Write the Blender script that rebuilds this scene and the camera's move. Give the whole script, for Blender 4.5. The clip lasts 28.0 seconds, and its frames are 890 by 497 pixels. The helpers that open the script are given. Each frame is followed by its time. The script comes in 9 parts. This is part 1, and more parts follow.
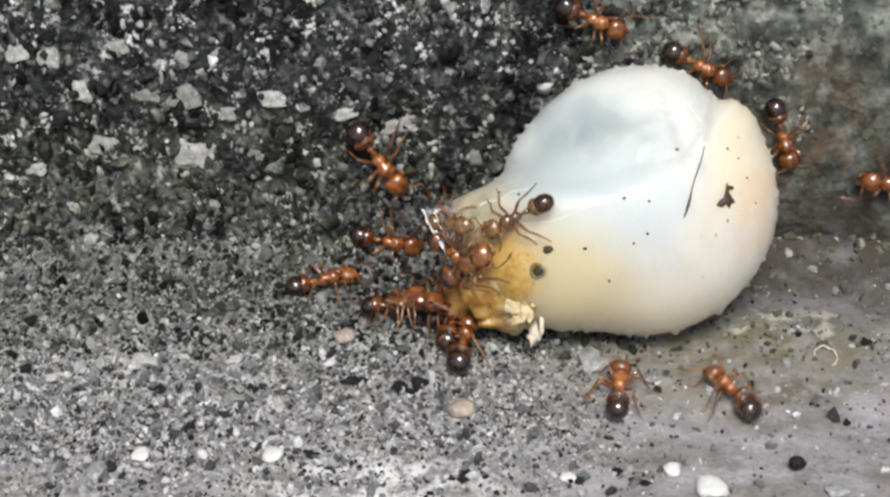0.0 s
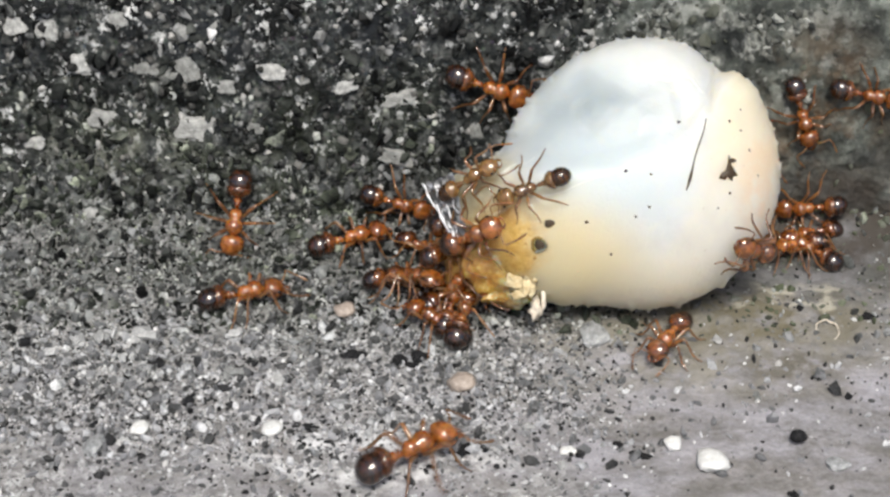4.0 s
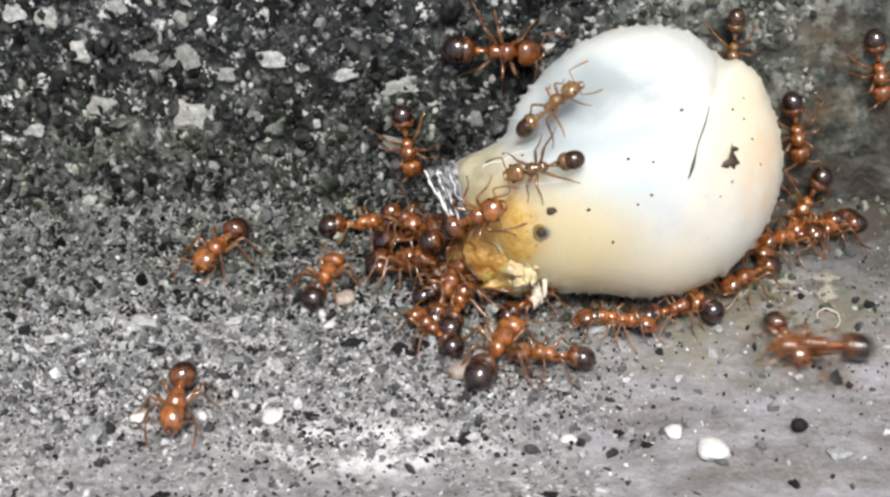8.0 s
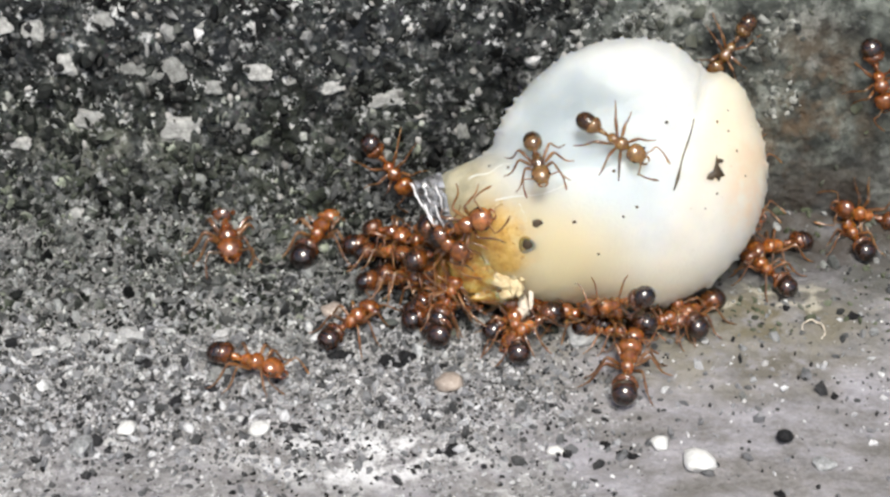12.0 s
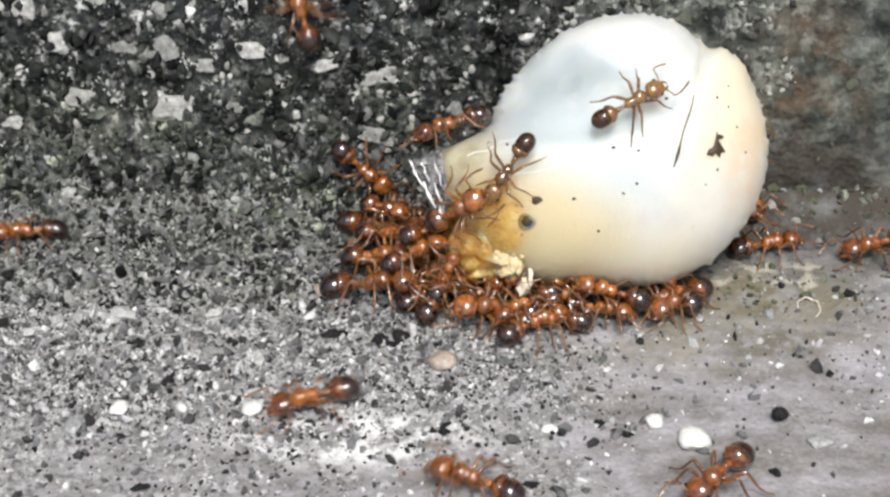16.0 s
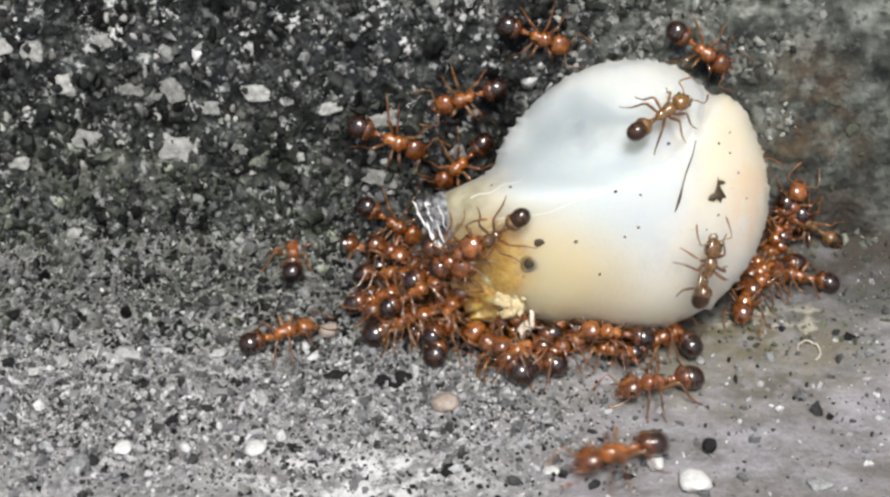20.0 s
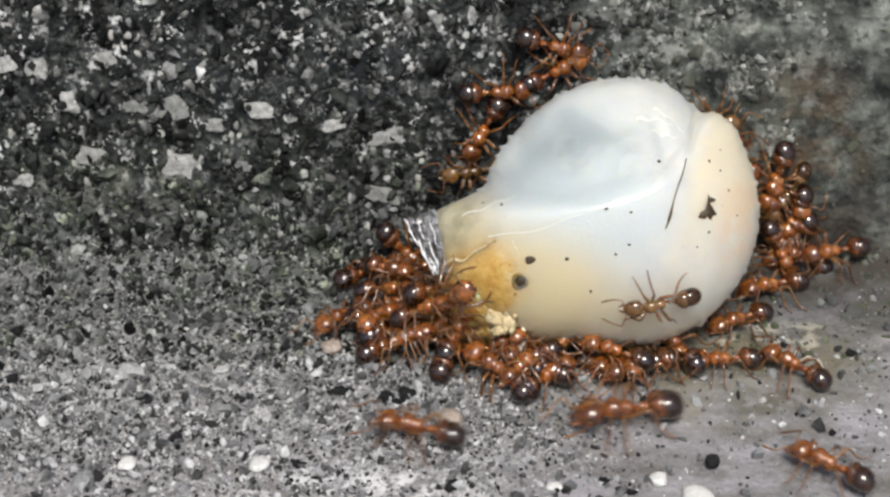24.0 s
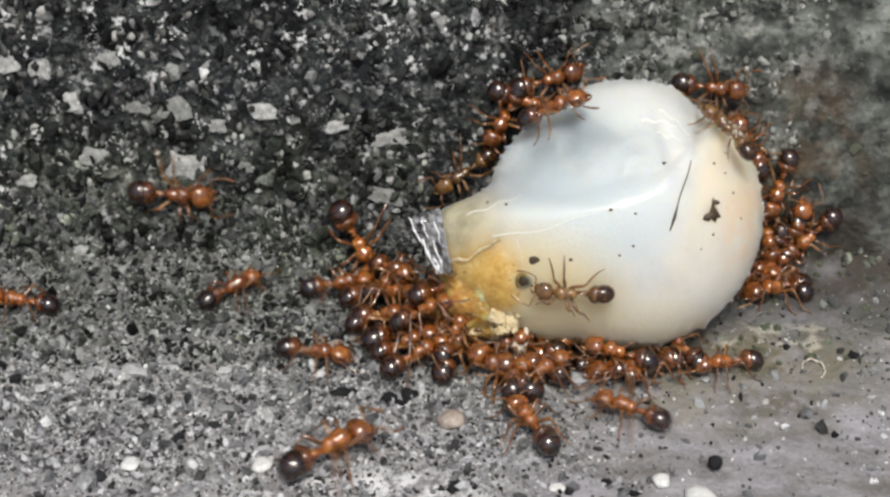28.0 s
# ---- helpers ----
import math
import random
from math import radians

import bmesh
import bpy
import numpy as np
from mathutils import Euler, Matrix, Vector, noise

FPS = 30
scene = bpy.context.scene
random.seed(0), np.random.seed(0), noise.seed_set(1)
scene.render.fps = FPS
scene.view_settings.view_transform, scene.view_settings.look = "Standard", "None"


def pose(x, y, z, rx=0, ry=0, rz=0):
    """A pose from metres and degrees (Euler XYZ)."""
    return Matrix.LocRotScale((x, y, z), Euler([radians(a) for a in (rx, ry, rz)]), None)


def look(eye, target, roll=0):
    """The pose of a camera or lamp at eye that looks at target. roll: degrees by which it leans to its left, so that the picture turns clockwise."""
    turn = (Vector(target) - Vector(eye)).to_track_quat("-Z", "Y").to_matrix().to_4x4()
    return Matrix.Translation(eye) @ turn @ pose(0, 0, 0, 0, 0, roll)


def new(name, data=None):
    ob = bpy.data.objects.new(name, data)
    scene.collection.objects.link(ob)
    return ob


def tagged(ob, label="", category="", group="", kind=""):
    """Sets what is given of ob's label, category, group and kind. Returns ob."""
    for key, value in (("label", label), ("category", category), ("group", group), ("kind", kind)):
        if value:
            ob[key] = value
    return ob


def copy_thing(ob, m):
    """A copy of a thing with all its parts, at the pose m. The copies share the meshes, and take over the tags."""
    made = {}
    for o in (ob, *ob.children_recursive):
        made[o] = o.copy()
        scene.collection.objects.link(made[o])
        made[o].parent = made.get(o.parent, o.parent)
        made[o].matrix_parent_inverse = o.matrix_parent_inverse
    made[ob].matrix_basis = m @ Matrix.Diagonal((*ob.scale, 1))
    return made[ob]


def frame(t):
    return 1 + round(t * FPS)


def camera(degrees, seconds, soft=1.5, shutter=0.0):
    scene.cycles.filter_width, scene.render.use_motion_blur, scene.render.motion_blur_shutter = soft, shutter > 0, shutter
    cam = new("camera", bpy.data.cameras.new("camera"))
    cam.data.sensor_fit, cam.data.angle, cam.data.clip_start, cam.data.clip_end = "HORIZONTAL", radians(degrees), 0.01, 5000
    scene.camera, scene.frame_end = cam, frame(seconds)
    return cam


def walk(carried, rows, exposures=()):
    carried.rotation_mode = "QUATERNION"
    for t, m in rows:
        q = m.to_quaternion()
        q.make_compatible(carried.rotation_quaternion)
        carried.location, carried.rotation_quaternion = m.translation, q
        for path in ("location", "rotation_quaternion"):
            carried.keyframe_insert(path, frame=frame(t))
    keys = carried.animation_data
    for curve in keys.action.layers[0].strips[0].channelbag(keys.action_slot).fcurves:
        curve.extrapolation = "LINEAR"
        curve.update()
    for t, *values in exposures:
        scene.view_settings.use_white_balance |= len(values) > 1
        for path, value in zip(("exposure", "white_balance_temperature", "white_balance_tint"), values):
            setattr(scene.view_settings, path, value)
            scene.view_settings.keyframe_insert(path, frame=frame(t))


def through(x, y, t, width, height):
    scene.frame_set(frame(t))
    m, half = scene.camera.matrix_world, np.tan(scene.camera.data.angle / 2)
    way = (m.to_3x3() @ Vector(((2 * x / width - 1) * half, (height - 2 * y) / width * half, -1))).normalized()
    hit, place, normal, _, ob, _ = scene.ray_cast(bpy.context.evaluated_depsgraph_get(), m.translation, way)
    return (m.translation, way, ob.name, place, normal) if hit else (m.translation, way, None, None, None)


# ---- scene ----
MM = 0.001
CAMERA_ROWS = [
    (0, pose(-0.000054, -0.059302, 0.040712, 56.104, -0.003, -0.080)),
    (0.5, pose(0.000060, -0.059208, 0.040603, 55.656, 0.169, -0.153)),
    (1, pose(-0.000091, -0.059254, 0.040418, 55.677, 0.054, -0.060)),
    (1.5, pose(-0.000062, -0.059188, 0.040549, 55.556, 0.053, -0.102)),
    (2, pose(0.000021, -0.059127, 0.040447, 55.275, 0.125, -0.135)),
    (2.5, pose(0.000112, -0.059288, 0.040343, 55.638, 0.145, -0.038)),
    (3, pose(0.000090, -0.059250, 0.040395, 55.539, 0.148, -0.093)),
    (3.5, pose(0.000083, -0.059239, 0.040306, 55.473, 0.075, 0.020)),
    (5.5, pose(-0.000021, -0.059271, 0.040271, 55.455, 0.016, -0.058)),
    (6, pose(0.000041, -0.059180, 0.040375, 55.265, 0.082, -0.033)),
    (6.5, pose(-0.000054, -0.059251, 0.040453, 55.491, 0.050, -0.057)),
    (7, pose(0.000127, -0.059222, 0.040371, 55.424, 0.219, -0.014)),
    (7.5, pose(-0.000077, -0.059352, 0.040266, 55.488, -0.005, -0.080)),
    (8, pose(-0.000000, -0.059104, 0.040265, 55.000, -0.000, 0.000)),
    (8.5, pose(0.000022, -0.059142, 0.040413, 55.207, -0.003, 0.091)),
    (9, pose(-0.000005, -0.059238, 0.040328, 55.437, -0.057, 0.029)),
    (9.5, pose(0.000122, -0.059300, 0.040469, 55.641, -0.087, 0.001)),
    (10, pose(-0.000090, -0.059176, 0.040474, 55.264, -0.253, -0.172)),
    (10.5, pose(-0.000210, -0.059317, 0.040531, 55.574, -0.299, -0.172)),
    (11, pose(-0.000096, -0.059217, 0.040353, 55.429, -0.163, -0.195)),
    (11.5, pose(0.000030, -0.059287, 0.040343, 55.524, -0.100, -0.317)),
    (12, pose(-0.000032, -0.059279, 0.040325, 55.466, -0.228, -0.436)),
    (12.5, pose(-0.000140, -0.059356, 0.040220, 55.587, -0.315, -0.453)),
    (14.5, pose(0.000123, -0.059253, 0.040284, 55.239, -0.164, -0.542)),
    (15, pose(0.000078, -0.059221, 0.040016, 55.108, -0.254, -0.405)),
    (15.5, pose(0.000186, -0.059204, 0.040048, 55.113, -0.100, -0.462)),
    (16, pose(0.000132, -0.059110, 0.040029, 54.845, -0.137, -0.596)),
    (16.5, pose(0.000387, -0.059023, 0.040140, 54.698, 0.034, -0.552)),
    (17, pose(0.000462, -0.058916, 0.040228, 54.600, 0.097, -0.447)),
    (17.5, pose(0.000255, -0.059144, 0.040044, 54.949, -0.107, -0.573)),
    (18, pose(0.000295, -0.059175, 0.039996, 55.099, -0.076, -0.459)),
    (18.5, pose(0.000230, -0.059234, 0.040066, 55.168, -0.158, -0.552)),
    (19, pose(0.000109, -0.059371, 0.040169, 55.764, -0.326, -0.445)),
    (19.5, pose(-0.000114, -0.059406, 0.040370, 55.982, -0.458, -0.325)),
    (20, pose(0.000095, -0.059471, 0.040393, 56.212, -0.293, -0.405)),
    (20.5, pose(0.000075, -0.059397, 0.040172, 55.805, -0.234, -0.663)),
    (21, pose(-0.000127, -0.059778, 0.040357, 57.038, -0.417, -0.475)),
    (21.5, pose(-0.000063, -0.059608, 0.040368, 56.626, -0.385, -0.509)),
    (23.5, pose(-0.000194, -0.059757, 0.040383, 57.015, -0.401, -0.450)),
    (24, pose(-0.000152, -0.059697, 0.040436, 56.857, -0.367, -0.478)),
    (24.5, pose(-0.000205, -0.059746, 0.040383, 56.957, -0.470, -0.414)),
    (25, pose(-0.000212, -0.059778, 0.040370, 57.074, -0.468, -0.425)),
    (25.5, pose(-0.000278, -0.059801, 0.040415, 57.012, -0.485, -0.576)),
    (26, pose(-0.000169, -0.059791, 0.040300, 56.948, -0.465, -0.456)),
    (26.5, pose(-0.000209, -0.059744, 0.040180, 56.802, -0.456, -0.378)),
    (27, pose(-0.000213, -0.059693, 0.040414, 56.873, -0.470, -0.388)),
    (27.5, pose(-0.000222, -0.059788, 0.040329, 57.042, -0.453, -0.378)),
    (28, pose(-0.000282, -0.059765, 0.040391, 56.966, -0.467, -0.426)),
]
cam = camera(30, 28.0, soft=2.6, shutter=0.7)
walk(cam, CAMERA_ROWS, exposures=[(0, 0.34), (3.5, 0.42), (7, 0.56), (12, 0.56), (17, 0.61), (19, 0.49), (21, 0.32), (25, 0.20), (28, 0.19)])

# ---- light: an overcast sky with a soft, high sun ----
SUN_HEIGHT, SUN_TURN = radians(60), radians(178)
world = bpy.data.worlds.new("sky")
scene.world = world
world.use_nodes = True
wn = world.node_tree.nodes
sky = wn.new("ShaderNodeTexSky")
sky.sky_type = "NISHITA"
sky.sun_disc = False
sky.sun_elevation, sky.sun_rotation = SUN_HEIGHT, SUN_TURN
sky.dust_density, sky.ozone_density = 4.0, 1.0
world.node_tree.links.new(sky.outputs[0], wn["Background"].inputs[0])
wn["Background"].inputs[1].default_value = 0.085
sun = new("sun", bpy.data.lights.new("sun", "SUN"))
sun.data.energy, sun.data.angle, sun.data.color = 2.3, radians(20), (0.99, 0.97, 0.88)
sun.matrix_world = look((0, 0, 0), (-math.sin(SUN_TURN) * math.cos(SUN_HEIGHT), -math.cos(SUN_TURN) * math.cos(SUN_HEIGHT), -math.sin(SUN_HEIGHT)))


# ---- materials ----
class Nodes:
    """A small builder for node materials."""

    def __init__(self, name):
        self.mat = bpy.data.materials.new(name)
        self.mat.use_nodes = True
        self.tree = self.mat.node_tree
        self.bsdf = self.tree.nodes["Principled BSDF"]
        self.coord = self.tree.nodes.new("ShaderNodeTexCoord").outputs["Object"]

    def add(self, kind, **values):
        node = self.tree.nodes.new(kind)
        for key, value in values.items():
            node.inputs[key.replace("_", " ")].default_value = value
        return node

    def link(self, a, b):
        self.tree.links.new(a, b)

    def noise(self, size, detail=4.0, rough=0.6, coord=None):
        node = self.add("ShaderNodeTexNoise", Scale=1 / (size * MM), Detail=detail, Roughness=rough)
        self.link(coord or self.coord, node.inputs["Vector"])
        return node.outputs["Fac"]

    def cells(self, size, feature="F1"):
        node = self.add("ShaderNodeTexVoronoi", Scale=1 / (size * MM))
        node.feature = feature
        self.link(self.coord, node.inputs["Vector"])
        return node

    def ramp(self, fac, *stops):
        node = self.tree.nodes.new("ShaderNodeValToRGB")
        while len(node.color_ramp.elements) < len(stops):
            node.color_ramp.elements.new(0.5)
        for el, (at, col) in zip(node.color_ramp.elements, stops):
            el.position = at
            el.color = (*col, 1) if len(col) == 3 else col
        self.link(fac, node.inputs["Fac"])
        return node.outputs["Color"]

    def mix(self, fac, a, b, how="MIX"):
        node = self.tree.nodes.new("ShaderNodeMix")
        node.data_type, node.blend_type = "RGBA", how
        for socket, value in ((node.inputs[0], fac), (node.inputs[6], a), (node.inputs[7], b)):
            if isinstance(value, (int, float)):
                socket.default_value = value
            elif isinstance(value, tuple):
                socket.default_value = (*value, 1)
            else:
                self.link(value, socket)
        return node.outputs[2]

    def math(self, how, a, b=0.0, c=0.0):
        node = self.tree.nodes.new("ShaderNodeMath")
        node.operation = how
        for socket, value in zip(node.inputs, (a, b, c)):
            if isinstance(value, (int, float)):
                socket.default_value = value
            else:
                self.link(value, socket)
        return node.outputs[0]

    def axis(self, name):
        node = self.tree.nodes.new("ShaderNodeSeparateXYZ")
        self.link(self.coord, node.inputs[0])
        return node.outputs[name]

    def span(self, value, low, high):
        node = self.tree.nodes.new("ShaderNodeMapRange")
        node.interpolation_type = "SMOOTHSTEP"
        self.link(value, node.inputs["Value"])
        node.inputs["From Min"].default_value, node.inputs["From Max"].default_value = low, high
        return node.outputs[0]

    def spot(self, x, y, z, rx, ry, rz):
        """1 at a place in millimetres, falling to 0 at those half widths."""
        shift = self.tree.nodes.new("ShaderNodeVectorMath")
        shift.operation = "SUBTRACT"
        self.link(self.coord, shift.inputs[0])
        shift.inputs[1].default_value = (x * MM, y * MM, z * MM)
        scale = self.tree.nodes.new("ShaderNodeVectorMath")
        scale.operation = "MULTIPLY"
        self.link(shift.outputs[0], scale.inputs[0])
        scale.inputs[1].default_value = (1 / (rx * MM), 1 / (ry * MM), 1 / (rz * MM))
        length = self.tree.nodes.new("ShaderNodeVectorMath")
        length.operation = "LENGTH"
        self.link(scale.outputs[0], length.inputs[0])
        return self.span(length.outputs["Value"], 1.0, 0.35)

    def bump(self, height, depth, strength=1.0):
        node = self.add("ShaderNodeBump", Strength=strength, Distance=depth * MM)
        self.link(height, node.inputs["Height"])
        self.link(node.outputs[0], self.bsdf.inputs["Normal"])

    def done(self, color=None, rough=0.6, **values):
        if color is not None:
            if isinstance(color, tuple):
                self.bsdf.inputs["Base Color"].default_value = (*color, 1)
            else:
                self.link(color, self.bsdf.inputs["Base Color"])
        if isinstance(rough, (int, float)):
            self.bsdf.inputs["Roughness"].default_value = rough
        else:
            self.link(rough, self.bsdf.inputs["Roughness"])
        for key, value in values.items():
            self.bsdf.inputs[key.replace("_", " ")].default_value = value
        return self.mat


def concrete_ground():
    n = Nodes("weathered concrete")
    fine = n.noise(0.35, 6, 0.7)
    grit = n.cells(0.24)
    broad = n.noise(5.0, 3)
    base = n.ramp(fine, (0.34, (0.03, 0.03, 0.031)), (0.5, (0.22, 0.22, 0.226)), (0.66, (0.56, 0.56, 0.57)))
    grain = n.ramp(grit.outputs["Color"], (0.0, (0.07, 0.07, 0.075)), (0.35, (0.25, 0.245, 0.24)), (0.8, (0.42, 0.41, 0.41)), (1.0, (0.62, 0.61, 0.6)))
    col = n.mix(0.55, base, grain)
    pit = n.math("MULTIPLY", n.span(n.noise(0.42, 6, 0.68), 0.46, 0.40), n.span(n.noise(2.0, 4), 0.25, 0.5))
    col = n.mix(n.math("MULTIPLY", pit, 0.92), col, (0.022, 0.024, 0.025))
    crust = n.span(n.noise(0.5, 7, 0.72), 0.55, 0.60)
    col = n.mix(n.math("MULTIPLY", crust, 0.85), col, (0.60, 0.605, 0.62))
    # the worn slab is smoother and paler away from the wall
    worn = n.math("MULTIPLY", n.span(n.axis("Y"), -0.0065, -0.0155), n.span(n.axis("X"), -0.022, -0.003))
    drawn = n.tree.nodes.new("ShaderNodeVectorMath")
    drawn.operation = "MULTIPLY"
    n.link(n.coord, drawn.inputs[0])
    drawn.inputs[1].default_value = (0.62, 1.0, 1.0)
    cloud = n.noise(1.3, 9, 0.74, drawn.outputs[0])
    pale = n.ramp(cloud, (0.34, (0.20, 0.19, 0.185)), (0.5, (0.335, 0.325, 0.35)), (0.66, (0.49, 0.475, 0.53)))
    pale = n.mix(0.4, pale, n.ramp(n.noise(0.2, 5, 0.7), (0.3, (0.35, 0.35, 0.35)), (0.7, (1.0, 1.0, 1.0))), "MULTIPLY")
    blot = n.ramp(n.noise(3.2, 5, 0.65, drawn.outputs[0]), (0.38, (0.62, 0.60, 0.52)), (0.56, (1.0, 1.0, 1.0)))
    pale = n.mix(0.8, pale, blot, "MULTIPLY")
    # trowelled smooth towards one end
    right = n.math("MULTIPLY", n.span(n.math("ADD", n.axis("X"), n.math("MULTIPLY", n.noise(2.5, 4), 0.005)), 0.003, 0.011), 0.93)
    col = n.mix(n.math("MAXIMUM", n.math("MULTIPLY", worn, n.span(broad, 0.3, 0.6)), right), col, pale)
    bloom = n.math("MULTIPLY", n.spot(-2.6, -13.9, 0, 7.0, 2.2, 3), n.span(n.noise(0.9, 5, 0.7), 0.42, 0.6))
    col = n.mix(n.math("MULTIPLY", bloom, 0.9), col, (0.78, 0.78, 0.80))
    # thin algae where damp gathers
    ragged = n.math("ADD", n.axis("Y"), n.math("MULTIPLY", n.math("SUBTRACT", n.noise(4.0, 5, 0.65), 0.5), 0.012))
    moss = n.math("MULTIPLY", n.span(ragged, -0.0115, -0.001), n.span(n.noise(2.2, 4), 0.36, 0.6))
    col = n.mix(n.math("MULTIPLY", moss, 0.6), col, (0.10, 0.106, 0.088))
    soot = n.math("MULTIPLY", n.span(ragged, -0.0085, -0.0012), n.span(n.math("ADD", n.noise(1.1, 6, 0.7), n.span(n.axis("Y"), -0.004, 0.0)), 0.3, 0.55))
    col = n.mix(n.math("MULTIPLY", soot, 0.5), col, n.ramp(fine, (0.3, (0.016, 0.017, 0.016)), (0.7, (0.11, 0.113, 0.106))))
    olive = n.math("MULTIPLY", n.spot(10.5, -7.0, 0, 10.0, 4.6, 3), n.span(n.noise(1.8, 6, 0.7), 0.34, 0.6))
    col = n.mix(n.math("MULTIPLY", olive, 0.65), col, (0.25, 0.23, 0.175))
    stain = n.math("MULTIPLY", n.spot(13.6, -8.7, 0, 3.0, 1.3, 3), n.span(n.noise(0.9, 6, 0.7), 0.36, 0.58))
    col = n.mix(n.math("MULTIPLY", stain, 0.8), col, (0.115, 0.105, 0.085))
    tan = n.math("MULTIPLY", n.spot(12.5, -5.6, 0, 6.5, 2.6, 3), n.span(n.noise(1.4, 4), 0.4, 0.6))
    col = n.mix(n.math("MULTIPLY", tan, 0.85), col, (0.16, 0.14, 0.09))
    smear = n.math("MULTIPLY", n.spot(14.0, -4.6, 0, 6.0, 1.6, 3), n.span(n.noise(1.0, 5, 0.6, drawn.outputs[0]), 0.5, 0.62))
    col = n.mix(n.math("MULTIPLY", smear, 0.75), col, (0.50, 0.47, 0.39))
    # shading in the crease beside the egg, put into the colour as dark brown
    crease_shade = n.math("MULTIPLY", n.spot(16.5, 0.2, 0, 9.0, 3.6, 5), n.span(n.noise(1.6, 5, 0.65), 0.3, 0.55))
    col = n.mix(n.math("MULTIPLY", crease_shade, 0.85), col, (0.05, 0.04, 0.031))
    n.bump(n.math("ADD", fine, n.math("MULTIPLY", grit.outputs["Distance"], 0.6)), 0.12, 0.7)
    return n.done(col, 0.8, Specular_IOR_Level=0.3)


def concrete_wall():
    n = Nodes("sooty mossy concrete")
    fine = n.noise(0.4, 6, 0.72)
    grit = n.cells(0.3)
    col = n.ramp(fine, (0.30, (0.007, 0.009, 0.011)), (0.48, (0.032, 0.037, 0.038)), (0.68, (0.15, 0.158, 0.152)))
    col = n.mix(n.span(n.noise(1.6, 5, 0.7), 0.58, 0.75), col, (0.22, 0.215, 0.20))
    col = n.mix(0.9, col, n.ramp(n.noise(2.2, 5, 0.7), (0.43, (0.15, 0.155, 0.165)), (0.60, (1.0, 1.0, 1.0))), "MULTIPLY")
    col = n.mix(n.math("MULTIPLY", n.span(grit.outputs["Distance"], 0.45, 0.1), 0.25), col, grit.outputs["Color"], "OVERLAY")
    bare = n.span(n.noise(2.6, 4, 0.6), 0.42, 0.62)
    fleck = n.math("MULTIPLY", n.span(n.noise(0.6, 7, 0.72), 0.535, 0.585), n.math("ADD", n.math("MULTIPLY", bare, 0.8), 0.16))
    col = n.mix(fleck, col, n.ramp(n.noise(0.3, 4, 0.6), (0.38, (0.14, 0.147, 0.142)), (0.62, (0.84, 0.85, 0.85))))
    chip = n.cells(0.75)
    chip_at = n.math("MULTIPLY", n.span(chip.outputs["Distance"], 0.30, 0.22), n.span(chip.outputs["Color"], 0.80, 0.84))
    col = n.mix(n.math("MULTIPLY", chip_at, 0.9), col, (0.70, 0.705, 0.69))
    # sooty blotches, and a patch worn to olive grey
    for x, z, w, h in ((-10.5, 8.3, 3.6, 1.9), (-18.2, 7.3, 2.2, 1.2), (-3.0, 8.2, 3.4, 1.8)):
        soot = n.math("MULTIPLY", n.spot(x, 2.2, z, w, 6, h), n.span(n.noise(1.5, 5, 0.65), 0.36, 0.52))
        col = n.mix(n.math("MULTIPLY", soot, 0.8), col, (0.017, 0.020, 0.025))
    worn = n.math("MULTIPLY", n.spot(-14.1, 1.4, 3.7, 5.0, 6, 1.8), n.span(n.noise(1.2, 6, 0.7), 0.42, 0.58))
    col = n.mix(n.math("MULTIPLY", worn, 0.6), col, (0.20, 0.205, 0.175))
    green = n.math("MULTIPLY", n.span(n.noise(2.8, 4), 0.38, 0.62), n.span(n.axis("Z"), 0.0085, 0.002))
    col = n.mix(n.math("MULTIPLY", green, 0.38), col, (0.065, 0.078, 0.042))
    damp = n.math("MULTIPLY", n.spot(15.5, 2.2, 6.2, 2.6, 4, 2.6), n.span(n.noise(0.9, 4), 0.4, 0.6))
    col = n.mix(n.math("MULTIPLY", damp, 0.7), col, (0.14, 0.16, 0.10))
    hazy = n.span(n.math("ADD", n.axis("X"), n.math("MULTIPLY", n.noise(3.0, 4), 0.006)), 0.007, 0.016)
    col = n.mix(n.math("MULTIPLY", hazy, 0.9), col, n.ramp(n.noise(2.2, 5, 0.6), (0.36, (0.020, 0.023, 0.022)), (0.50, (0.092, 0.101, 0.09)), (0.60, (0.22, 0.24, 0.215)), (0.72, (0.40, 0.43, 0.40))))
    # lumps of lichen-grey crust on the hazy end, high up
    lump = n.math("MULTIPLY", n.math("MULTIPLY", n.span(n.noise(0.95, 4, 0.55), 0.50, 0.58), n.span(n.axis("Z"), 0.0045, 0.0075)), n.span(n.axis("X"), 0.0185, 0.0140))
    col = n.mix(n.math("MULTIPLY", n.math("MULTIPLY", lump, hazy), 0.75), col, n.ramp(n.noise(0.5, 5, 0.65), (0.36, (0.13, 0.138, 0.12)), (0.62, (0.46, 0.47, 0.44))))
    gap = n.math("MULTIPLY", n.span(n.noise(0.8, 4, 0.6), 0.46, 0.40), hazy)
    col = n.mix(n.math("MULTIPLY", gap, 0.6), col, (0.022, 0.025, 0.025))
    rust = n.math("MULTIPLY", n.spot(15.8, 2.0, 5.0, 4.0, 5, 5.0), n.span(n.noise(1.8, 5, 0.65), 0.38, 0.62))
    col = n.mix(n.math("MULTIPLY", rust, 0.6), col, (0.13, 0.078, 0.042))
    rise = n.math("ADD", n.axis("Z"), n.math("MULTIPLY", n.math("SUBTRACT", n.noise(2.6, 5, 0.65), 0.5), 0.006))
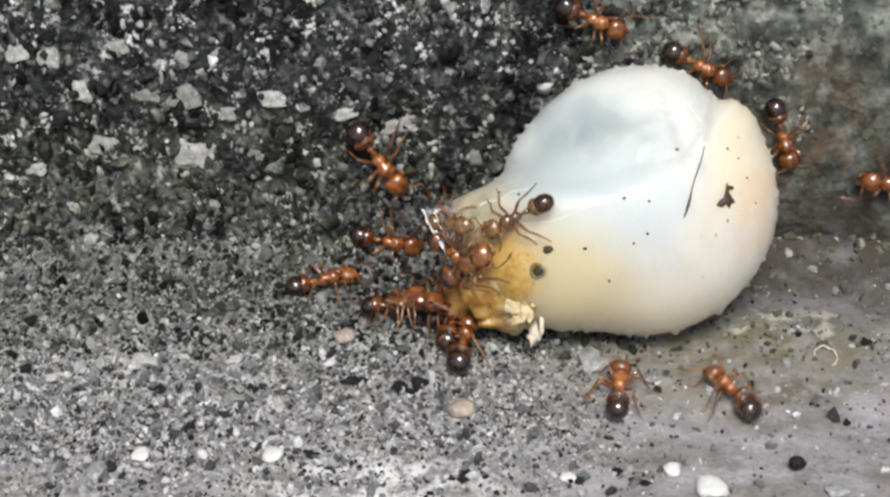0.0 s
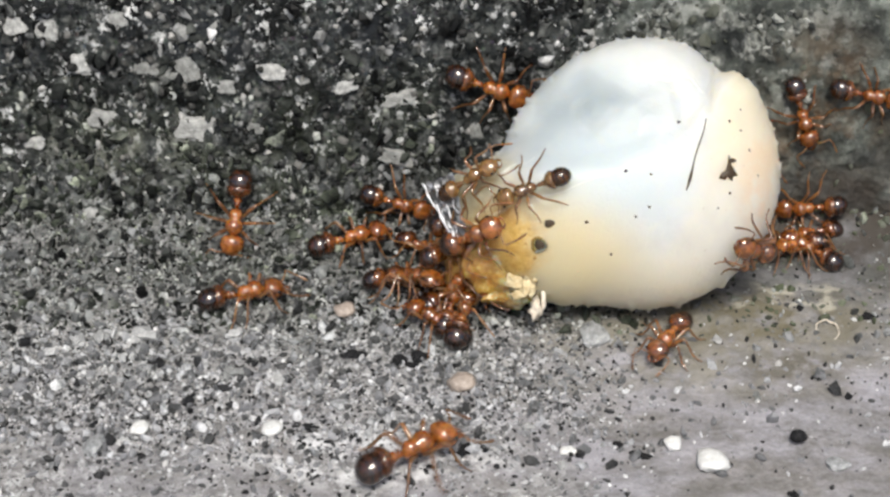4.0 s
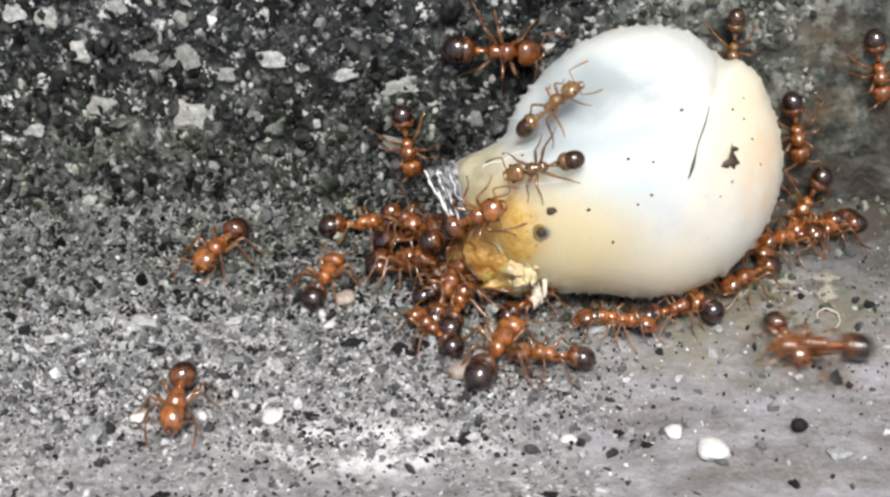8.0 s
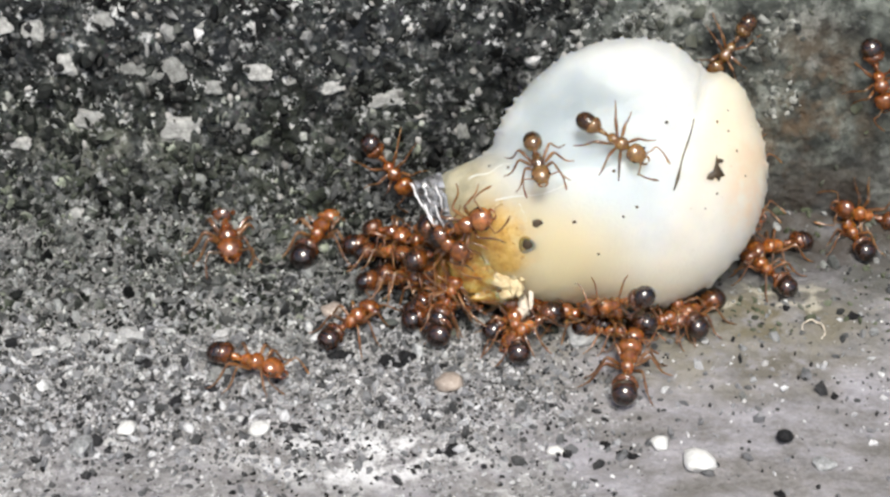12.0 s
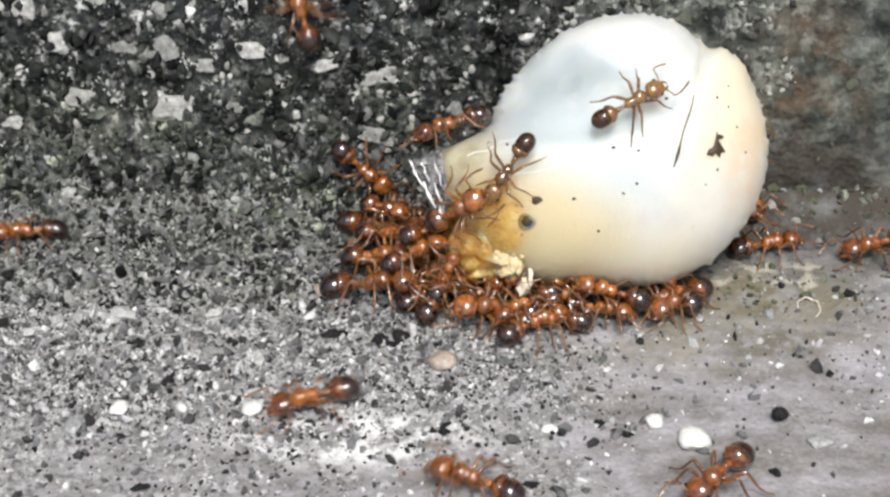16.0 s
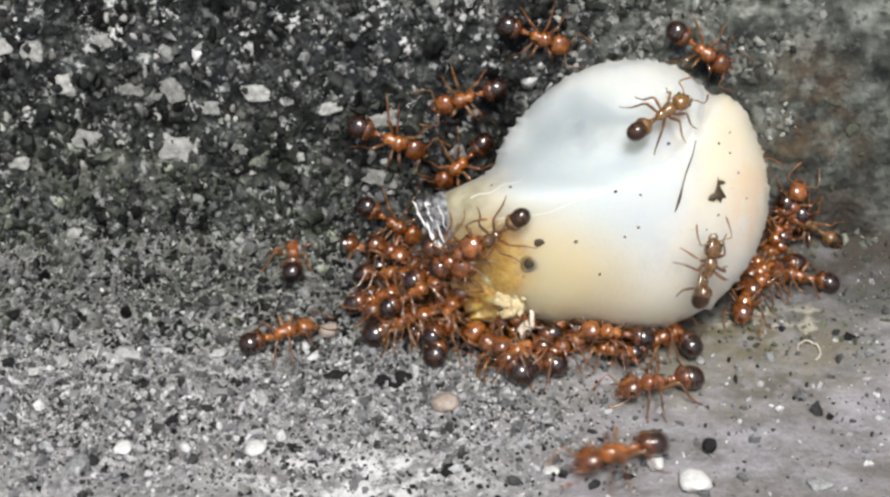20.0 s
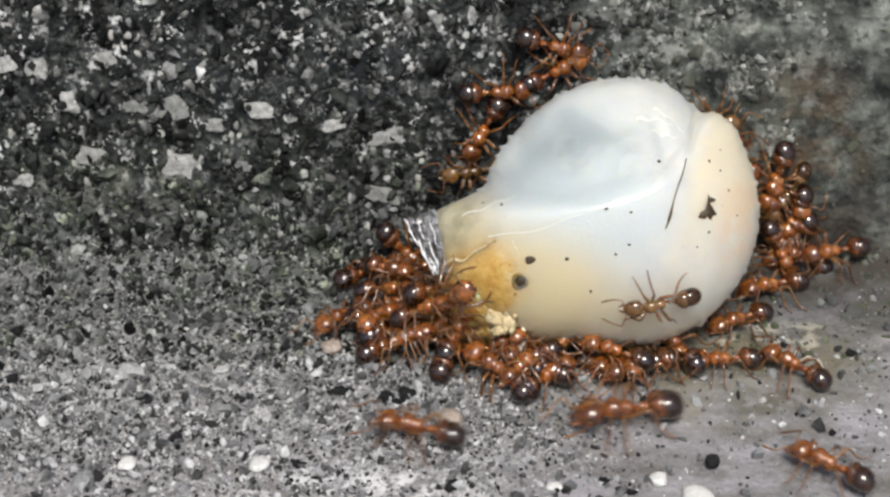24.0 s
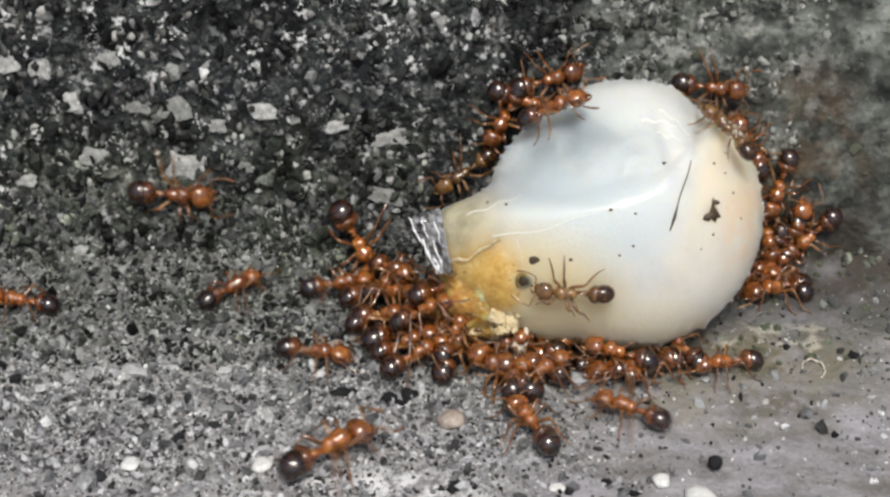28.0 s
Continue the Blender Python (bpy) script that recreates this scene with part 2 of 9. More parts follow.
    foot = n.math("MULTIPLY", n.span(rise, 0.0042, 0.0), n.span(n.noise(0.7, 6, 0.7), 0.36, 0.56))
    col = n.mix(n.math("MULTIPLY", foot, 0.75), col, n.ramp(fine, (0.32, (0.040, 0.043, 0.043)), (0.5, (0.148, 0.153, 0.152)), (0.66, (0.38, 0.386, 0.385))))
    # dark shading above the crease beside the egg, painted in as brown
    crease_shade = n.math("MULTIPLY", n.spot(16.5, 1.0, 0.6, 9.0, 5, 3.6), n.span(n.noise(1.6, 5, 0.65), 0.3, 0.55))
    col = n.mix(n.math("MULTIPLY", crease_shade, 0.85), col, (0.042, 0.033, 0.026))
    n.bump(n.math("ADD", fine, n.math("MULTIPLY", grit.outputs["Distance"], 0.6)), 0.2, 0.8)
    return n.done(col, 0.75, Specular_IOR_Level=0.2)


def grain_mat(name, picks, rough=0.55, island=True, patchy=False, sooty=False):
    """Mineral grains whose tint is picked grain by grain."""
    n = Nodes(name)
    if island:
        pick = n.tree.nodes.new("ShaderNodeNewGeometry").outputs["Random Per Island"]
    else:
        pick = n.tree.nodes.new("ShaderNodeObjectInfo").outputs["Random"]
    col = n.ramp(pick, *picks)
    col = n.mix(0.5, col, n.ramp(n.noise(0.12 if island else 500, 4, 0.7), (0.25, (0.35, 0.35, 0.35)), (0.75, (1.0, 1.0, 1.0))), "MULTIPLY")
    if sooty:
        ragged = n.math("ADD", n.axis("Y"), n.math("MULTIPLY", n.math("SUBTRACT", n.noise(4.0, 5, 0.65), 0.5), 0.012))
        dirt = n.math("MULTIPLY", n.span(ragged, -0.0095, -0.0012), n.span(n.math("ADD", n.noise(1.1, 6, 0.7), n.span(n.axis("Y"), -0.0045, 0.0)), 0.3, 0.6))
        col = n.mix(n.math("MULTIPLY", dirt, 0.62), col, (0.33, 0.35, 0.32), "MULTIPLY")
        algae = n.math("MULTIPLY", n.span(ragged, -0.0125, -0.002), n.span(n.noise(2.4, 4), 0.36, 0.6))
        col = n.mix(n.math("MULTIPLY", algae, 0.4), col, (0.90, 0.96, 0.80), "MULTIPLY")
    if patchy:
        col = n.mix(0.95, col, n.ramp(n.noise(2.2, 5, 0.7), (0.44, (0.06, 0.063, 0.07)), (0.62, (1.0, 1.0, 1.0))), "MULTIPLY")
        # paler and hazier towards one end of the wall
        col = n.mix(n.math("MULTIPLY", n.span(n.axis("X"), 0.005, 0.014), 0.6), col, (0.17, 0.18, 0.14))
        col = n.mix(n.math("MULTIPLY", n.math("MULTIPLY", n.span(n.noise(1.8, 3), 0.36, 0.58), n.span(n.axis("Z"), 0.0085, 0.003)), 0.75), col, (0.80, 0.90, 0.64), "MULTIPLY")
    if sooty:
        col = n.mix(0.8, col, n.ramp(n.noise(1.0, 5, 0.7), (0.38, (0.25, 0.26, 0.25)), (0.52, (1.0, 1.0, 1.0))), "MULTIPLY")
    n.bump(n.noise(0.06 if island else 300, 3), 0.03, 0.6)
    return n.done(col, rough, Specular_IOR_Level=0.25)


def stone_mat(name, a, b, rough=0.45, size=0.18, uneven=False):
    """Stone with blotches of that size in thousandths of its own units."""
    n = Nodes(name)
    col = n.ramp(n.noise(size, 6, 0.7), (0.32, a), (0.66, b))
    if uneven:
        tone = n.tree.nodes.new("ShaderNodeObjectInfo").outputs["Random"]
        col = n.mix(1.0, col, n.ramp(tone, (0.0, (0.35, 0.36, 0.35)), (1.0, (1.0, 1.0, 1.0))), "MULTIPLY")
    n.bump(n.noise(size * 0.5, 5), 0.05, 0.8)
    return n.done(col, rough, Specular_IOR_Level=0.5 if rough < 0.6 else 0.1)


def shell_mat():
    n = Nodes("moist parchment shell")
    base = n.ramp(n.noise(1.6, 4), (0.3, (0.60, 0.62, 0.615)), (0.7, (0.73, 0.74, 0.725)))
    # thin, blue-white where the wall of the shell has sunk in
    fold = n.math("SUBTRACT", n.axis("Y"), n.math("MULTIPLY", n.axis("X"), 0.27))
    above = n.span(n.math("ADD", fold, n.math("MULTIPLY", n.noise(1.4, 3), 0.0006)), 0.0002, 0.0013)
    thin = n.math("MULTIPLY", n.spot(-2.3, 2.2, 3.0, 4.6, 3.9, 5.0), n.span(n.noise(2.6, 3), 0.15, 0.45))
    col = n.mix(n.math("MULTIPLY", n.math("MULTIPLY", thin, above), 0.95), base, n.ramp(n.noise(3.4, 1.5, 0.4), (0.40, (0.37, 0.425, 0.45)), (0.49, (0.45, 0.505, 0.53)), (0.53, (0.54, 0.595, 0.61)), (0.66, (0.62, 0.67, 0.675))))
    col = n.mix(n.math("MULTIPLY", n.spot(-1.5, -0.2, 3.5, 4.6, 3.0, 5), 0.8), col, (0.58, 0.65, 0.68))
    seam = n.math("SUBTRACT", n.axis("X"), n.math("MULTIPLY", n.axis("Y"), 0.31))
    cream = n.span(n.math("ADD", seam, n.math("MULTIPLY", n.noise(1.2, 4), 0.0011)), 0.0019, 0.0031)
    faint = n.math("ADD", n.math("MULTIPLY", n.span(n.axis("Y"), -0.0022, 0.0012), 0.6), 0.32)
    col = n.mix(n.math("MULTIPLY", n.math("MULTIPLY", cream, faint), 0.7), col, (0.84, 0.73, 0.52))
    blush = n.math("MULTIPLY", n.spot(4.6, -0.6, 2.2, 1.8, 3.0, 3.0), n.span(n.noise(1.0, 4), 0.35, 0.6))
    col = n.mix(n.math("MULTIPLY", blush, 0.5), col, (0.76, 0.53, 0.34))
    low = n.math("MULTIPLY", n.span(n.math("ADD", n.axis("Y"), n.math("MULTIPLY", n.axis("X"), 0.25)), -0.0022, -0.0048), 0.65)
    col = n.mix(low, col, (0.84, 0.76, 0.55))
    halo = n.spot(-4.2, -3.3, 2.0, 5.4, 3.7, 5.6)
    col = n.mix(n.math("MULTIPLY", halo, 0.85), col, (0.70, 0.60, 0.36))
    yolk = n.spot(-6.1, -2.9, 2.0, 2.9, 2.7, 4.2)
    yolk = n.span(n.math("ADD", yolk, n.math("MULTIPLY", n.math("SUBTRACT", n.noise(0.8, 6, 0.75), 0.5), 0.9)), 0.0, 0.95)
    col = n.mix(yolk, col, n.ramp(n.noise(0.7, 6, 0.75), (0.3, (0.50, 0.25, 0.045)), (0.5, (0.72, 0.46, 0.13)), (0.7, (0.84, 0.66, 0.32))))
    neck = n.spot(-6.4, -0.6, 1.2, 2.7, 2.0, 3.4)
    col = n.mix(n.math("MULTIPLY", neck, 0.9), col, n.ramp(n.noise(0.8, 4, 0.6), (0.35, (0.36, 0.32, 0.20)), (0.6, (0.56, 0.51, 0.35))))
    flecks = n.span(n.noise(0.16, 3, 0.5), 0.70, 0.76)
    col = n.mix(n.math("MULTIPLY", flecks, n.math("MULTIPLY", cream, 0.6)), col, (0.33, 0.20, 0.11))
    n.bump(n.math("ADD", n.math("MULTIPLY", n.noise(0.9, 5, 0.55), 2.0), n.noise(0.14, 3)), 0.05, 0.45)
    return n.done(col, n.ramp(n.noise(1.2, 4), (0.3, (0.28,) * 3), (0.7, (0.5,) * 3)), Subsurface_Weight=0.8, Subsurface_Scale=2.6 * MM, Subsurface_Radius=(1.0, 0.85, 0.6), Coat_Weight=0.3, Coat_Roughness=0.2)


def yolk_mat():
    n = Nodes("drying yolk")
    gold = n.ramp(n.noise(0.7, 7, 0.75), (0.36, (0.48, 0.20, 0.03)), (0.48, (0.70, 0.39, 0.08)), (0.62, (0.86, 0.67, 0.34)))
    amber = n.ramp(n.noise(0.45, 6, 0.7), (0.3, (0.36, 0.15, 0.03)), (0.5, (0.54, 0.25, 0.05)), (0.72, (0.70, 0.42, 0.12)))
    way = n.math("ADD", n.axis("X"), n.math("MULTIPLY", n.noise(0.9, 5), 0.0016))
    under = n.span(n.axis("Y"), -0.0044, -0.0051)
    col = n.mix(n.math("MULTIPLY", n.span(way, -0.0062, -0.0048), n.math("SUBTRACT", 1.0, under)), amber, gold)
    pale = n.math("MULTIPLY", n.span(way, -0.0051, -0.0039), n.span(n.noise(0.45, 6, 0.75), 0.42, 0.56))
    col = n.mix(n.math("MULTIPLY", pale, 0.7), col, (0.86, 0.78, 0.56))
    n.bump(n.math("ADD", n.noise(0.22, 6, 0.75), n.math("MULTIPLY", n.cells(0.16).outputs["Distance"], 0.12)), 0.07, 0.8)
    return n.done(col, 0.4, Subsurface_Weight=1.0, Subsurface_Scale=1.6 * MM, Subsurface_Radius=(1.0, 0.6, 0.25), Coat_Weight=0.5, Coat_Roughness=0.22)


def chitin(name, dark, lit, rough=0.22, size=0.4, weight=0.25, through=0.0, banded=False, gloss=(0.13, 1.85, 1.0)):
    """Glossy insect shell; banded ones carry dark rings along the body."""
    n = Nodes(name)
    col = n.ramp(n.noise(size, 5, 0.65), (0.36, dark), (0.64, lit))
    if banded:
        ring = n.math("SINE", n.math("MULTIPLY", n.axis("X"), 2 * math.pi / (0.27 * MM)))
        col = n.mix(n.math("MULTIPLY", n.span(ring, 0.2, 0.95), 0.75), col, tuple(0.25 * v for v in dark))
    tone = n.tree.nodes.new("ShaderNodeObjectInfo").outputs["Random"]
    col = n.mix(0.75, col, n.ramp(tone, (0.0, (0.30, 0.22, 0.16)), (0.7, (0.80, 0.74, 0.68)), (1.0, (1.0, 1.0, 1.0))), "MULTIPLY")
    n.bump(n.noise(0.09, 4), 0.015, 0.5)
    return n.done(col, rough, Subsurface_Weight=weight, Subsurface_Scale=0.35 * MM, Subsurface_Radius=(1.0, 0.35, 0.1), Coat_Weight=gloss[2], Coat_Roughness=gloss[0], Coat_IOR=gloss[1], Specular_IOR_Level=0.15, Transmission_Weight=through, IOR=1.45)


GROUND_MAT, WALL_MAT = concrete_ground(), concrete_wall()
GROUND_GRAIN = grain_mat("ground grit", [(0.0, (0.022, 0.022, 0.025)), (0.11, (0.085, 0.086, 0.088)), (0.32, (0.20, 0.203, 0.213)), (0.66, (0.335, 0.338, 0.358)), (0.88, (0.60, 0.605, 0.63)), (1.0, (0.90, 0.905, 0.93))], sooty=True)
GROUND_CHIP = grain_mat("sharp ground grit", [(0.0, (0.010, 0.010, 0.011)), (0.5, (0.045, 0.045, 0.048)), (0.6, (0.50, 0.50, 0.52)), (1.0, (0.95, 0.95, 0.96))], sooty=True)
WALL_GRAIN = grain_mat("wall grit", [(0.0, (0.012, 0.013, 0.014)), (0.46, (0.045, 0.050, 0.047)), (0.72, (0.13, 0.138, 0.128)), (0.86, (0.38, 0.385, 0.375)), (0.94, (0.62, 0.625, 0.62)), (1.0, (0.92, 0.92, 0.92))], patchy=True)
WALL_CRUST = grain_mat("lichen crust", [(0.0, (0.04, 0.043, 0.041)), (0.4, (0.15, 0.155, 0.14)), (0.8, (0.33, 0.34, 0.315)), (1.0, (0.62, 0.63, 0.59))])
GROUND_PIECE = grain_mat("ground grain", [(0.0, (0.03, 0.03, 0.033)), (0.25, (0.12, 0.12, 0.12)), (0.6, (0.30, 0.295, 0.29)), (0.9, (0.55, 0.54, 0.53)), (1.0, (0.8, 0.79, 0.78))], island=False)
WALL_PIECE = grain_mat("wall grain", [(0.0, (0.02, 0.02, 0.021)), (0.35, (0.09, 0.09, 0.085)), (0.7, (0.28, 0.275, 0.26)), (1.0, (0.62, 0.61, 0.59))], island=False)
WHITE_STONE = stone_mat("white quartz", (0.55, 0.55, 0.54), (0.88, 0.88, 0.87), 0.35, 700)
PALE_STONE = stone_mat("pale grey stone", (0.32, 0.32, 0.325), (0.72, 0.72, 0.72), 0.55, 600, True)
DARK_STONE = stone_mat("dark basalt", (0.004, 0.004, 0.005), (0.035, 0.035, 0.037), 0.7, 350)
GREY_STONE = stone_mat("grey stone", (0.14, 0.145, 0.15), (0.46, 0.47, 0.48), 0.25, 600)
TAN_STONE = stone_mat("pinkish stone", (0.26, 0.21, 0.18), (0.52, 0.44, 0.38), 0.5, 600)
PALE_ROCK = stone_mat("lichen-pale aggregate", (0.16, 0.16, 0.155), (0.70, 0.70, 0.68), 0.5, 520, True)
SHELL, YOLK = shell_mat(), yolk_mat()
YOLK_CRUMB = stone_mat("golden yolk crumb", (0.44, 0.21, 0.045), (0.68, 0.44, 0.14), 0.45, 0.25)
CRUMB = stone_mat("dried yolk crumb", (0.45, 0.31, 0.13), (0.80, 0.70, 0.46), 0.5, 0.3)
MARK = stone_mat("brown-black mark", (0.02, 0.014, 0.008), (0.10, 0.065, 0.035), 0.5, 600)
FLAKE = stone_mat("dry white flake", (0.62, 0.52, 0.40), (0.82, 0.76, 0.66), 0.5)
AMBER = chitin("amber chitin", (0.11, 0.030, 0.005), (0.68, 0.240, 0.044), size=0.25, weight=0.45, through=0.2)
AMBER_HEAD = chitin("red-brown chitin", (0.075, 0.020, 0.004), (0.52, 0.180, 0.036), size=0.25, weight=0.4, through=0.15)
GASTER = chitin("dark brown chitin", (0.006, 0.002, 0.001), (0.065, 0.019, 0.004), 0.35, 0.22, 0.1, 0.1, True, (0.10, 1.85, 1.0))
GASTER_BASE = chitin("brown chitin", (0.05, 0.015, 0.004), (0.30, 0.10, 0.022), 0.2, 0.22, 0.1, 0.2)
LEG = chitin("pale amber chitin", (0.13, 0.052, 0.014), (0.44, 0.20, 0.06), 0.3, 0.3, through=0.35)
EYE = stone_mat("black eye", (0.01, 0.008, 0.006), (0.02, 0.015, 0.012), 0.2)
# lighter copies of the chitin: light thrown up by the egg, put into the colour
EGG_LIT_AMBER = chitin("egg-lit amber chitin", (0.20, 0.095, 0.028), (0.52, 0.29, 0.09), through=0.45)
EGG_LIT_GASTER = chitin("egg-lit brown chitin", (0.025, 0.011, 0.005), (0.17, 0.075, 0.022), 0.2, 0.3, 0.1, 0.3, True, (0.15, 1.65, 0.7))


def membrane_mat():
    n = Nodes("wet torn membrane")
    col = n.ramp(n.noise(0.5, 5), (0.35, (0.30, 0.30, 0.31)), (0.65, (0.86, 0.87, 0.90)))
    n.bump(n.noise(0.3, 4), 0.05, 0.6)
    return n.done(col, 0.2, Metallic=0.35, Transmission_Weight=0.2, IOR=1.5, Coat_Weight=1.0, Coat_Roughness=0.05, Coat_IOR=1.8)


MEMBRANE = membrane_mat()
WET_FOLD = Nodes("white wet fold").done((0.88, 0.88, 0.90), 0.15, Coat_Weight=1.0, Coat_Roughness=0.06, Coat_IOR=1.7)


# ---- helpers for building ----
def hashed(ix, iy, seed):
    v = (ix.astype(np.int64) * 374761393 + iy.astype(np.int64) * 668265263 + seed * 69069) & 0x7FFFFFFF
    v = ((v ^ (v >> 13)) * 1274126177) & 0x7FFFFFFF
    return ((v ^ (v >> 16)) & 0xFFFF) / 65535.0


def relief(x, y, size, seed):
    """Smooth value noise, 0 to 1, over arrays of millimetres."""
    x, y = np.asarray(x, float) / size, np.asarray(y, float) / size
    ix, iy = np.floor(x), np.floor(y)
    fx, fy = x - ix, y - iy
    fx, fy = fx * fx * (3 - 2 * fx), fy * fy * (3 - 2 * fy)
    a, b = hashed(ix, iy, seed), hashed(ix + 1, iy, seed)
    c, d = hashed(ix, iy + 1, seed), hashed(ix + 1, iy + 1, seed)
    return (a * (1 - fx) + b * fx) * (1 - fy) + (c * (1 - fx) + d * fx) * fy


def near(x, low, high, soft):
    return np.clip((x - low) / soft, 0, 1) * np.clip((high - x) / soft, 0, 1)


def ground_height(x, y):
    """Relief of the ground in millimetres, gentle on the worn slab and level far away."""
    rough = 0.35 + 0.65 * np.clip((np.asarray(y) + 13) / 8, 0, 1)
    h = 0.22 * relief(x, y, 2.3, 1) + 0.16 * relief(x, y, 0.8, 2) + 0.12 * relief(x, y, 0.33, 3)
    rise = 0.9 * np.clip((np.asarray(y) + 1.8) / 2.3, 0, 1) ** 2
    return (h * rough - 0.25) * near(x, -60, 60, 20) * near(y, -60, 60, 20) + rise


def wall_height(x, s):
    """Relief of the wall out of its plane in millimetres."""
    h = 0.45 * relief(x, s, 2.6, 11) + 0.35 * relief(x, s, 0.9, 12) + 0.2 * relief(x, s, 0.35, 13)
    return (h - 0.5) * near(x, -60, 60, 20) * near(s, -60, 60, 20)


LEAN = radians(75)
UP_WALL = Vector((0, math.cos(LEAN), math.sin(LEAN)))
OUT_WALL = Vector((0, -math.sin(LEAN), math.cos(LEAN)))
FOOT = 0.5


def on_wall(x, s, lift=0.0):
    h = float(wall_height(x, s)) + lift
    return Vector((x, FOOT, 0)) + UP_WALL * s + OUT_WALL * h


def on_ground(x, y, lift=0.0):
    return Vector((x, y, float(ground_height(x, y)) + lift))


def mesh_of(name, verts, faces, material, smooth=True):
    me = bpy.data.meshes.new(name)
    me.from_pydata([tuple(v) for v in verts] if not isinstance(verts, np.ndarray) else verts.tolist(), [], faces)
    me.materials.append(material)
    if smooth:
        me.polygons.foreach_set("use_smooth", [True] * len(me.polygons))
    me.update()
    return me


def grid_faces(nx, ny):
    i, j = np.meshgrid(np.arange(nx - 1), np.arange(ny - 1), indexing="ij")
    a = (i * ny + j).ravel()
    return np.stack([a, a + ny, a + ny + 1, a + 1], 1).tolist()


def spread(fine_low, fine_high, step, low, high):
    """Coordinates that are dense in the middle and widen towards far ends."""
    mid = list(np.arange(fine_low, fine_high + step / 2, step))
    def tail(start, end):
        out, gap = [], step
        at = start
        while abs(end - at) > gap * 1.5:
            at += math.copysign(gap, end - start)
            gap *= 1.5
            out.append(at)
        return out + [end]
    return np.array((tail(fine_low, low)[::-1] if low < fine_low else []) + mid + (tail(fine_high, high) if high > fine_high else []))


def part(name, bm, material, parent, label=""):
    """Links a bmesh as one mesh object under a thing or a part."""
    me = bpy.data.meshes.new(name)
    bm.to_mesh(me)
    bm.free()
    me.materials.append(material)
    me.polygons.foreach_set("use_smooth", [True] * len(me.polygons))
    ob = new(name, me)
    ob.parent = parent
    return tagged(ob, label=label)


def part_mesh(name, me, parent, label=""):
    ob = new(name, me)
    ob.parent = parent
    return tagged(ob, label=label)


ICO = bmesh.new()
bmesh.ops.create_icosphere(ICO, subdivisions=1, radius=1)
ICO_V = np.array([v.co[:] for v in ICO.verts])
ICO_F = [[v.index for v in f.verts] for f in ICO.faces]
ICO.free()


def pebble_mesh(name, seed, material, flat=0.55, fine=2, rough=0.16, edge=1.0, smooth=True):
    """A worn stone of half width 1, uneven and flattened."""
    bm = bmesh.new()
    bmesh.ops.create_icosphere(bm, subdivisions=fine, radius=1)
    rnd = random.Random(seed)
    off = Vector((rnd.uniform(-50, 50), rnd.uniform(-50, 50), rnd.uniform(-50, 50)))
    cuts = [Vector((rnd.gauss(0, 1), rnd.gauss(0, 1), rnd.gauss(0, 0.6))).normalized() for _ in range(6)]
    for v in bm.verts:
        p = v.co.copy()
        for c in cuts:
            over = p.dot(c) - 0.72
            if over > 0:
                p -= c * over * 0.75 * edge
        p *= 1 + rough * noise.noise(p * 1.3 + off) + rough * 0.4 * noise.noise(p * 3.7 + off)
        v.co = (p.x, p.y, p.z * flat)
    me = bpy.data.meshes.new(name)
    bm.to_mesh(me)
    bm.free()
    me.materials.append(material)
    me.polygons.foreach_set("use_smooth", [smooth] * len(me.polygons))
    return me


def scatter(name, count, place, sizes, material, parent, seed, out=(0, 0, 1)):
    """Grains too small to pick apart, joined into one mesh; they stand proud along out."""
    rng = np.random.default_rng(seed)
    verts, faces = [], []
    for k in range(count):
        at, r = place(rng), sizes(rng)
        m = np.array(Euler((rng.uniform(0, 6.3), rng.uniform(0, 6.3), rng.uniform(0, 6.3))).to_matrix())
        shape = ICO_V * (1 + rng.uniform(-0.42, 0.42, (len(ICO_V), 1)))
        shape = shape * np.array([r, r * rng.uniform(0.5, 1.0), r * rng.uniform(0.3, 0.7)])
        verts.append(shape @ m.T + np.array(at) + np.array(out) * (r * rng.uniform(-0.5, 0.45)))
        base = k * len(ICO_V)
        faces.extend([[a + base, b + base, c + base] for a, b, c in ICO_F])
    me = mesh_of(name, np.concatenate(verts) * MM, faces, material, smooth=False)
    ob = new(name, me)
    ob.parent = parent
    return tagged(ob, kind="stuff")


# ---- the ground and the wall ----
def build_ground():
    xs = spread(-22, 22, 0.17, -40000, 40000)
    ys = spread(-20, 1.2, 0.17, -40000, 30000)
    x, y = np.meshgrid(xs, ys, indexing="ij")
    z = ground_height(x, y)
    z = np.where(y > 1.5, -0.3, z)
    verts = np.stack([x, y, z], -1).reshape(-1, 3) * MM
    ob = new("ground", mesh_of("ground", verts, grid_faces(len(xs), len(ys)), GROUND_MAT))
    return tagged(ob, "weathered grey concrete ground with loose grit and thin algae", "ground", kind="structure")


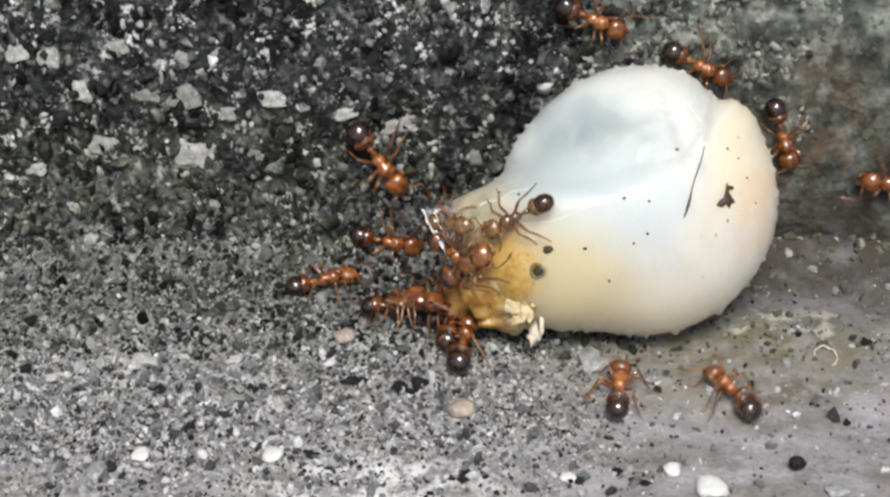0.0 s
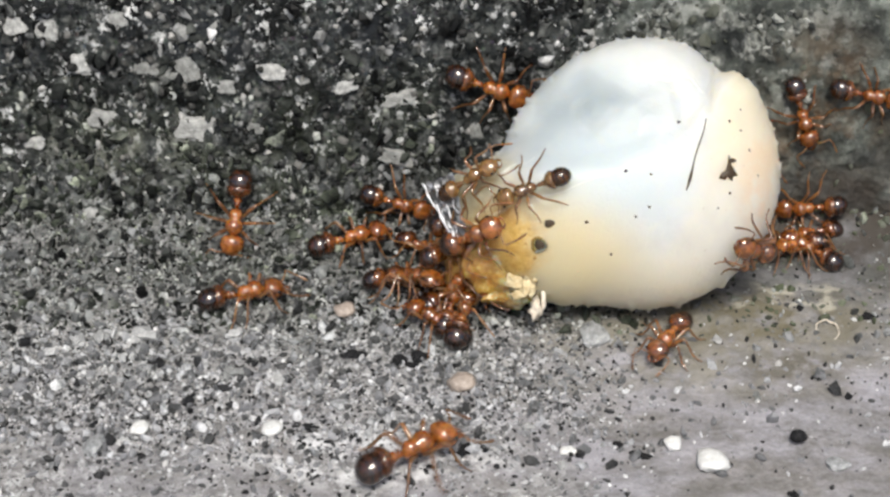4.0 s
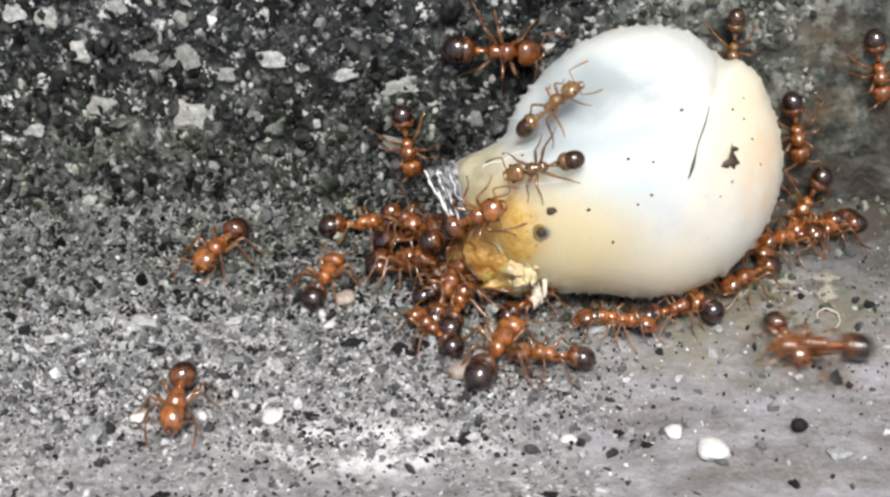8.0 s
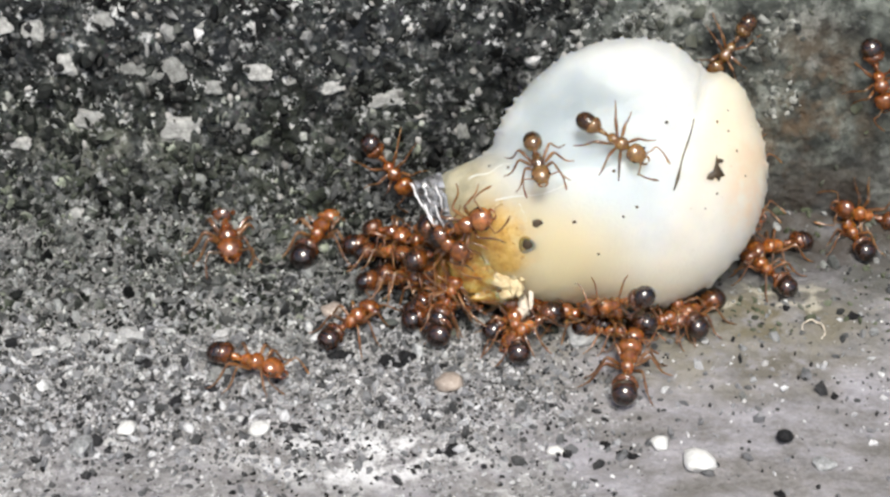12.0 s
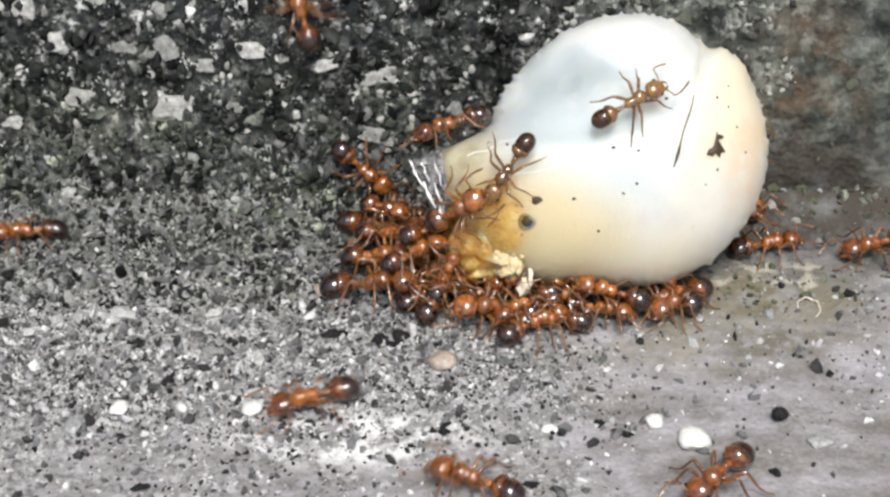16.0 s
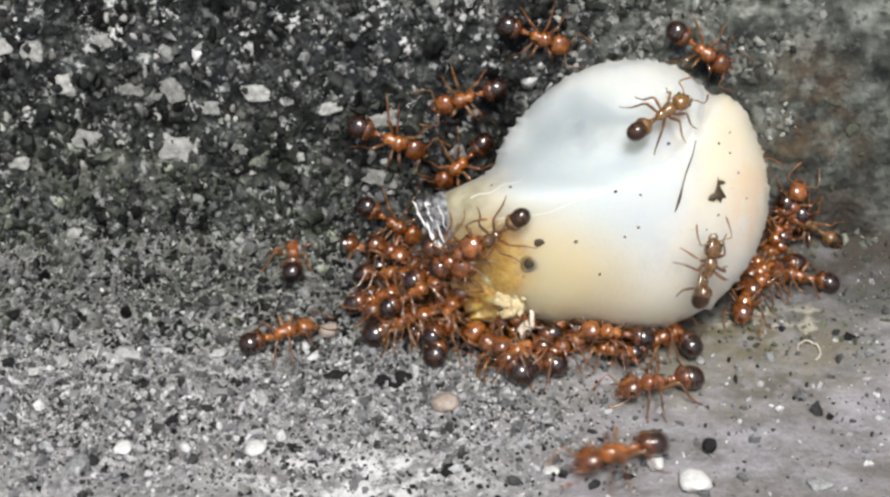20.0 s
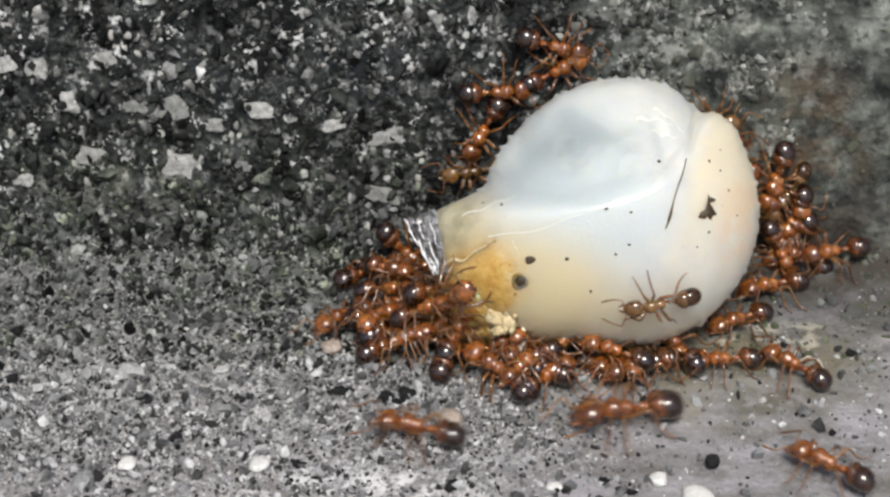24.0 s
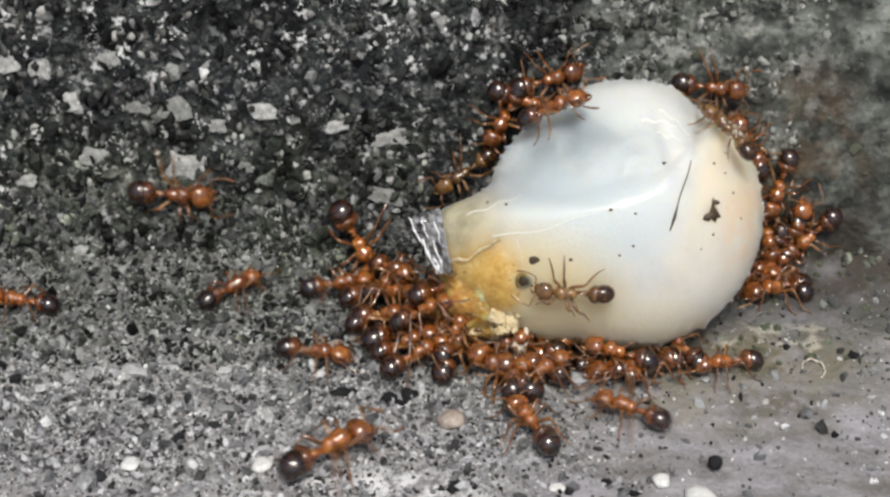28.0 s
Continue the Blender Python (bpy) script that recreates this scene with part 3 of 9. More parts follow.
def build_wall():
    xs = spread(-22, 22, 0.18, -1500, 1500)
    ss = spread(-0.6, 14, 0.18, -0.6, 240)
    x, s = np.meshgrid(xs, ss, indexing="ij")
    h = wall_height(x, s)
    pos = np.stack([x, FOOT + s * UP_WALL.y + h * OUT_WALL.y, s * UP_WALL.z + h * OUT_WALL.z], -1).reshape(-1, 3)
    faces = grid_faces(len(xs), len(ss))
    # top, back and ends give the kerb its thickness
    base, nx, ny = len(pos), len(xs), len(ss)
    top = [i * ny + ny - 1 for i in range(nx)]
    back = np.array([[xv, FOOT + 240 * UP_WALL.y + 150, 240 * UP_WALL.z] for xv in xs])
    low = np.array([[xv, FOOT + 240 * UP_WALL.y + 150, -1.0] for xv in xs])
    pos = np.concatenate([pos, back, low])
    for i in range(nx - 1):
        faces.append([top[i], top[i + 1], base + i + 1, base + i])
        faces.append([base + i, base + i + 1, base + nx + i + 1, base + nx + i])
    for i in (0, nx - 1):
        faces.append([i * ny, i * ny + ny - 1, base + i, base + nx + i])
    ob = new("wall_north", mesh_of("wall_north", pos * MM, faces, WALL_MAT))
    return tagged(ob, "dark sooty concrete wall with pale aggregate and green moss", "wall", kind="structure")


ground = build_ground()
wall = build_wall()


# ---- single stones ----
STONES = {
    "w": ("pebble", "small white quartz pebble lying on the concrete", WHITE_STONE),
    "p": ("pebble", "small pale grey angular stone half sunk in the concrete", PALE_STONE),
    "d": ("pebble", "small dark basalt chip lying on the concrete", DARK_STONE),
    "g": ("pebble", "glossy grey pebble lying on the concrete", GREY_STONE),
    "t": ("pebble", "pinkish tan stone half sunk in the concrete", TAN_STONE),
    "r": ("aggregate_stone", "pale angular aggregate stone set in the dark wall", PALE_ROCK),
}
def flake_mesh(name, seed, material):
    """A broken, roughly squared stone of half width 1."""
    bm = bmesh.new()
    bmesh.ops.create_cube(bm, size=2)
    bmesh.ops.subdivide_edges(bm, edges=bm.edges[:], cuts=4, use_grid_fill=True)
    rnd = random.Random(seed)
    off = Vector((rnd.uniform(-50, 50), rnd.uniform(-50, 50), 0))
    skew = rnd.uniform(-0.25, 0.25)
    for v in bm.verts:
        p = v.co.copy()
        p = p * 0.75 + p.normalized() * 0.25
        p.x += skew * p.y
        p.x *= 1 + 0.5 * noise.noise(Vector((p.y * 0.9, p.z, 1)) + off)
        p.y *= 1 + 0.5 * noise.noise(Vector((p.x * 0.9, p.z, 5)) + off)
        p += Vector((noise.noise(p * 2.5 + off), noise.noise(p * 2.5 - off), 0.6 * noise.noise(p * 2.0 + off * 2))) * 0.2
        v.co = (p.x, p.y, p.z * 0.35)
    me = bpy.data.meshes.new(name)
    bm.to_mesh(me)
    bm.free()
    me.materials.append(material)
    return me


STONE_MESHES = {k: [pebble_mesh(v[0], 31 * i + ord(k), v[2], 0.62 if k != "r" else 0.4, 3 if k == "r" else 2, 0.6 if k == "r" else 0.9 if k in "dp" else 0.3, 1.3 if k in "rdp" else 0.9, k in "wt") for i in range(6)] for k, v in STONES.items()}
STONE_MESHES["r"] = [flake_mesh("aggregate_stone", 40 + i, PALE_ROCK) for i in range(8)]
stone_count = 0


def stone(kind, x, y, z, w, h):
    """A single stone at x, y (ground) or x, z (wall) in millimetres with those half widths."""
    global stone_count
    stone_count += 1
    rnd = random.Random(stone_count)
    name, label = STONES[kind][:2]
    if kind in "rd":
        w, h = 0.78 * w, 0.78 * h
    ob = new(name, STONE_MESHES[kind][stone_count % len(STONE_MESHES[kind])])
    if kind == "r":
        s = z / UP_WALL.z
        at = on_wall(x, s, 0.05)
        turn = Matrix((Vector((1, 0, 0)), UP_WALL, OUT_WALL)).transposed()
        deep = h / 0.94
    else:
        at = on_ground(x, y)
        turn = Matrix.Identity(3)
        deep = h / 0.62
    high = 0.5 * min(w, deep) / 0.62
    at = at + turn.col[2] * high * 0.62 * (0.55 if kind != "r" else 0.0)
    spin = Matrix.Rotation(rnd.uniform(-0.25, 0.25), 3, "Z")
    ob.matrix_basis = Matrix.LocRotScale(at * MM, (turn @ spin).to_quaternion(), Vector((w, deep, max(high, 0.12))) * MM)
    return tagged(ob, label, "stone", "stones on the ground" if kind != "r" else "stones in the wall")


stone("w", -11.27, -12.32, 0.00, 0.38, 0.27)
stone("w", -6.38, -12.39, 0.00, 0.42, 0.29)
stone("w", 9.68, -14.32, 0.00, 0.72, 0.41)
stone("p", -12.10, -6.79, 0.00, 0.50, 0.36)
stone("p", -14.43, -7.26, 0.00, 0.29, 0.22)
stone("p", -13.71, -7.15, -0.00, 0.36, 0.27)
stone("w", 4.52, -13.55, 0.00, 0.35, 0.17)
stone("p", 4.21, -14.32, 0.00, 0.20, 0.14)
stone("p", -8.32, -6.71, 0.00, 0.32, 0.20)
stone("p", -8.31, -9.01, 0.00, 0.39, 0.28)
stone("p", -13.79, -4.39, 0.00, 0.21, 0.16)
stone("w", 8.36, -13.24, 0.00, 0.41, 0.25)
stone("p", -6.41, -9.46, 0.00, 0.26, 0.26)
stone("p", -2.31, -5.55, 0.00, 0.18, 0.16)
stone("t", -4.04, -5.28, 0.00, 0.51, 0.30)
stone("p", 3.03, -12.23, 0.00, 0.23, 0.17)
stone("p", 11.85, -10.49, 0.00, 0.17, 0.15)
stone("g", 5.98, -6.97, 0.00, 0.67, 0.45)
stone("g", -12.83, -13.24, 0.00, 0.46, 0.37)
stone("d", -11.24, -8.42, 0.00, 0.49, 0.20)
stone("d", -4.96, -12.29, 0.00, 0.36, 0.17)
stone("d", 0.74, -13.40, 0.00, 0.31, 0.33)
stone("d", -1.75, -8.55, 0.00, 0.42, 0.24)
stone("d", -1.05, -8.25, 0.00, 0.40, 0.30)
stone("d", -1.35, -8.75, 0.00, 0.34, 0.16)
stone("d", -0.75, -8.05, 0.00, 0.22, 0.14)
stone("p", -0.70, -8.10, 0.00, 0.10, 0.08)
stone("d", -3.48, -8.09, 0.00, 0.55, 0.24)
stone("d", 15.32, -10.55, 0.00, 0.19, 0.15)
stone("g", 14.22, -14.32, 0.00, 0.50, 0.22)
stone("d", 7.12, -13.80, 0.00, 0.45, 0.16)
stone("d", 6.34, -13.24, 0.00, 0.27, 0.17)
stone("d", 0.88, -11.05, 0.00, 0.26, 0.17)
stone("d", -9.90, -16.47, 0.00, 0.36, 0.16)
stone("d", 17.04, -5.70, 0.00, 0.34, 0.16)
stone("d", 14.41, -5.09, 0.00, 0.18, 0.16)
stone("d", 3.69, -16.47, 0.00, 0.28, 0.16)
stone("d", 12.30, -15.95, 0.00, 0.28, 0.16)
stone("p", -15.43, -7.88, 0.00, 0.27, 0.22)
stone("p", -11.85, -12.93, 0.00, 0.21, 0.17)
stone("g", -3.93, -10.99, 0.00, 0.43, 0.21)
stone("t", 0.67, -9.81, 0.00, 0.65, 0.35)
stone("p", 10.80, -7.08, 0.00, 0.20, 0.16)
stone("r", -10.60, 1.70, 4.47, 0.96, 0.58)
stone("r", -15.38, 2.45, 7.29, 0.57, 0.47)
stone("r", -13.60, 2.91, 8.98, 0.47, 0.38)
stone("r", -12.50, 2.40, 7.08, 0.71, 0.31)
stone("r", -7.22, 2.37, 6.96, 0.62, 0.38)
stone("r", -14.37, 1.81, 4.88, 0.77, 0.48)
stone("r", -15.16, 0.71, 0.80, 0.54, 0.44)
stone("r", -12.25, 0.57, 0.28, 0.59, 0.34)
stone("r", -1.89, 2.05, 5.78, 0.81, 0.33)
stone("r", 1.30, 1.69, 4.45, 0.29, 0.34)
stone("r", -5.97, 2.25, 6.54, 0.33, 0.19)
stone("r", -2.03, 1.39, 3.31, 0.87, 0.39)
stone("r", -10.77, 2.38, 7.01, 0.47, 0.57)
stone("r", -8.02, 1.74, 4.64, 0.34, 0.22)
stone("r", -17.84, 2.87, 8.86, 0.52, 0.42)
stone("r", -16.57, 2.81, 8.63, 0.56, 0.47)
stone("r", -17.45, 1.55, 3.92, 0.48, 0.29)
stone("r", 6.03, 2.75, 8.40, 0.24, 0.28)
stone("r", -4.14, 2.19, 6.30, 0.57, 0.29)
stone("r", -9.15, 2.19, 6.30, 0.43, 0.33)
dark_seed = tagged(new("seed", pebble_mesh("seed", 77, DARK_STONE, 0.8, 2, 0.12, 0.5)), "round dark brown seed that an ant carries over the concrete", "seed")
dark_seed.scale = (0.33 * MM, 0.31 * MM, 0.3 * MM)



def build_fibre():
    """A curled dry fibre lying on the slab."""
    bm = bmesh.new()
    prev = None
    for k in range(20):
        w = radians(-70 + 250 * k / 19)
        c = Vector((15.26 + 0.44 * math.cos(w), -6.57 + 0.62 * math.sin(w), 0.06 + 0.08 * math.sin(3 * w) ** 2))
        r = 0.045 * (1 - 0.5 * abs(k / 9.5 - 1))
        row = [bm.verts.new((c + Vector((r * math.cos(w) * math.cos(v), r * math.sin(w) * math.cos(v), r * math.sin(v)))) * MM) for v in (0, 1.26, 2.51, 3.77, 5.03)]
        if prev:
            for i in range(5):
                bm.faces.new((prev[i], row[i], row[(i + 1) % 5], prev[(i + 1) % 5]))
        prev = row
    bmesh.ops.recalc_face_normals(bm, faces=bm.faces[:])
    me = bpy.data.meshes.new("fibre")
    bm.to_mesh(me)
    bm.free()
    me.materials.append(FLAKE)
    return tagged(new("fibre", me), "curled pale dry fibre lying on the concrete", "fibre")


build_fibre()

# ---- the burst egg ----
# its own axes: x along the ground, y up the picture of it, z out to the light
TILT = radians(35)
EGG_AXES = Matrix(((1, 0, 0), (0, math.sin(TILT), -math.cos(TILT)), (0, math.cos(TILT), math.sin(TILT))))
EGG_AT = Vector((7.85, -2.69, 5.0))


def sigmoid(v):
    return 1 / (1 + np.exp(-np.clip(v, -40, 40)))


def egg_reach(th):
    """How far the shell reaches from its middle, drawn out on one side into a torn neck."""
    d = np.degrees(th) % 360
    neck = 2.9 * sigmoid((d - 177.0) / 3.0) * sigmoid((214 - d) / 9) + 0.9 * sigmoid((d - 205) / 5) * sigmoid((243 - d) / 5)
    step = 0.2 * np.exp(-((d - 37) / 8) ** 2) - 0.32 * np.exp(-((d - 56) / 9) ** 2) + 0.22 * np.exp(-((d - 160) / 12) ** 2) - 0.12 * np.exp(-((d - 51) / 2.5) ** 2) + 0.10 * np.exp(-((d - 46) / 3) ** 2)
    return 5.42 + 0.18 * np.cos(th) + neck + step


def egg_depth(a, b):
    d = np.hypot(a, b) / egg_reach(np.arctan2(b, a))
    n = 4.1 * np.sqrt(np.maximum(0, 1 - d * d))
    # the sunken side of the shell, with a soft rim
    over = np.clip((b - 0.27 * a - 0.30) / 0.9, 0, 1)
    rim = np.hypot((a + 2.0) / 3.6, (b - 2.3) / 2.6)
    n = n - 0.6 * over * np.clip(1.2 - rim, 0, 1) * np.clip(n / 2.5, 0, 1)
    # slack facets and creases of the thin side
    slack = over * np.clip(1.25 - rim, 0, 1) * np.clip(n / 2.5, 0, 1)
    n = n - slack * (0.4 * np.abs(relief(a + 0.4 * b, b, 1.9, 31) - 0.5) + 0.2 * np.abs(relief(a, b - 0.3 * a, 0.8, 32) - 0.5))
    # the cleft that runs in from the notch
    n = n - 0.30 * np.exp(-((a - 2.25 - 0.31 * (b - 2.0)) / 0.16) ** 2) * np.clip((b - 2.0) / 0.8, 0, 1) * np.clip(n / 1.5, 0.3, 1)
    # a shallow pucker where the cream end begins
    n = n - 0.16 * np.exp(-((a - 1.9 + 0.25 * b) / 0.35) ** 2) * np.exp(-((b - 2.8) / 1.3) ** 2)
    return n


def egg_point(a, b, lift=0.0):
    return Vector((a, b, float(egg_depth(a, b)) + lift))


def egg_normal(a, b):
    e = 0.05
    px, py = egg_point(a + e, b) - egg_point(a - e, b), egg_point(a, b + e) - egg_point(a, b - e)
    return px.cross(py).normalized()


def build_egg():
    egg = new("egg")
    tagged(egg, "burst white egg with yolk spilling from its torn neck", "egg")
    egg.empty_display_size = 0.002
    # shell
    nt, nr = 420, 60
    verts = []
    th = np.linspace(0, 2 * math.pi, nt, endpoint=False)
    for side in (1, -1):
        for k in range(nr + 1):
            phi = math.pi / 2 * (1 - k / nr)
            reach = egg_reach(th) * math.cos(phi)
            if side == -1 and k == nr:
                break
            a, b = reach * np.cos(th), reach * np.sin(th)
            rim = np.clip((math.cos(phi) - 0.7) / 0.3, 0, 1) ** 6
            wart = 1 + (0.012 * (relief(a, b, 0.15, 5) - 0.5) + 0.09 * np.maximum(relief(a, b, 0.17, 7) - 0.66, 0) + 0.010 * (relief(a, b, 0.6, 6) - 0.5)) * (0.04 + 0.96 * rim)
            n = egg_depth(a, b) if side == 1 else -4.1 * np.sqrt(np.maximum(0, 1 - (reach / egg_reach(th)) ** 2)) * 0.92
            verts.append(np.stack([a * wart, b * wart, n * wart], 1))
    rings_front, rings_back = nr + 1, nr
    pos = np.concatenate(verts)
    faces = []
    def band(r0, r1, flip):
        for i in range(nt):
            j = (i + 1) % nt
            q = [r0 * nt + i, r0 * nt + j, r1 * nt + j, r1 * nt + i]
            faces.append(q[::-1] if flip else q)
    for k in range(1, rings_front - 1):
        band(k, k + 1, True)
    faces.append([nt + i for i in range(nt)])
    off = rings_front
    for k in range(1, rings_back - 1):
        band(off + k, off + k + 1, False)
    band(off + rings_back - 1, rings_front - 1, False)
    faces.append([(off + 1) * nt + i for i in range(nt)][::-1])
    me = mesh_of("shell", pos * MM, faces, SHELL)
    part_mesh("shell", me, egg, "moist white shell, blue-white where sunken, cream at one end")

    def on_egg(name, me, a, b, lift, size, turn=0.0, parent=egg, label=""):
        ob = part_mesh(name, me, parent, label)
        nrm = egg_normal(a, b)
        q = nrm.to_track_quat("Z", "Y") @ Euler((0, 0, turn)).to_quaternion()
        ob.matrix_basis = Matrix.LocRotScale(egg_point(a, b, lift) * MM, q, Vector(size) * MM)
        return ob

    fold_mat = Nodes("pale shell fold").done((0.78, 0.79, 0.75), 0.3, Coat_Weight=0.5, Coat_Roughness=0.12)
    # dark specks and scars
    speck = pebble_mesh("speck", 3, MARK, 0.6, 1, 0.3)
    for a, b, r in ((-2.42, -2.01, 0.10), (-0.96, -0.10, 0.09), (-0.03, -0.23, 0.07), (-0.08, -1.46, 0.08), (-0.58, -1.82, 0.07), (-1.46, -3.23, 0.08), (1.12, 1.78, 0.10), (3.1, 1.83, 0.08), (3.56, 1.48, 0.06), (3.9, 0.72, 0.07), (3.06, -0.93, 0.07), (4.27, -0.24, 0.06), (2.6, -1.5, 0.05), (3.6, 2.3, 0.05), (-4.9, 0.1, 0.09), (-5.6, 0.2, 0.07)):
        on_egg("speck", speck, a, b, 0.0, (r, r * 0.85, 0.06), a)
    scar = pebble_mesh("scar", 9, MARK, 0.5, 2, 0.5, 1.4)
    bm = bmesh.new()
    rim = [Vector((2.98 + x, -0.08 + y, 0)) for x, y in ((0.05, 0.62), (0.13, 0.22), (0.20, 0.12), (0.40, -0.18), (0.22, -0.22), (0.16, -0.40), (-0.02, -0.24), (-0.12, -0.36), (-0.38, -0.30), (-0.28, -0.10), (-0.10, 0.0), (-0.02, 0.25))]
    loops = [[bm.verts.new((egg_point(p.x, p.y) + Vector((0, 0, lift))) * MM) for p in rim] for lift in (-0.1, 0.05)]
    bm.faces.new(loops[1])
    for k in range(len(rim)):
        j = (k + 1) % len(rim)
        bm.faces.new((loops[0][k], loops[0][j], loops[1][j], loops[1][k]))
    bmesh.ops.triangulate(bm, faces=bm.faces[:])
    part("hole", bm, MARK, egg, "brown-black angular hole in the shell")
    on_egg("scar", scar, 3.15, 0.32, -0.02, (0.12, 0.22, 0.08), 0.1)
    on_egg("hole", speck, -4.19, -2.86, 0.02, (0.27, 0.27, 0.10), 0.0, label="round brown hole with a pale rim")
    ring = bmesh.new()
    loops = []
    for k in range(18):
        w = 2 * math.pi * k / 18
        r = 1.0 + 0.10 * math.sin(3 * w)
        c = Vector((r * math.cos(w), r * math.sin(w), 0.2))
        loops.append([ring.verts.new(c + Vector((0.26 * math.cos(v) * math.cos(w), 0.26 * math.cos(v) * math.sin(w), 0.5 * math.sin(v)))) for v in (0.0, 1.26, 2.51, 3.77, 5.03)])
    for k in range(18):
        for m in range(5):
            ring.faces.new((loops[k][m], loops[(k + 1) % 18][m], loops[(k + 1) % 18][(m + 1) % 5], loops[k][(m + 1) % 5]))
    rim_part = part("rim", ring, YOLK, egg, "yellowish swollen rim of the round hole")
    rim_part.matrix_basis = Matrix.LocRotScale(egg_point(-4.19, -2.86, 0.03) * MM, egg_normal(-4.19, -2.86).to_track_quat("Z", "Y"), Vector((0.27, 0.29, 0.06)) * MM)
    on_egg("scar", scar, -3.8, -2.05, 0.0, (0.22, 0.18, 0.08), 1.0)
    # the split in the shell beside the cream end
    bm = bmesh.new()
    prev = None
    for k in range(15):
        f = k / 14
        a, b = 2.15 - 0.85 * f + 0.025 * math.sin(9 * f), 1.9 - 2.75 * f
        w = 0.014 + 0.045 * math.exp(-((f - 0.82) / 0.12) ** 2) + 0.012 * math.exp(-((f - 0.35) / 0.2) ** 2)
        l, r = bm.verts.new(egg_point(a - w, b, 0.07) * MM), bm.verts.new(egg_point(a + w, b, 0.07) * MM)
        d1, d2 = bm.verts.new(egg_point(a - w, b, -0.06) * MM), bm.verts.new(egg_point(a + w, b, -0.06) * MM)
        if prev:
            bm.faces.new((prev[0], prev[1], r, l))
            bm.faces.new((prev[2], prev[0], l, d1))
            bm.faces.new((prev[1], prev[3], d2, r))
        prev = (l, r, d1, d2)
    part("crack", bm, MARK, egg, "thin dark split in the shell")
    # raised vein along the fold
    def ridge(a0, b0, a1, b1, width, height, bend=0.0, label=""):
        bm = bmesh.new()
        prev = None
        for k in range(25):
            f = k / 24
            a = a0 + (a1 - a0) * f
            b = b0 + (b1 - b0) * f ** 1.3 + 0.06 * math.sin(13 * f) + bend * math.sin(math.pi * f)
            w = width * (1 - 0.6 * f)
            row = [bm.verts.new(egg_point(a, b - w, -0.02) * MM), bm.verts.new(egg_point(a, b, height * (1 - 0.5 * f)) * MM), bm.verts.new(egg_point(a, b + w, -0.02) * MM)]
            if prev:
                for i in range(2):
                    bm.faces.new((prev[i], row[i], row[i + 1], prev[i + 1]))
            prev = row
        part("fold", bm, fold_mat, egg, label)

    ridge(-5.4, -1.15, -0.4, 0.3, 0.05, 0.035, -0.12, "pale raised fold in the shell")
    ridge(0.3, 3.45, 1.7, 3.25, 0.10, 0.06, 0.10, "wet raised fold in the shell")
    ridge(1.0, 3.9, 2.2, 2.9, 0.07, 0.05, 0.05)
    ridge(0.9, 3.0, 1.9, 2.75, 0.06, 0.05, -0.06)
    ridge(-6.4, -0.3, -4.3, 0.5, 0.05, 0.03, 0.05)
    ridge(-4.5, -1.35, -4.2, -2.0, 0.05, 0.04, 0.0)
    # yolk: one lumpy mass with crumbs
    def lump(name, at, size, seed, material, label="", fine=4, rough=0.2, freq=1.6):
        bm = bmesh.new()
        bmesh.ops.create_icosphere(bm, subdivisions=fine, radius=1)
        rnd = random.Random(seed)
        off = Vector((rnd.uniform(-9, 9), rnd.uniform(-9, 9), rnd.uniform(-9, 9)))
        for v in bm.verts:
            p = v.co * (1 + rough * noise.noise(v.co * freq + off) + rough * 0.4 * noise.noise(v.co * freq * 2.7 + off) + rough * 0.15 * noise.noise(v.co * freq * 7 + off))
            v.co = Vector((at[0] + p.x * size[0], at[1] + p.y * size[1], at[2] + p.z * size[2])) * MM
        return part(name, bm, material, egg, label)
    gold = "golden, crumbly yolk drying in the torn neck"
    lump("yolk", (-5.6, -3.15, 0.6), (1.7, 1.65, 1.35), 4, YOLK, gold, 6, 0.17, 2.6)
    grains = random.Random(77)
    for k in range(60):
        w, r = grains.uniform(0, 2 * math.pi), math.sqrt(grains.random()) * 0.93
        a, b = -5.6 + 1.6 * r * math.cos(w), -3.15 + 1.55 * r * math.sin(w)
        c = max(0.6 + 1.35 * math.sqrt(1 - r * r), float(egg_depth(a, b)) - 0.02)
        big = grains.uniform(0.04, 0.11)
        lump("crumb", (a, b, c - 0.22 * big), (big, big * grains.uniform(0.6, 1.0), big * 0.4), 700 + k, YOLK_CRUMB, "", 2, 0.9, 2.2)
    lump("yolk", (-7.0, -3.8, -0.4), (0.8, 0.9, 0.8), 9, YOLK, gold, 4, 0.2, 2.2)
    lump("yolk", (-5.3, -4.6, 0.1), (1.2, 0.7, 1.1), 8, YOLK, gold, 5, 0.35)
    for k, (a, b, w, h) in enumerate(((-4.95, -4.25, 0.42, 0.34), (-4.55, -4.5, 0.30, 0.40), (-4.6, -3.95, 0.22, 0.24), (-5.2, -3.75, 0.2, 0.16), (-4.95, -4.8, 0.26, 0.18), (-4.3, -4.1, 0.16, 0.22))):
        lump("crumb", (a, b, 1.72 + 0.08 * (k % 3)), (w, h, 0.16), 12 + k, CRUMB, "pale crumbly dried yolk", 3, 0.85, 2.6)
    # the pale curled edge where the shell tore
    bm = bmesh.new()
    prev = None
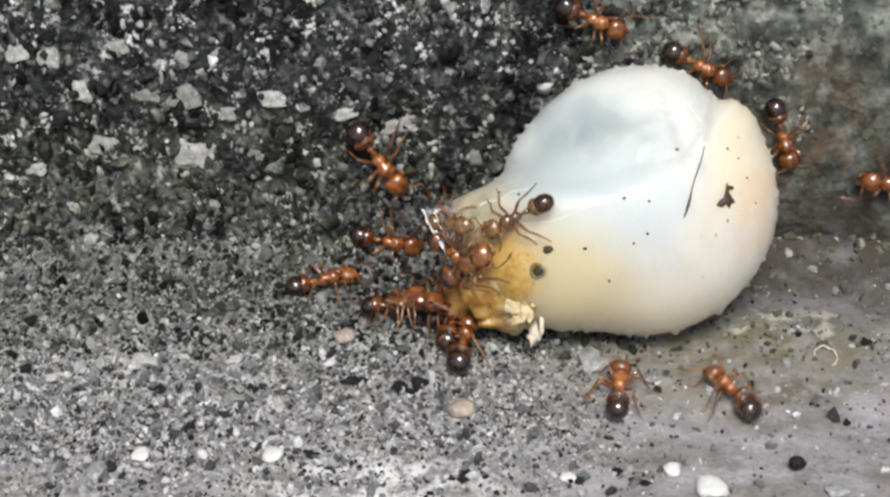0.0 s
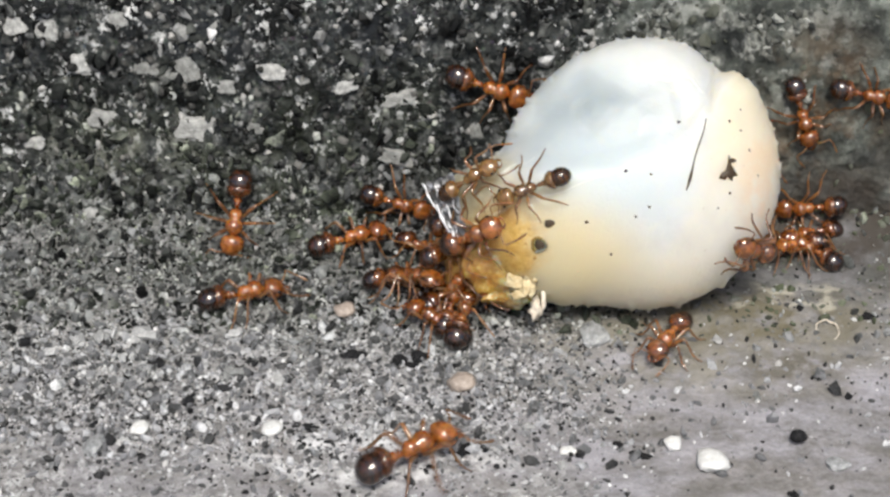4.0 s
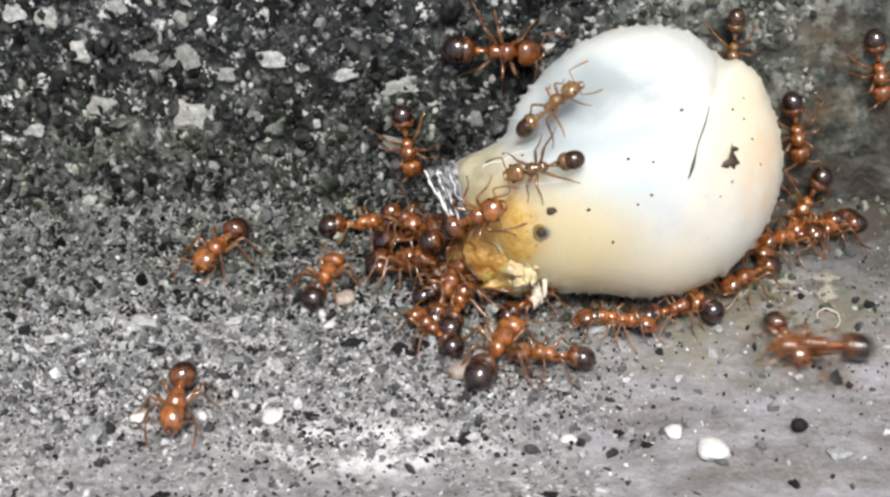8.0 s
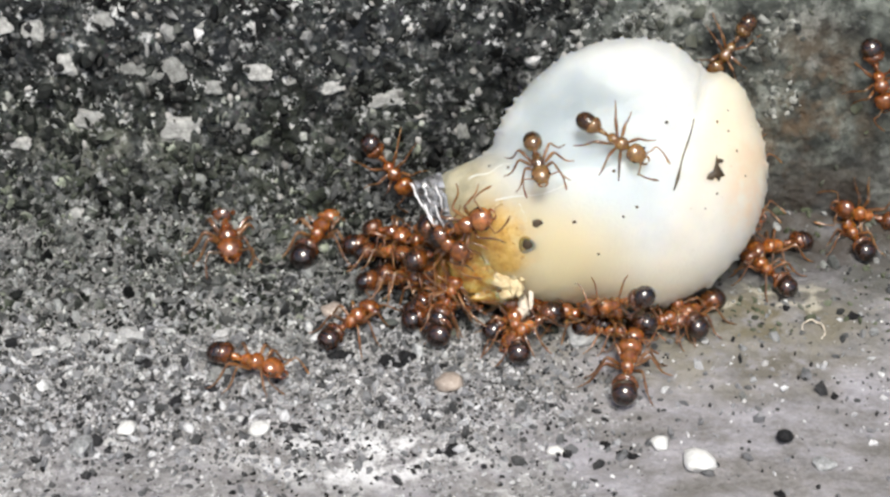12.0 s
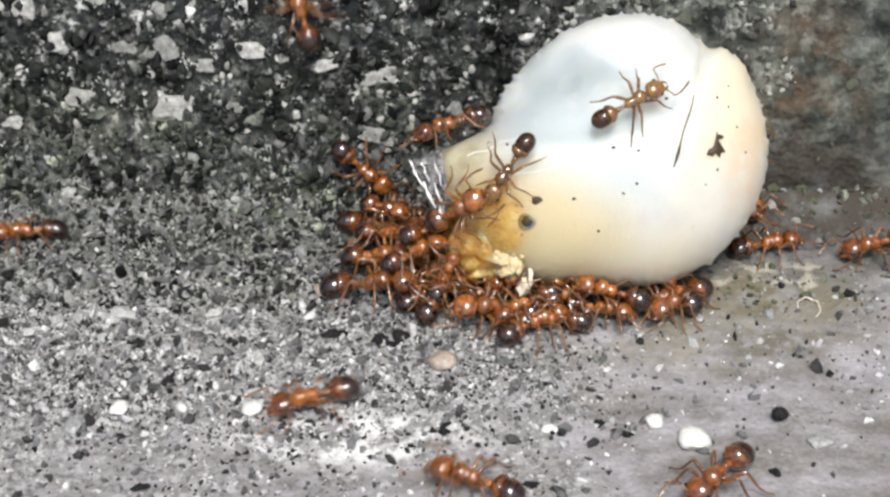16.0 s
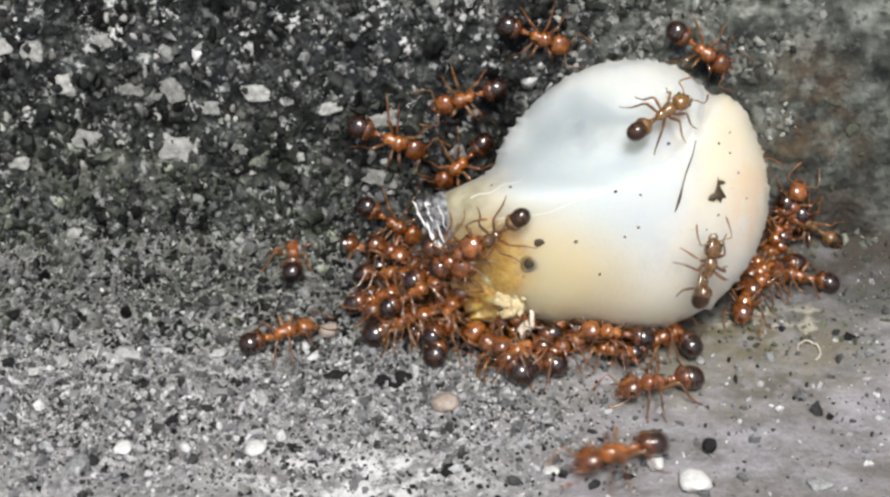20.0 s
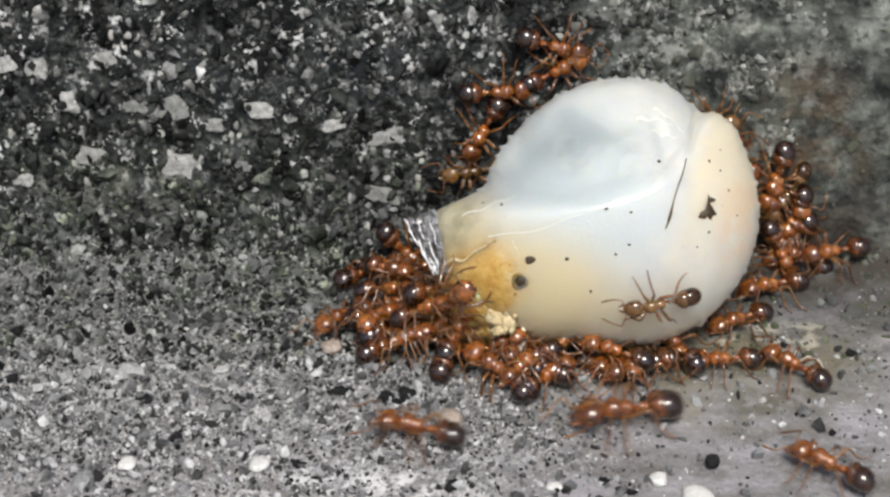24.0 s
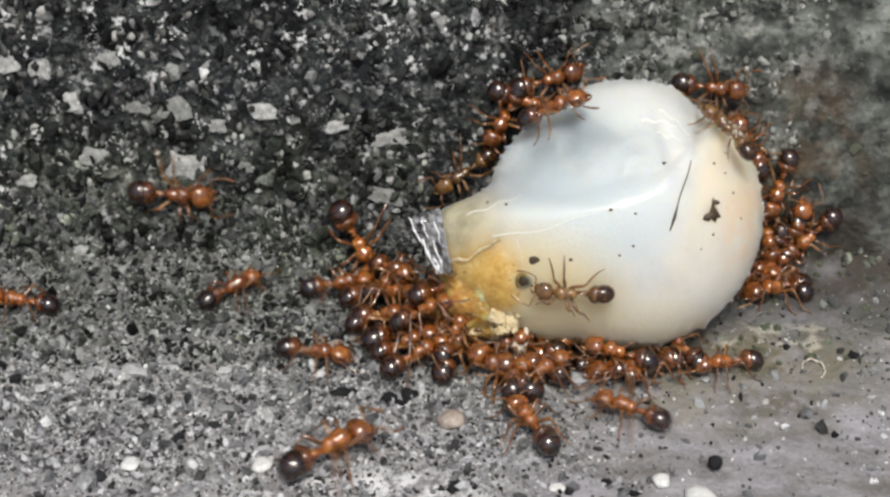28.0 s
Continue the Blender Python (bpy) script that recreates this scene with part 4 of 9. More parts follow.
    for k in range(22):
        f = k / 21
        a, b = -7.7 + 2.6 * f, -2.45 + 1.05 * f + 0.13 * math.sin(8 * f + 0.5) + 0.06 * math.sin(21 * f)
        c = egg_point(a, b, 0.05)
        r = 0.06 + 0.035 * math.sin(11 * f) ** 2
        row = [bm.verts.new((c + Vector((0, r * math.cos(w), r * math.sin(w)))) * MM) for w in (0, 1.05, 2.1, 3.15, 4.2, 5.25)]
        if prev:
            for i in range(6):
                bm.faces.new((prev[i], row[i], row[(i + 1) % 6], prev[(i + 1) % 6]))
        prev = row
    part("torn_edge", bm, CRUMB, egg, "pale curled edge of the torn shell")
    lump("flake", (-4.25, -5.35, 1.3), (0.22, 0.42, 0.14), 16, FLAKE, "dry white flake of shell", 3, 0.9, 2.2)
    lump("flake", (-3.95, -4.95, 1.45), (0.10, 0.42, 0.10), 17, FLAKE, "", 3, 0.4)
    for k in range(26):
        rnd = random.Random(200 + k)
        f = rnd.uniform(-1.05, 0.9)
        r = float(egg_reach(np.array(-math.pi / 2 + f)))
        lump("crumb", (0.985 * r * math.sin(f) * 1.0, -0.985 * r * math.cos(f), 0.4), (rnd.uniform(0.06, 0.16), rnd.uniform(0.05, 0.1), rnd.uniform(0.08, 0.2)), 300 + k, CRUMB, "", 1, 0.4)
    # torn membrane, crumpled into wet folds at the neck
    bm = bmesh.new()
    nu, nv = 9, 17
    rnd = random.Random(41)
    rows = []
    for i in range(nu):
        u = i / (nu - 1)
        row = []
        for j in range(nv):
            v = j / (nv - 1)
            rag = (rnd.uniform(-0.07, 0.07) + (0.16 if i == 0 and j % 3 else 0.0)) * (1.3 - u)
            a = -8.72 + 1.15 * v + (1.25 - 0.55 * v) * u + rag
            b = -0.42 - 2.2 * v + 0.45 * u * (1 - v) + rnd.uniform(-0.06, 0.06)
            c = 1.0 + 0.5 * v + 0.65 * u + 0.28 * math.sin(11 * v + 5 * u) * (1.1 - u) + rnd.uniform(-0.17, 0.17)
            row.append(bm.verts.new(Vector((a, b, c)) * MM))
        rows.append(row)
    for i in range(nu - 1):
        for j in range(nv - 1):
            bm.faces.new((rows[i][j], rows[i][j + 1], rows[i + 1][j + 1]))
            bm.faces.new((rows[i][j], rows[i + 1][j + 1], rows[i + 1][j]))
    bmesh.ops.solidify(bm, geom=bm.faces[:], thickness=0.04 * MM)
    bmesh.ops.recalc_face_normals(bm, faces=bm.faces[:])
    sheet = part("membrane", bm, MEMBRANE, egg, "wet glistening torn membrane at the neck")
    for k, (u, v0, v1, r) in enumerate(((0.04, 0.0, 0.5, 0.034), (0.12, 0.4, 1.0, 0.040), (0.5, 0.45, 0.95, 0.026), (0.75, 0.15, 0.55, 0.020), (0.3, 0.72, 1.0, 0.042), (0.35, 0.1, 0.4, 0.024))):
        bm = bmesh.new()
        prev = None
        for i in range(14):
            f = i / 13
            v = v0 + (v1 - v0) * f
            a = -8.72 + 1.15 * v + (1.25 - 0.55 * v) * u + 0.03 * math.sin(9 * f + k)
            b = -0.42 - 2.2 * v + 0.45 * u * (1 - v) + 0.03 * math.sin(14 * f + 2 * k)
            c = 1.35 + 0.5 * v + 0.6 * u + 0.10 * math.sin(11 * f + 3 * k)
            thick = r * (0.35 + 0.65 * math.sin(math.pi * (0.1 + 0.85 * f))) * (1 + 0.35 * math.sin(17 * f + k))
            row = [bm.verts.new(Vector((a + 1.5 * thick * math.cos(w), b + 0.4 * thick * math.cos(w), c + thick * math.sin(w))) * MM) for w in (0, 1.05, 2.1, 3.15, 4.2, 5.25)]
            if prev:
                for m in range(6):
                    bm.faces.new((prev[m], row[m], row[(m + 1) % 6], prev[(m + 1) % 6]))
            prev = row
        bmesh.ops.recalc_face_normals(bm, faces=bm.faces[:])
        part("membrane_fold", bm, WET_FOLD, egg, "white gleaming fold of membrane")
    sheet.data.polygons.foreach_set("use_smooth", [False] * len(sheet.data.polygons))
    return egg


egg = build_egg()


def egg_pose(right, up, turn):
    """The egg's pose after it has been tugged by those millimetres and turned by that angle."""
    at = EGG_AT + EGG_AXES @ Vector((right, up, 0))
    return Matrix.Translation(at * MM) @ EGG_AXES.to_4x4() @ Matrix.Rotation(turn, 4, "Z")


EGG_ROWS = [
    (0, egg_pose(-0.079, 0.004, -0.0003)),
    (0.5, egg_pose(-0.081, 0.004, 0.0010)),
    (1, egg_pose(-0.081, -0.010, 0.0000)),
    (1.5, egg_pose(-0.089, 0.012, -0.0004)),
    (2, egg_pose(-0.036, 0.014, 0.0017)),
    (2.5, egg_pose(-0.027, -0.014, 0.0035)),
    (3, egg_pose(-0.001, -0.019, -0.0003)),
    (3.5, egg_pose(-0.030, -0.010, 0.0041)),
    (5.5, egg_pose(-0.071, 0.001, 0.0052)),
    (6, egg_pose(-0.030, -0.012, 0.0000)),
    (6.5, egg_pose(0.009, 0.007, -0.0014)),
    (7, egg_pose(0.009, -0.007, 0.0003)),
    (7.5, egg_pose(0.001, -0.008, -0.0005)),
    (8, egg_pose(0.000, 0.000, -0.0000)),
    (8.5, egg_pose(0.010, -0.002, -0.0013)),
    (9, egg_pose(0.011, -0.005, -0.0003)),
    (9.5, egg_pose(0.080, 0.022, -0.0028)),
    (10, egg_pose(0.054, 0.012, -0.0039)),
    (10.5, egg_pose(0.003, 0.016, -0.0031)),
    (11, egg_pose(-0.020, -0.001, -0.0002)),
    (11.5, egg_pose(-0.043, -0.007, -0.0012)),
    (12, egg_pose(-0.018, 0.007, 0.0015)),
    (12.5, egg_pose(-0.045, 0.007, 0.0035)),
    (14.5, egg_pose(-0.037, 0.069, 0.0105)),
    (15, egg_pose(-0.043, 0.015, 0.0005)),
    (15.5, egg_pose(0.469, 0.084, -0.0126)),
    (16, egg_pose(0.196, 0.034, 0.0024)),
    (16.5, egg_pose(0.228, 0.014, -0.0044)),
    (17, egg_pose(0.232, -0.011, -0.0071)),
    (17.5, egg_pose(0.208, 0.009, -0.0031)),
    (18, egg_pose(0.207, 0.019, -0.0048)),
    (18.5, egg_pose(0.200, 0.035, -0.0013)),
    (19, egg_pose(0.198, 0.036, -0.0028)),
    (19.5, egg_pose(0.220, 0.019, -0.0060)),
    (20, egg_pose(0.215, 0.006, -0.0073)),
    (20.5, egg_pose(0.158, 0.053, 0.0031)),
    (21, egg_pose(0.216, 0.032, -0.0054)),
    (21.5, egg_pose(0.215, 0.138, 0.0020)),
    (23.5, egg_pose(0.182, 0.008, -0.0229)),
    (24, egg_pose(-0.245, -0.023, -0.0063)),
    (24.5, egg_pose(-0.290, -0.027, -0.0013)),
    (25, egg_pose(-0.413, -0.021, -0.0003)),
    (25.5, egg_pose(-0.356, -0.023, -0.0068)),
    (26, egg_pose(-0.307, -0.033, -0.0094)),
    (26.5, egg_pose(-0.279, -0.024, -0.0125)),
    (27, egg_pose(-0.288, -0.019, -0.0124)),
    (27.5, egg_pose(-0.257, -0.036, -0.0108)),
    (28, egg_pose(-0.192, -0.015, -0.0171)),
]


# ---- the ants ----
def loft(rings, sides=12):
    """A closed body along x: rings of x, y, z, half width, half height in millimetres."""
    bm = bmesh.new()
    loops = []
    for x, y, z, w, h in rings:
        loop = []
        for k in range(sides):
            a = 2 * math.pi * k / sides
            loop.append(bm.verts.new((x * MM, (y + 1.02 * w * math.cos(a)) * MM, (z + 1.02 * h * math.sin(a)) * MM)))
        loops.append(loop)
    for p, q in zip(loops, loops[1:]):
        for k in range(sides):
            bm.faces.new((p[k], p[(k + 1) % sides], q[(k + 1) % sides], q[k]))
    bm.faces.new(loops[0][::-1])
    bm.faces.new(loops[-1])
    bmesh.ops.recalc_face_normals(bm, faces=bm.faces[:])
    return bm


def oval(x0, x1, z0, z1, w, h, steps=9, front=1.0):
    """Rings of an egg-shaped body from x0 to x1; front shifts its widest place."""
    rings = []
    for k in range(steps):
        f = 0.5 - 0.5 * math.cos(math.pi * (0.04 + 0.92 * k / (steps - 1)))
        s = math.sqrt(max(0.0, 1 - (2 * f ** front - 1) ** 2))
        rings.append((x0 + (x1 - x0) * f, 0, z0 + (z1 - z0) * f, max(0.03, w * s), max(0.03, h * s)))
    return rings


def limb(points, radii, sides=6):
    """A jointed limb: a tube that swells at the joints."""
    bm = bmesh.new()
    loops = []
    pts = [Vector(p) for p in points]
    for i, (p, r) in enumerate(zip(pts, radii)):
        way = (pts[min(i + 1, len(pts) - 1)] - pts[max(i - 1, 0)]).normalized()
        q = way.to_track_quat("Z", "Y")
        loops.append([bm.verts.new((p + q @ Vector((r * math.cos(2 * math.pi * k / sides), r * math.sin(2 * math.pi * k / sides), 0))) * MM) for k in range(sides)])
    for a, b in zip(loops, loops[1:]):
        for k in range(sides):
            bm.faces.new((a[k], a[(k + 1) % sides], b[(k + 1) % sides], b[k]))
    bm.faces.new(loops[0][::-1])
    bm.faces.new(loops[-1])
    bmesh.ops.recalc_face_normals(bm, faces=bm.faces[:])
    return bm


HIPS = ((0.42, 40, 0.95), (0.20, -8, 1.0), (0.0, -48, 1.25))


def leg_mesh(side, turn, size):
    a = radians(turn)
    out = Vector((math.sin(a), side * math.cos(a), 0))
    def at(d, z):
        return out * d * size + Vector((0, 0, z))
    pts = [at(0, 0), at(0.16, -0.02), at(0.42, 0.22), at(0.62, 0.36), at(0.72, 0.30), at(0.92, -0.06), at(1.06, -0.28), at(1.24, -0.40), at(1.46, -0.46)]
    return limb(pts, (0.085, 0.07, 0.085, 0.07, 0.05, 0.056, 0.045, 0.032, 0.022))


def build_ant(body, head_tone, rear, rear_base, girth=1.0):
    """A worker ant in those four tones, heading along x; girth widens its body."""
    def full(rings):
        return [(x, y * girth, z, w * girth, h * girth) for x, y, z, w, h in rings]

    ant = new("ant")
    ant.empty_display_size = 0.001
    tagged(ant, "amber-brown worker ant with a dark glossy abdomen", "ant", "ants round the egg")
    part("thorax", loft(full([(-0.42, 0, 0.50, 0.06, 0.06), (-0.36, 0, 0.54, 0.17, 0.18), (-0.22, 0, 0.60, 0.23, 0.24), (-0.05, 0, 0.62, 0.22, 0.23), (0.05, 0, 0.62, 0.20, 0.20), (0.18, 0, 0.67, 0.28, 0.27), (0.38, 0, 0.69, 0.32, 0.29), (0.56, 0, 0.66, 0.27, 0.24), (0.68, 0, 0.63, 0.14, 0.13), (0.78, 0, 0.62, 0.08, 0.08)])), body, ant)
    part("petiole", loft(full([(-0.40, 0, 0.50, 0.06, 0.06), (-0.50, 0, 0.52, 0.08, 0.09), (-0.58, 0, 0.58, 0.12, 0.18), (-0.65, 0, 0.52, 0.08, 0.09), (-0.72, 0, 0.55, 0.14, 0.16), (-0.80, 0, 0.54, 0.15, 0.15), (-0.88, 0, 0.52, 0.09, 0.09)]), 10), body, ant)
    abdomen = part("abdomen", loft(full(oval(-0.98, -2.14, 0.56, 0.42, 0.43, 0.40, 12, 1.15)), 14), rear, ant, "dark glossy brown abdomen")
    part("abdomen_band", loft(full([(-0.82, 0, 0.55, 0.07, 0.07), (-0.88, 0, 0.56, 0.20, 0.20), (-1.0, 0, 0.565, 0.335, 0.315), (-1.13, 0, 0.565, 0.412, 0.386), (-1.26, 0, 0.56, 0.440, 0.410), (-1.32, 0, 0.555, 0.42, 0.39)]), 14), rear_base, abdomen, "paler brown front of the abdomen")
    head = part("head", loft(full([(0.74, 0, 0.62, 0.13, 0.13), (0.79, 0, 0.63, 0.28, 0.24), (0.90, 0, 0.63, 0.39, 0.32), (1.08, 0, 0.62, 0.43, 0.34), (1.28, 0, 0.60, 0.41, 0.31), (1.45, 0, 0.57, 0.34, 0.25), (1.57, 0, 0.53, 0.24, 0.16), (1.64, 0, 0.51, 0.13, 0.08)]), 14), head_tone, ant)
    for side in (1, -1):
        part("eye", loft([(x, side * 0.38 * girth, 0.66 + 0.03 * girth, r, r) for x, r in ((1.22, 0.02), (1.26, 0.055), (1.31, 0.065), (1.36, 0.05), (1.39, 0.02))], 8), EYE, head, "small black eye")
        part("mandible", limb([(1.52, side * 0.17, 0.48), (1.66, side * 0.20, 0.45), (1.78, side * 0.12, 0.43), (1.83, side * 0.02, 0.42)], (0.07, 0.065, 0.05, 0.02)), head_tone, head)
        feeler = part("antenna", limb([(0, 0, 0), (0.16, side * 0.34, 0.14), (0.20, side * 0.62, 0.18), (0.28, side * 0.66, 0.14), (0.55, side * 0.66, 0.0), (0.82, side * 0.60, -0.12), (0.98, side * 0.55, -0.18), (1.14, side * 0.50, -0.22)], (0.035, 0.033, 0.035, 0.03, 0.035, 0.042, 0.055, 0.03)), LEG, ant)
        feeler.location = (1.48 * MM, side * 0.12 * MM, 0.64 * MM)
        for x, turn, size in HIPS:
            leg = part("leg", leg_mesh(side, turn, size), LEG, ant)
            leg.location = (x * MM, side * 0.16 * MM, 0.48 * MM)
    return ant


ant = build_ant(AMBER, AMBER_HEAD, GASTER, GASTER_BASE, 1.1)
# ants on the egg wear the tones with its light painted in
egg_lit_ant = build_ant(EGG_LIT_AMBER, EGG_LIT_AMBER, EGG_LIT_GASTER, EGG_LIT_AMBER)
EGG_LIT = (0, 1, 2, 3, 4)
ANT_SCALES = (0.88, 0.88, 0.88, 0.88, 0.88, 0.99, 0.99, 0.99, 0.99, 0.99, 1.16, 1.12, 1.17, 1.13, 0.99, 1.15, 1.14, 1.06, 0.99, 0.99, 0.99, 1.03, 1.31, 1.02, 1.22, 1.12, 1.06, 0.99, 1.11, 1.17, 0.99, 1.08, 1.36, 1.11, 1.06, 0.99, 0.99, 1.23, 1.14, 1.02, 0.99, 1.28, 0.99, 1.10, 1.03, 0.99, 1.23, 1.01, 0.99, 1.27, 0.99, 0.99, 0.99, 0.99, 0.99, 0.99, 0.99, 0.99, 0.99, 0.99, 0.99, 1.15, 0.99, 0.99, 0.99, 0.99, 0.99, 0.99, 1.07, 0.92, 0.95, 1.05, 0.94, 0.99, 0.95, 0.95, 0.95, 0.98, 0.95, 0.92, 0.94, 0.95, 1.00, 0.93, 0.92, 0.99, 0.99, 1.03, 0.93)
LABELS = {
    0: "amber worker ant with a dark abdomen, gnawing at the egg neck",
    1: "amber worker ant with a dark abdomen, walking over the white egg",
    2: "amber worker ant on the cream end of the egg",
    3: "amber worker ant crossing the lower side of the white egg",
    4: "amber worker ant climbing the cream end of the egg",
    22: "large amber worker ant crossing the gritty concrete",
    32: "large amber worker ant crossing the gritty concrete",
    10: "amber worker ant running over the dark wall",
    12: "amber worker ant running over the dark mossy wall",
    37: "amber worker ant coming down the dark wall",
    29: "amber worker ant dragging a dark seed over concrete",
    44: "large amber worker ant tugging at the yolk",
    17: "amber worker ant with its head deep in the yolk",
    67: "amber worker ant pushing its head into the golden yolk",
    68: "amber worker ant reaching up to the spilled yolk",
    16: "amber worker ant feeding under the torn egg neck",
    69: "amber worker ant climbing over others to the yolk",
    74: "amber worker ant standing on others beside the torn neck",
    78: "amber worker ant gnawing at the underside of the egg",
    86: "amber worker ant on the damp wall behind the egg",
}
colony = []
for i, size in enumerate(ANT_SCALES):
    if i in EGG_LIT:
        one = egg_lit_ant if i == EGG_LIT[0] else copy_thing(egg_lit_ant, Matrix.Identity(4))
    else:
        one = ant if ant not in colony else copy_thing(ant, Matrix.Identity(4))
    one.scale = (0.93 * size, 0.96 * size, 0.96 * size) if i in EGG_LIT else (0.85 * size, 0.96 * size, 0.96 * size)
    tagged(one, label=LABELS.get(i, ""))
    colony.append(one)


def crawl(i, rows):
    """Keys ant i along rows of seconds, place in millimetres and turn in degrees; its legs step in two tripods as it goes."""
    one = colony[i]
    path = []
    heap = random.Random(400 + i)
    rear_up, lean = heap.uniform(4, 30), heap.uniform(-26, 26)
    for t, x, y, z, rx, ry, rz in rows:
        # those that crowd round the egg climb over one another
        if rx == ry == 0 and abs(z) < 0.01 and math.hypot((x - 2.2) / 5.5, (y + 4.6) / 3.4) < 1:
            ry, rx, z = -rear_up, lean, 1.1 * math.sin(radians(rear_up)) + 0.1
        m = pose(x * MM, y * MM, z * MM, rx, ry, rz)
        if path:
            t0, m0 = path[-1]
            q0, q1 = m0.to_quaternion(), m.to_quaternion()
            turn = math.degrees(q0.rotation_difference(q1).angle)
            turn = min(turn, 360 - turn)
            cuts = int(turn // 70)
            for k in range(1, cuts + 1):
                f = k / (cuts + 1)
                mid = Matrix.LocRotScale(m0.translation.lerp(m.translation, f), q0.slerp(q1, f), None)
                path.append((t0 + (t - t0) * f, mid))
        path.append((t, m))
    if path[-1][0] < 28:
        path.append((28.0, path[-1][1]))
    # an ant that stays in one place still fidgets
    rnd = random.Random(900 + i)
    restless = []
    for (ta, ma), (tb, mb) in zip(path, path[1:]):
        restless.append((ta, ma))
        far = (mb.translation - ma.translation).length / MM
        if far < 0.8 and tb - ta > 0.3 and abs(ma.translation.x) < 21 * MM and tb - ta < 6:
            cuts = int((tb - ta) / 0.17)
            for k in range(1, cuts):
                f = k / cuts
                shake = Matrix.Translation(Vector((rnd.uniform(-0.10, 0.10), rnd.uniform(-0.09, 0.09), 0)) * MM) @ Matrix.Rotation(radians(rnd.uniform(-6, 6)), 4, "Z")
                mid = Matrix.LocRotScale(ma.translation.lerp(mb.translation, f), ma.to_quaternion().slerp(mb.to_quaternion(), f), None)
                restless.append((ta + (tb - ta) * f, mid @ shake))
    restless.append(path[-1])
    walk(one, restless)
    # times at which the feet change over
    beats, phase = [(0.0, 0)], 0
    for (ta, ma), (tb, mb) in zip(path, path[1:]):
        far = (mb.translation - ma.translation).length / MM
        swing = 2 * math.degrees(ma.to_quaternion().rotation_difference(mb.to_quaternion()).angle) / 60
        steps = min(int(max(far / 0.9, min(swing, 2))), int((tb - ta) / 0.1))
        for k in range(1, steps + 1):
            phase += 1
            beats.append((ta + (tb - ta) * k / max(steps, 1), phase))
    if beats[-1][0] < 28:
        beats.append((28.0, phase))
    limbs = [c for c in one.children if c.name.startswith("leg")]
    for k, leg in enumerate(limbs):
        way = 1 if (k % 3 + k // 3) % 2 == 0 else -1
        side = 1 if k < 3 else -1
        base = leg.location.copy()
        walk(leg, [(t, Matrix.LocRotScale(base, Euler((side * radians(3.0 * (1 if (p % 2 == 0) == (way > 0) else 0)), 0, side * way * radians(13 if p % 2 else -13))), None)) for t, p in beats])
    rnd = random.Random(i)
    for k, feeler in enumerate(c for c in one.children if c.name.startswith("antenna")):
        base = feeler.location.copy()
        side = 1 if k == 0 else -1
        walk(feeler, [(t, Matrix.LocRotScale(base, Euler((0, radians(rnd.uniform(-14, 12)), side * radians(rnd.uniform(-18, 22)))), None)) for t in (*np.arange(0, 27.6, 0.8), 28.0)])


# ---- grit: the pieces that can be told apart, then the rest ----
def place_ground(rng):
    while True:
        x, y = rng.uniform(-21, 21), rng.uniform(-19.5, 1.0)
        keep = 0.2 + 0.8 * np.clip((y + 15.0) / 4, 0, 1)
        keep *= 1 - 0.91 * np.clip((x - 1) / 8, 0, 1)
        if rng.random() < keep * (0.35 + 0.65 * relief(x, y, 1.4, 21)):
            return x, y, float(ground_height(x, y))


def place_wall(rng):
    while True:
        x, s = rng.uniform(-21, 21), rng.uniform(0.5, 12.5)
        if rng.random() < (0.3 + 0.7 * relief(x, s, 1.7, 22)) * (1 - 0.97 * np.clip((x - 4) / 8, 0, 1)):
            return tuple(on_wall(x, s))


def place_crease(rng):
    """Dark grit washed down from the wall, thinning out over the ground."""
    while True:
        x, y = rng.uniform(-21, 21), 0.9 - 7.5 * rng.random() ** 1.7
        if rng.random() < (1 - 0.85 * np.clip((x - 4) / 7, 0, 1)) * (1 - 0.5 * np.clip((-8 - x) / 6, 0, 1)) * (0.2 + 0.8 * relief(x, y, 1.3, 23)):
            return x, y, float(ground_height(x, y)) + 0.03


def place_foot(rng):
    """Ground grit caught on the foot of the wall, thinning out upwards."""
    while True:
        x, s = rng.uniform(-21, 8), 3.4 * rng.random() ** 1.6
        if rng.random() < 0.25 + 0.75 * relief(x, s, 1.2, 24):
            return tuple(on_wall(x, s))


def place_crust(rng):
    """Lichen lumps high on the hazy end of the wall."""
    while True:
        x, s = rng.uniform(4, 16.5), rng.uniform(5.2, 12.5)
        if rng.random() < np.clip((relief(x, s, 1.5, 25) - 0.35) * 2.5, 0, 1):
            return tuple(on_wall(x, s))


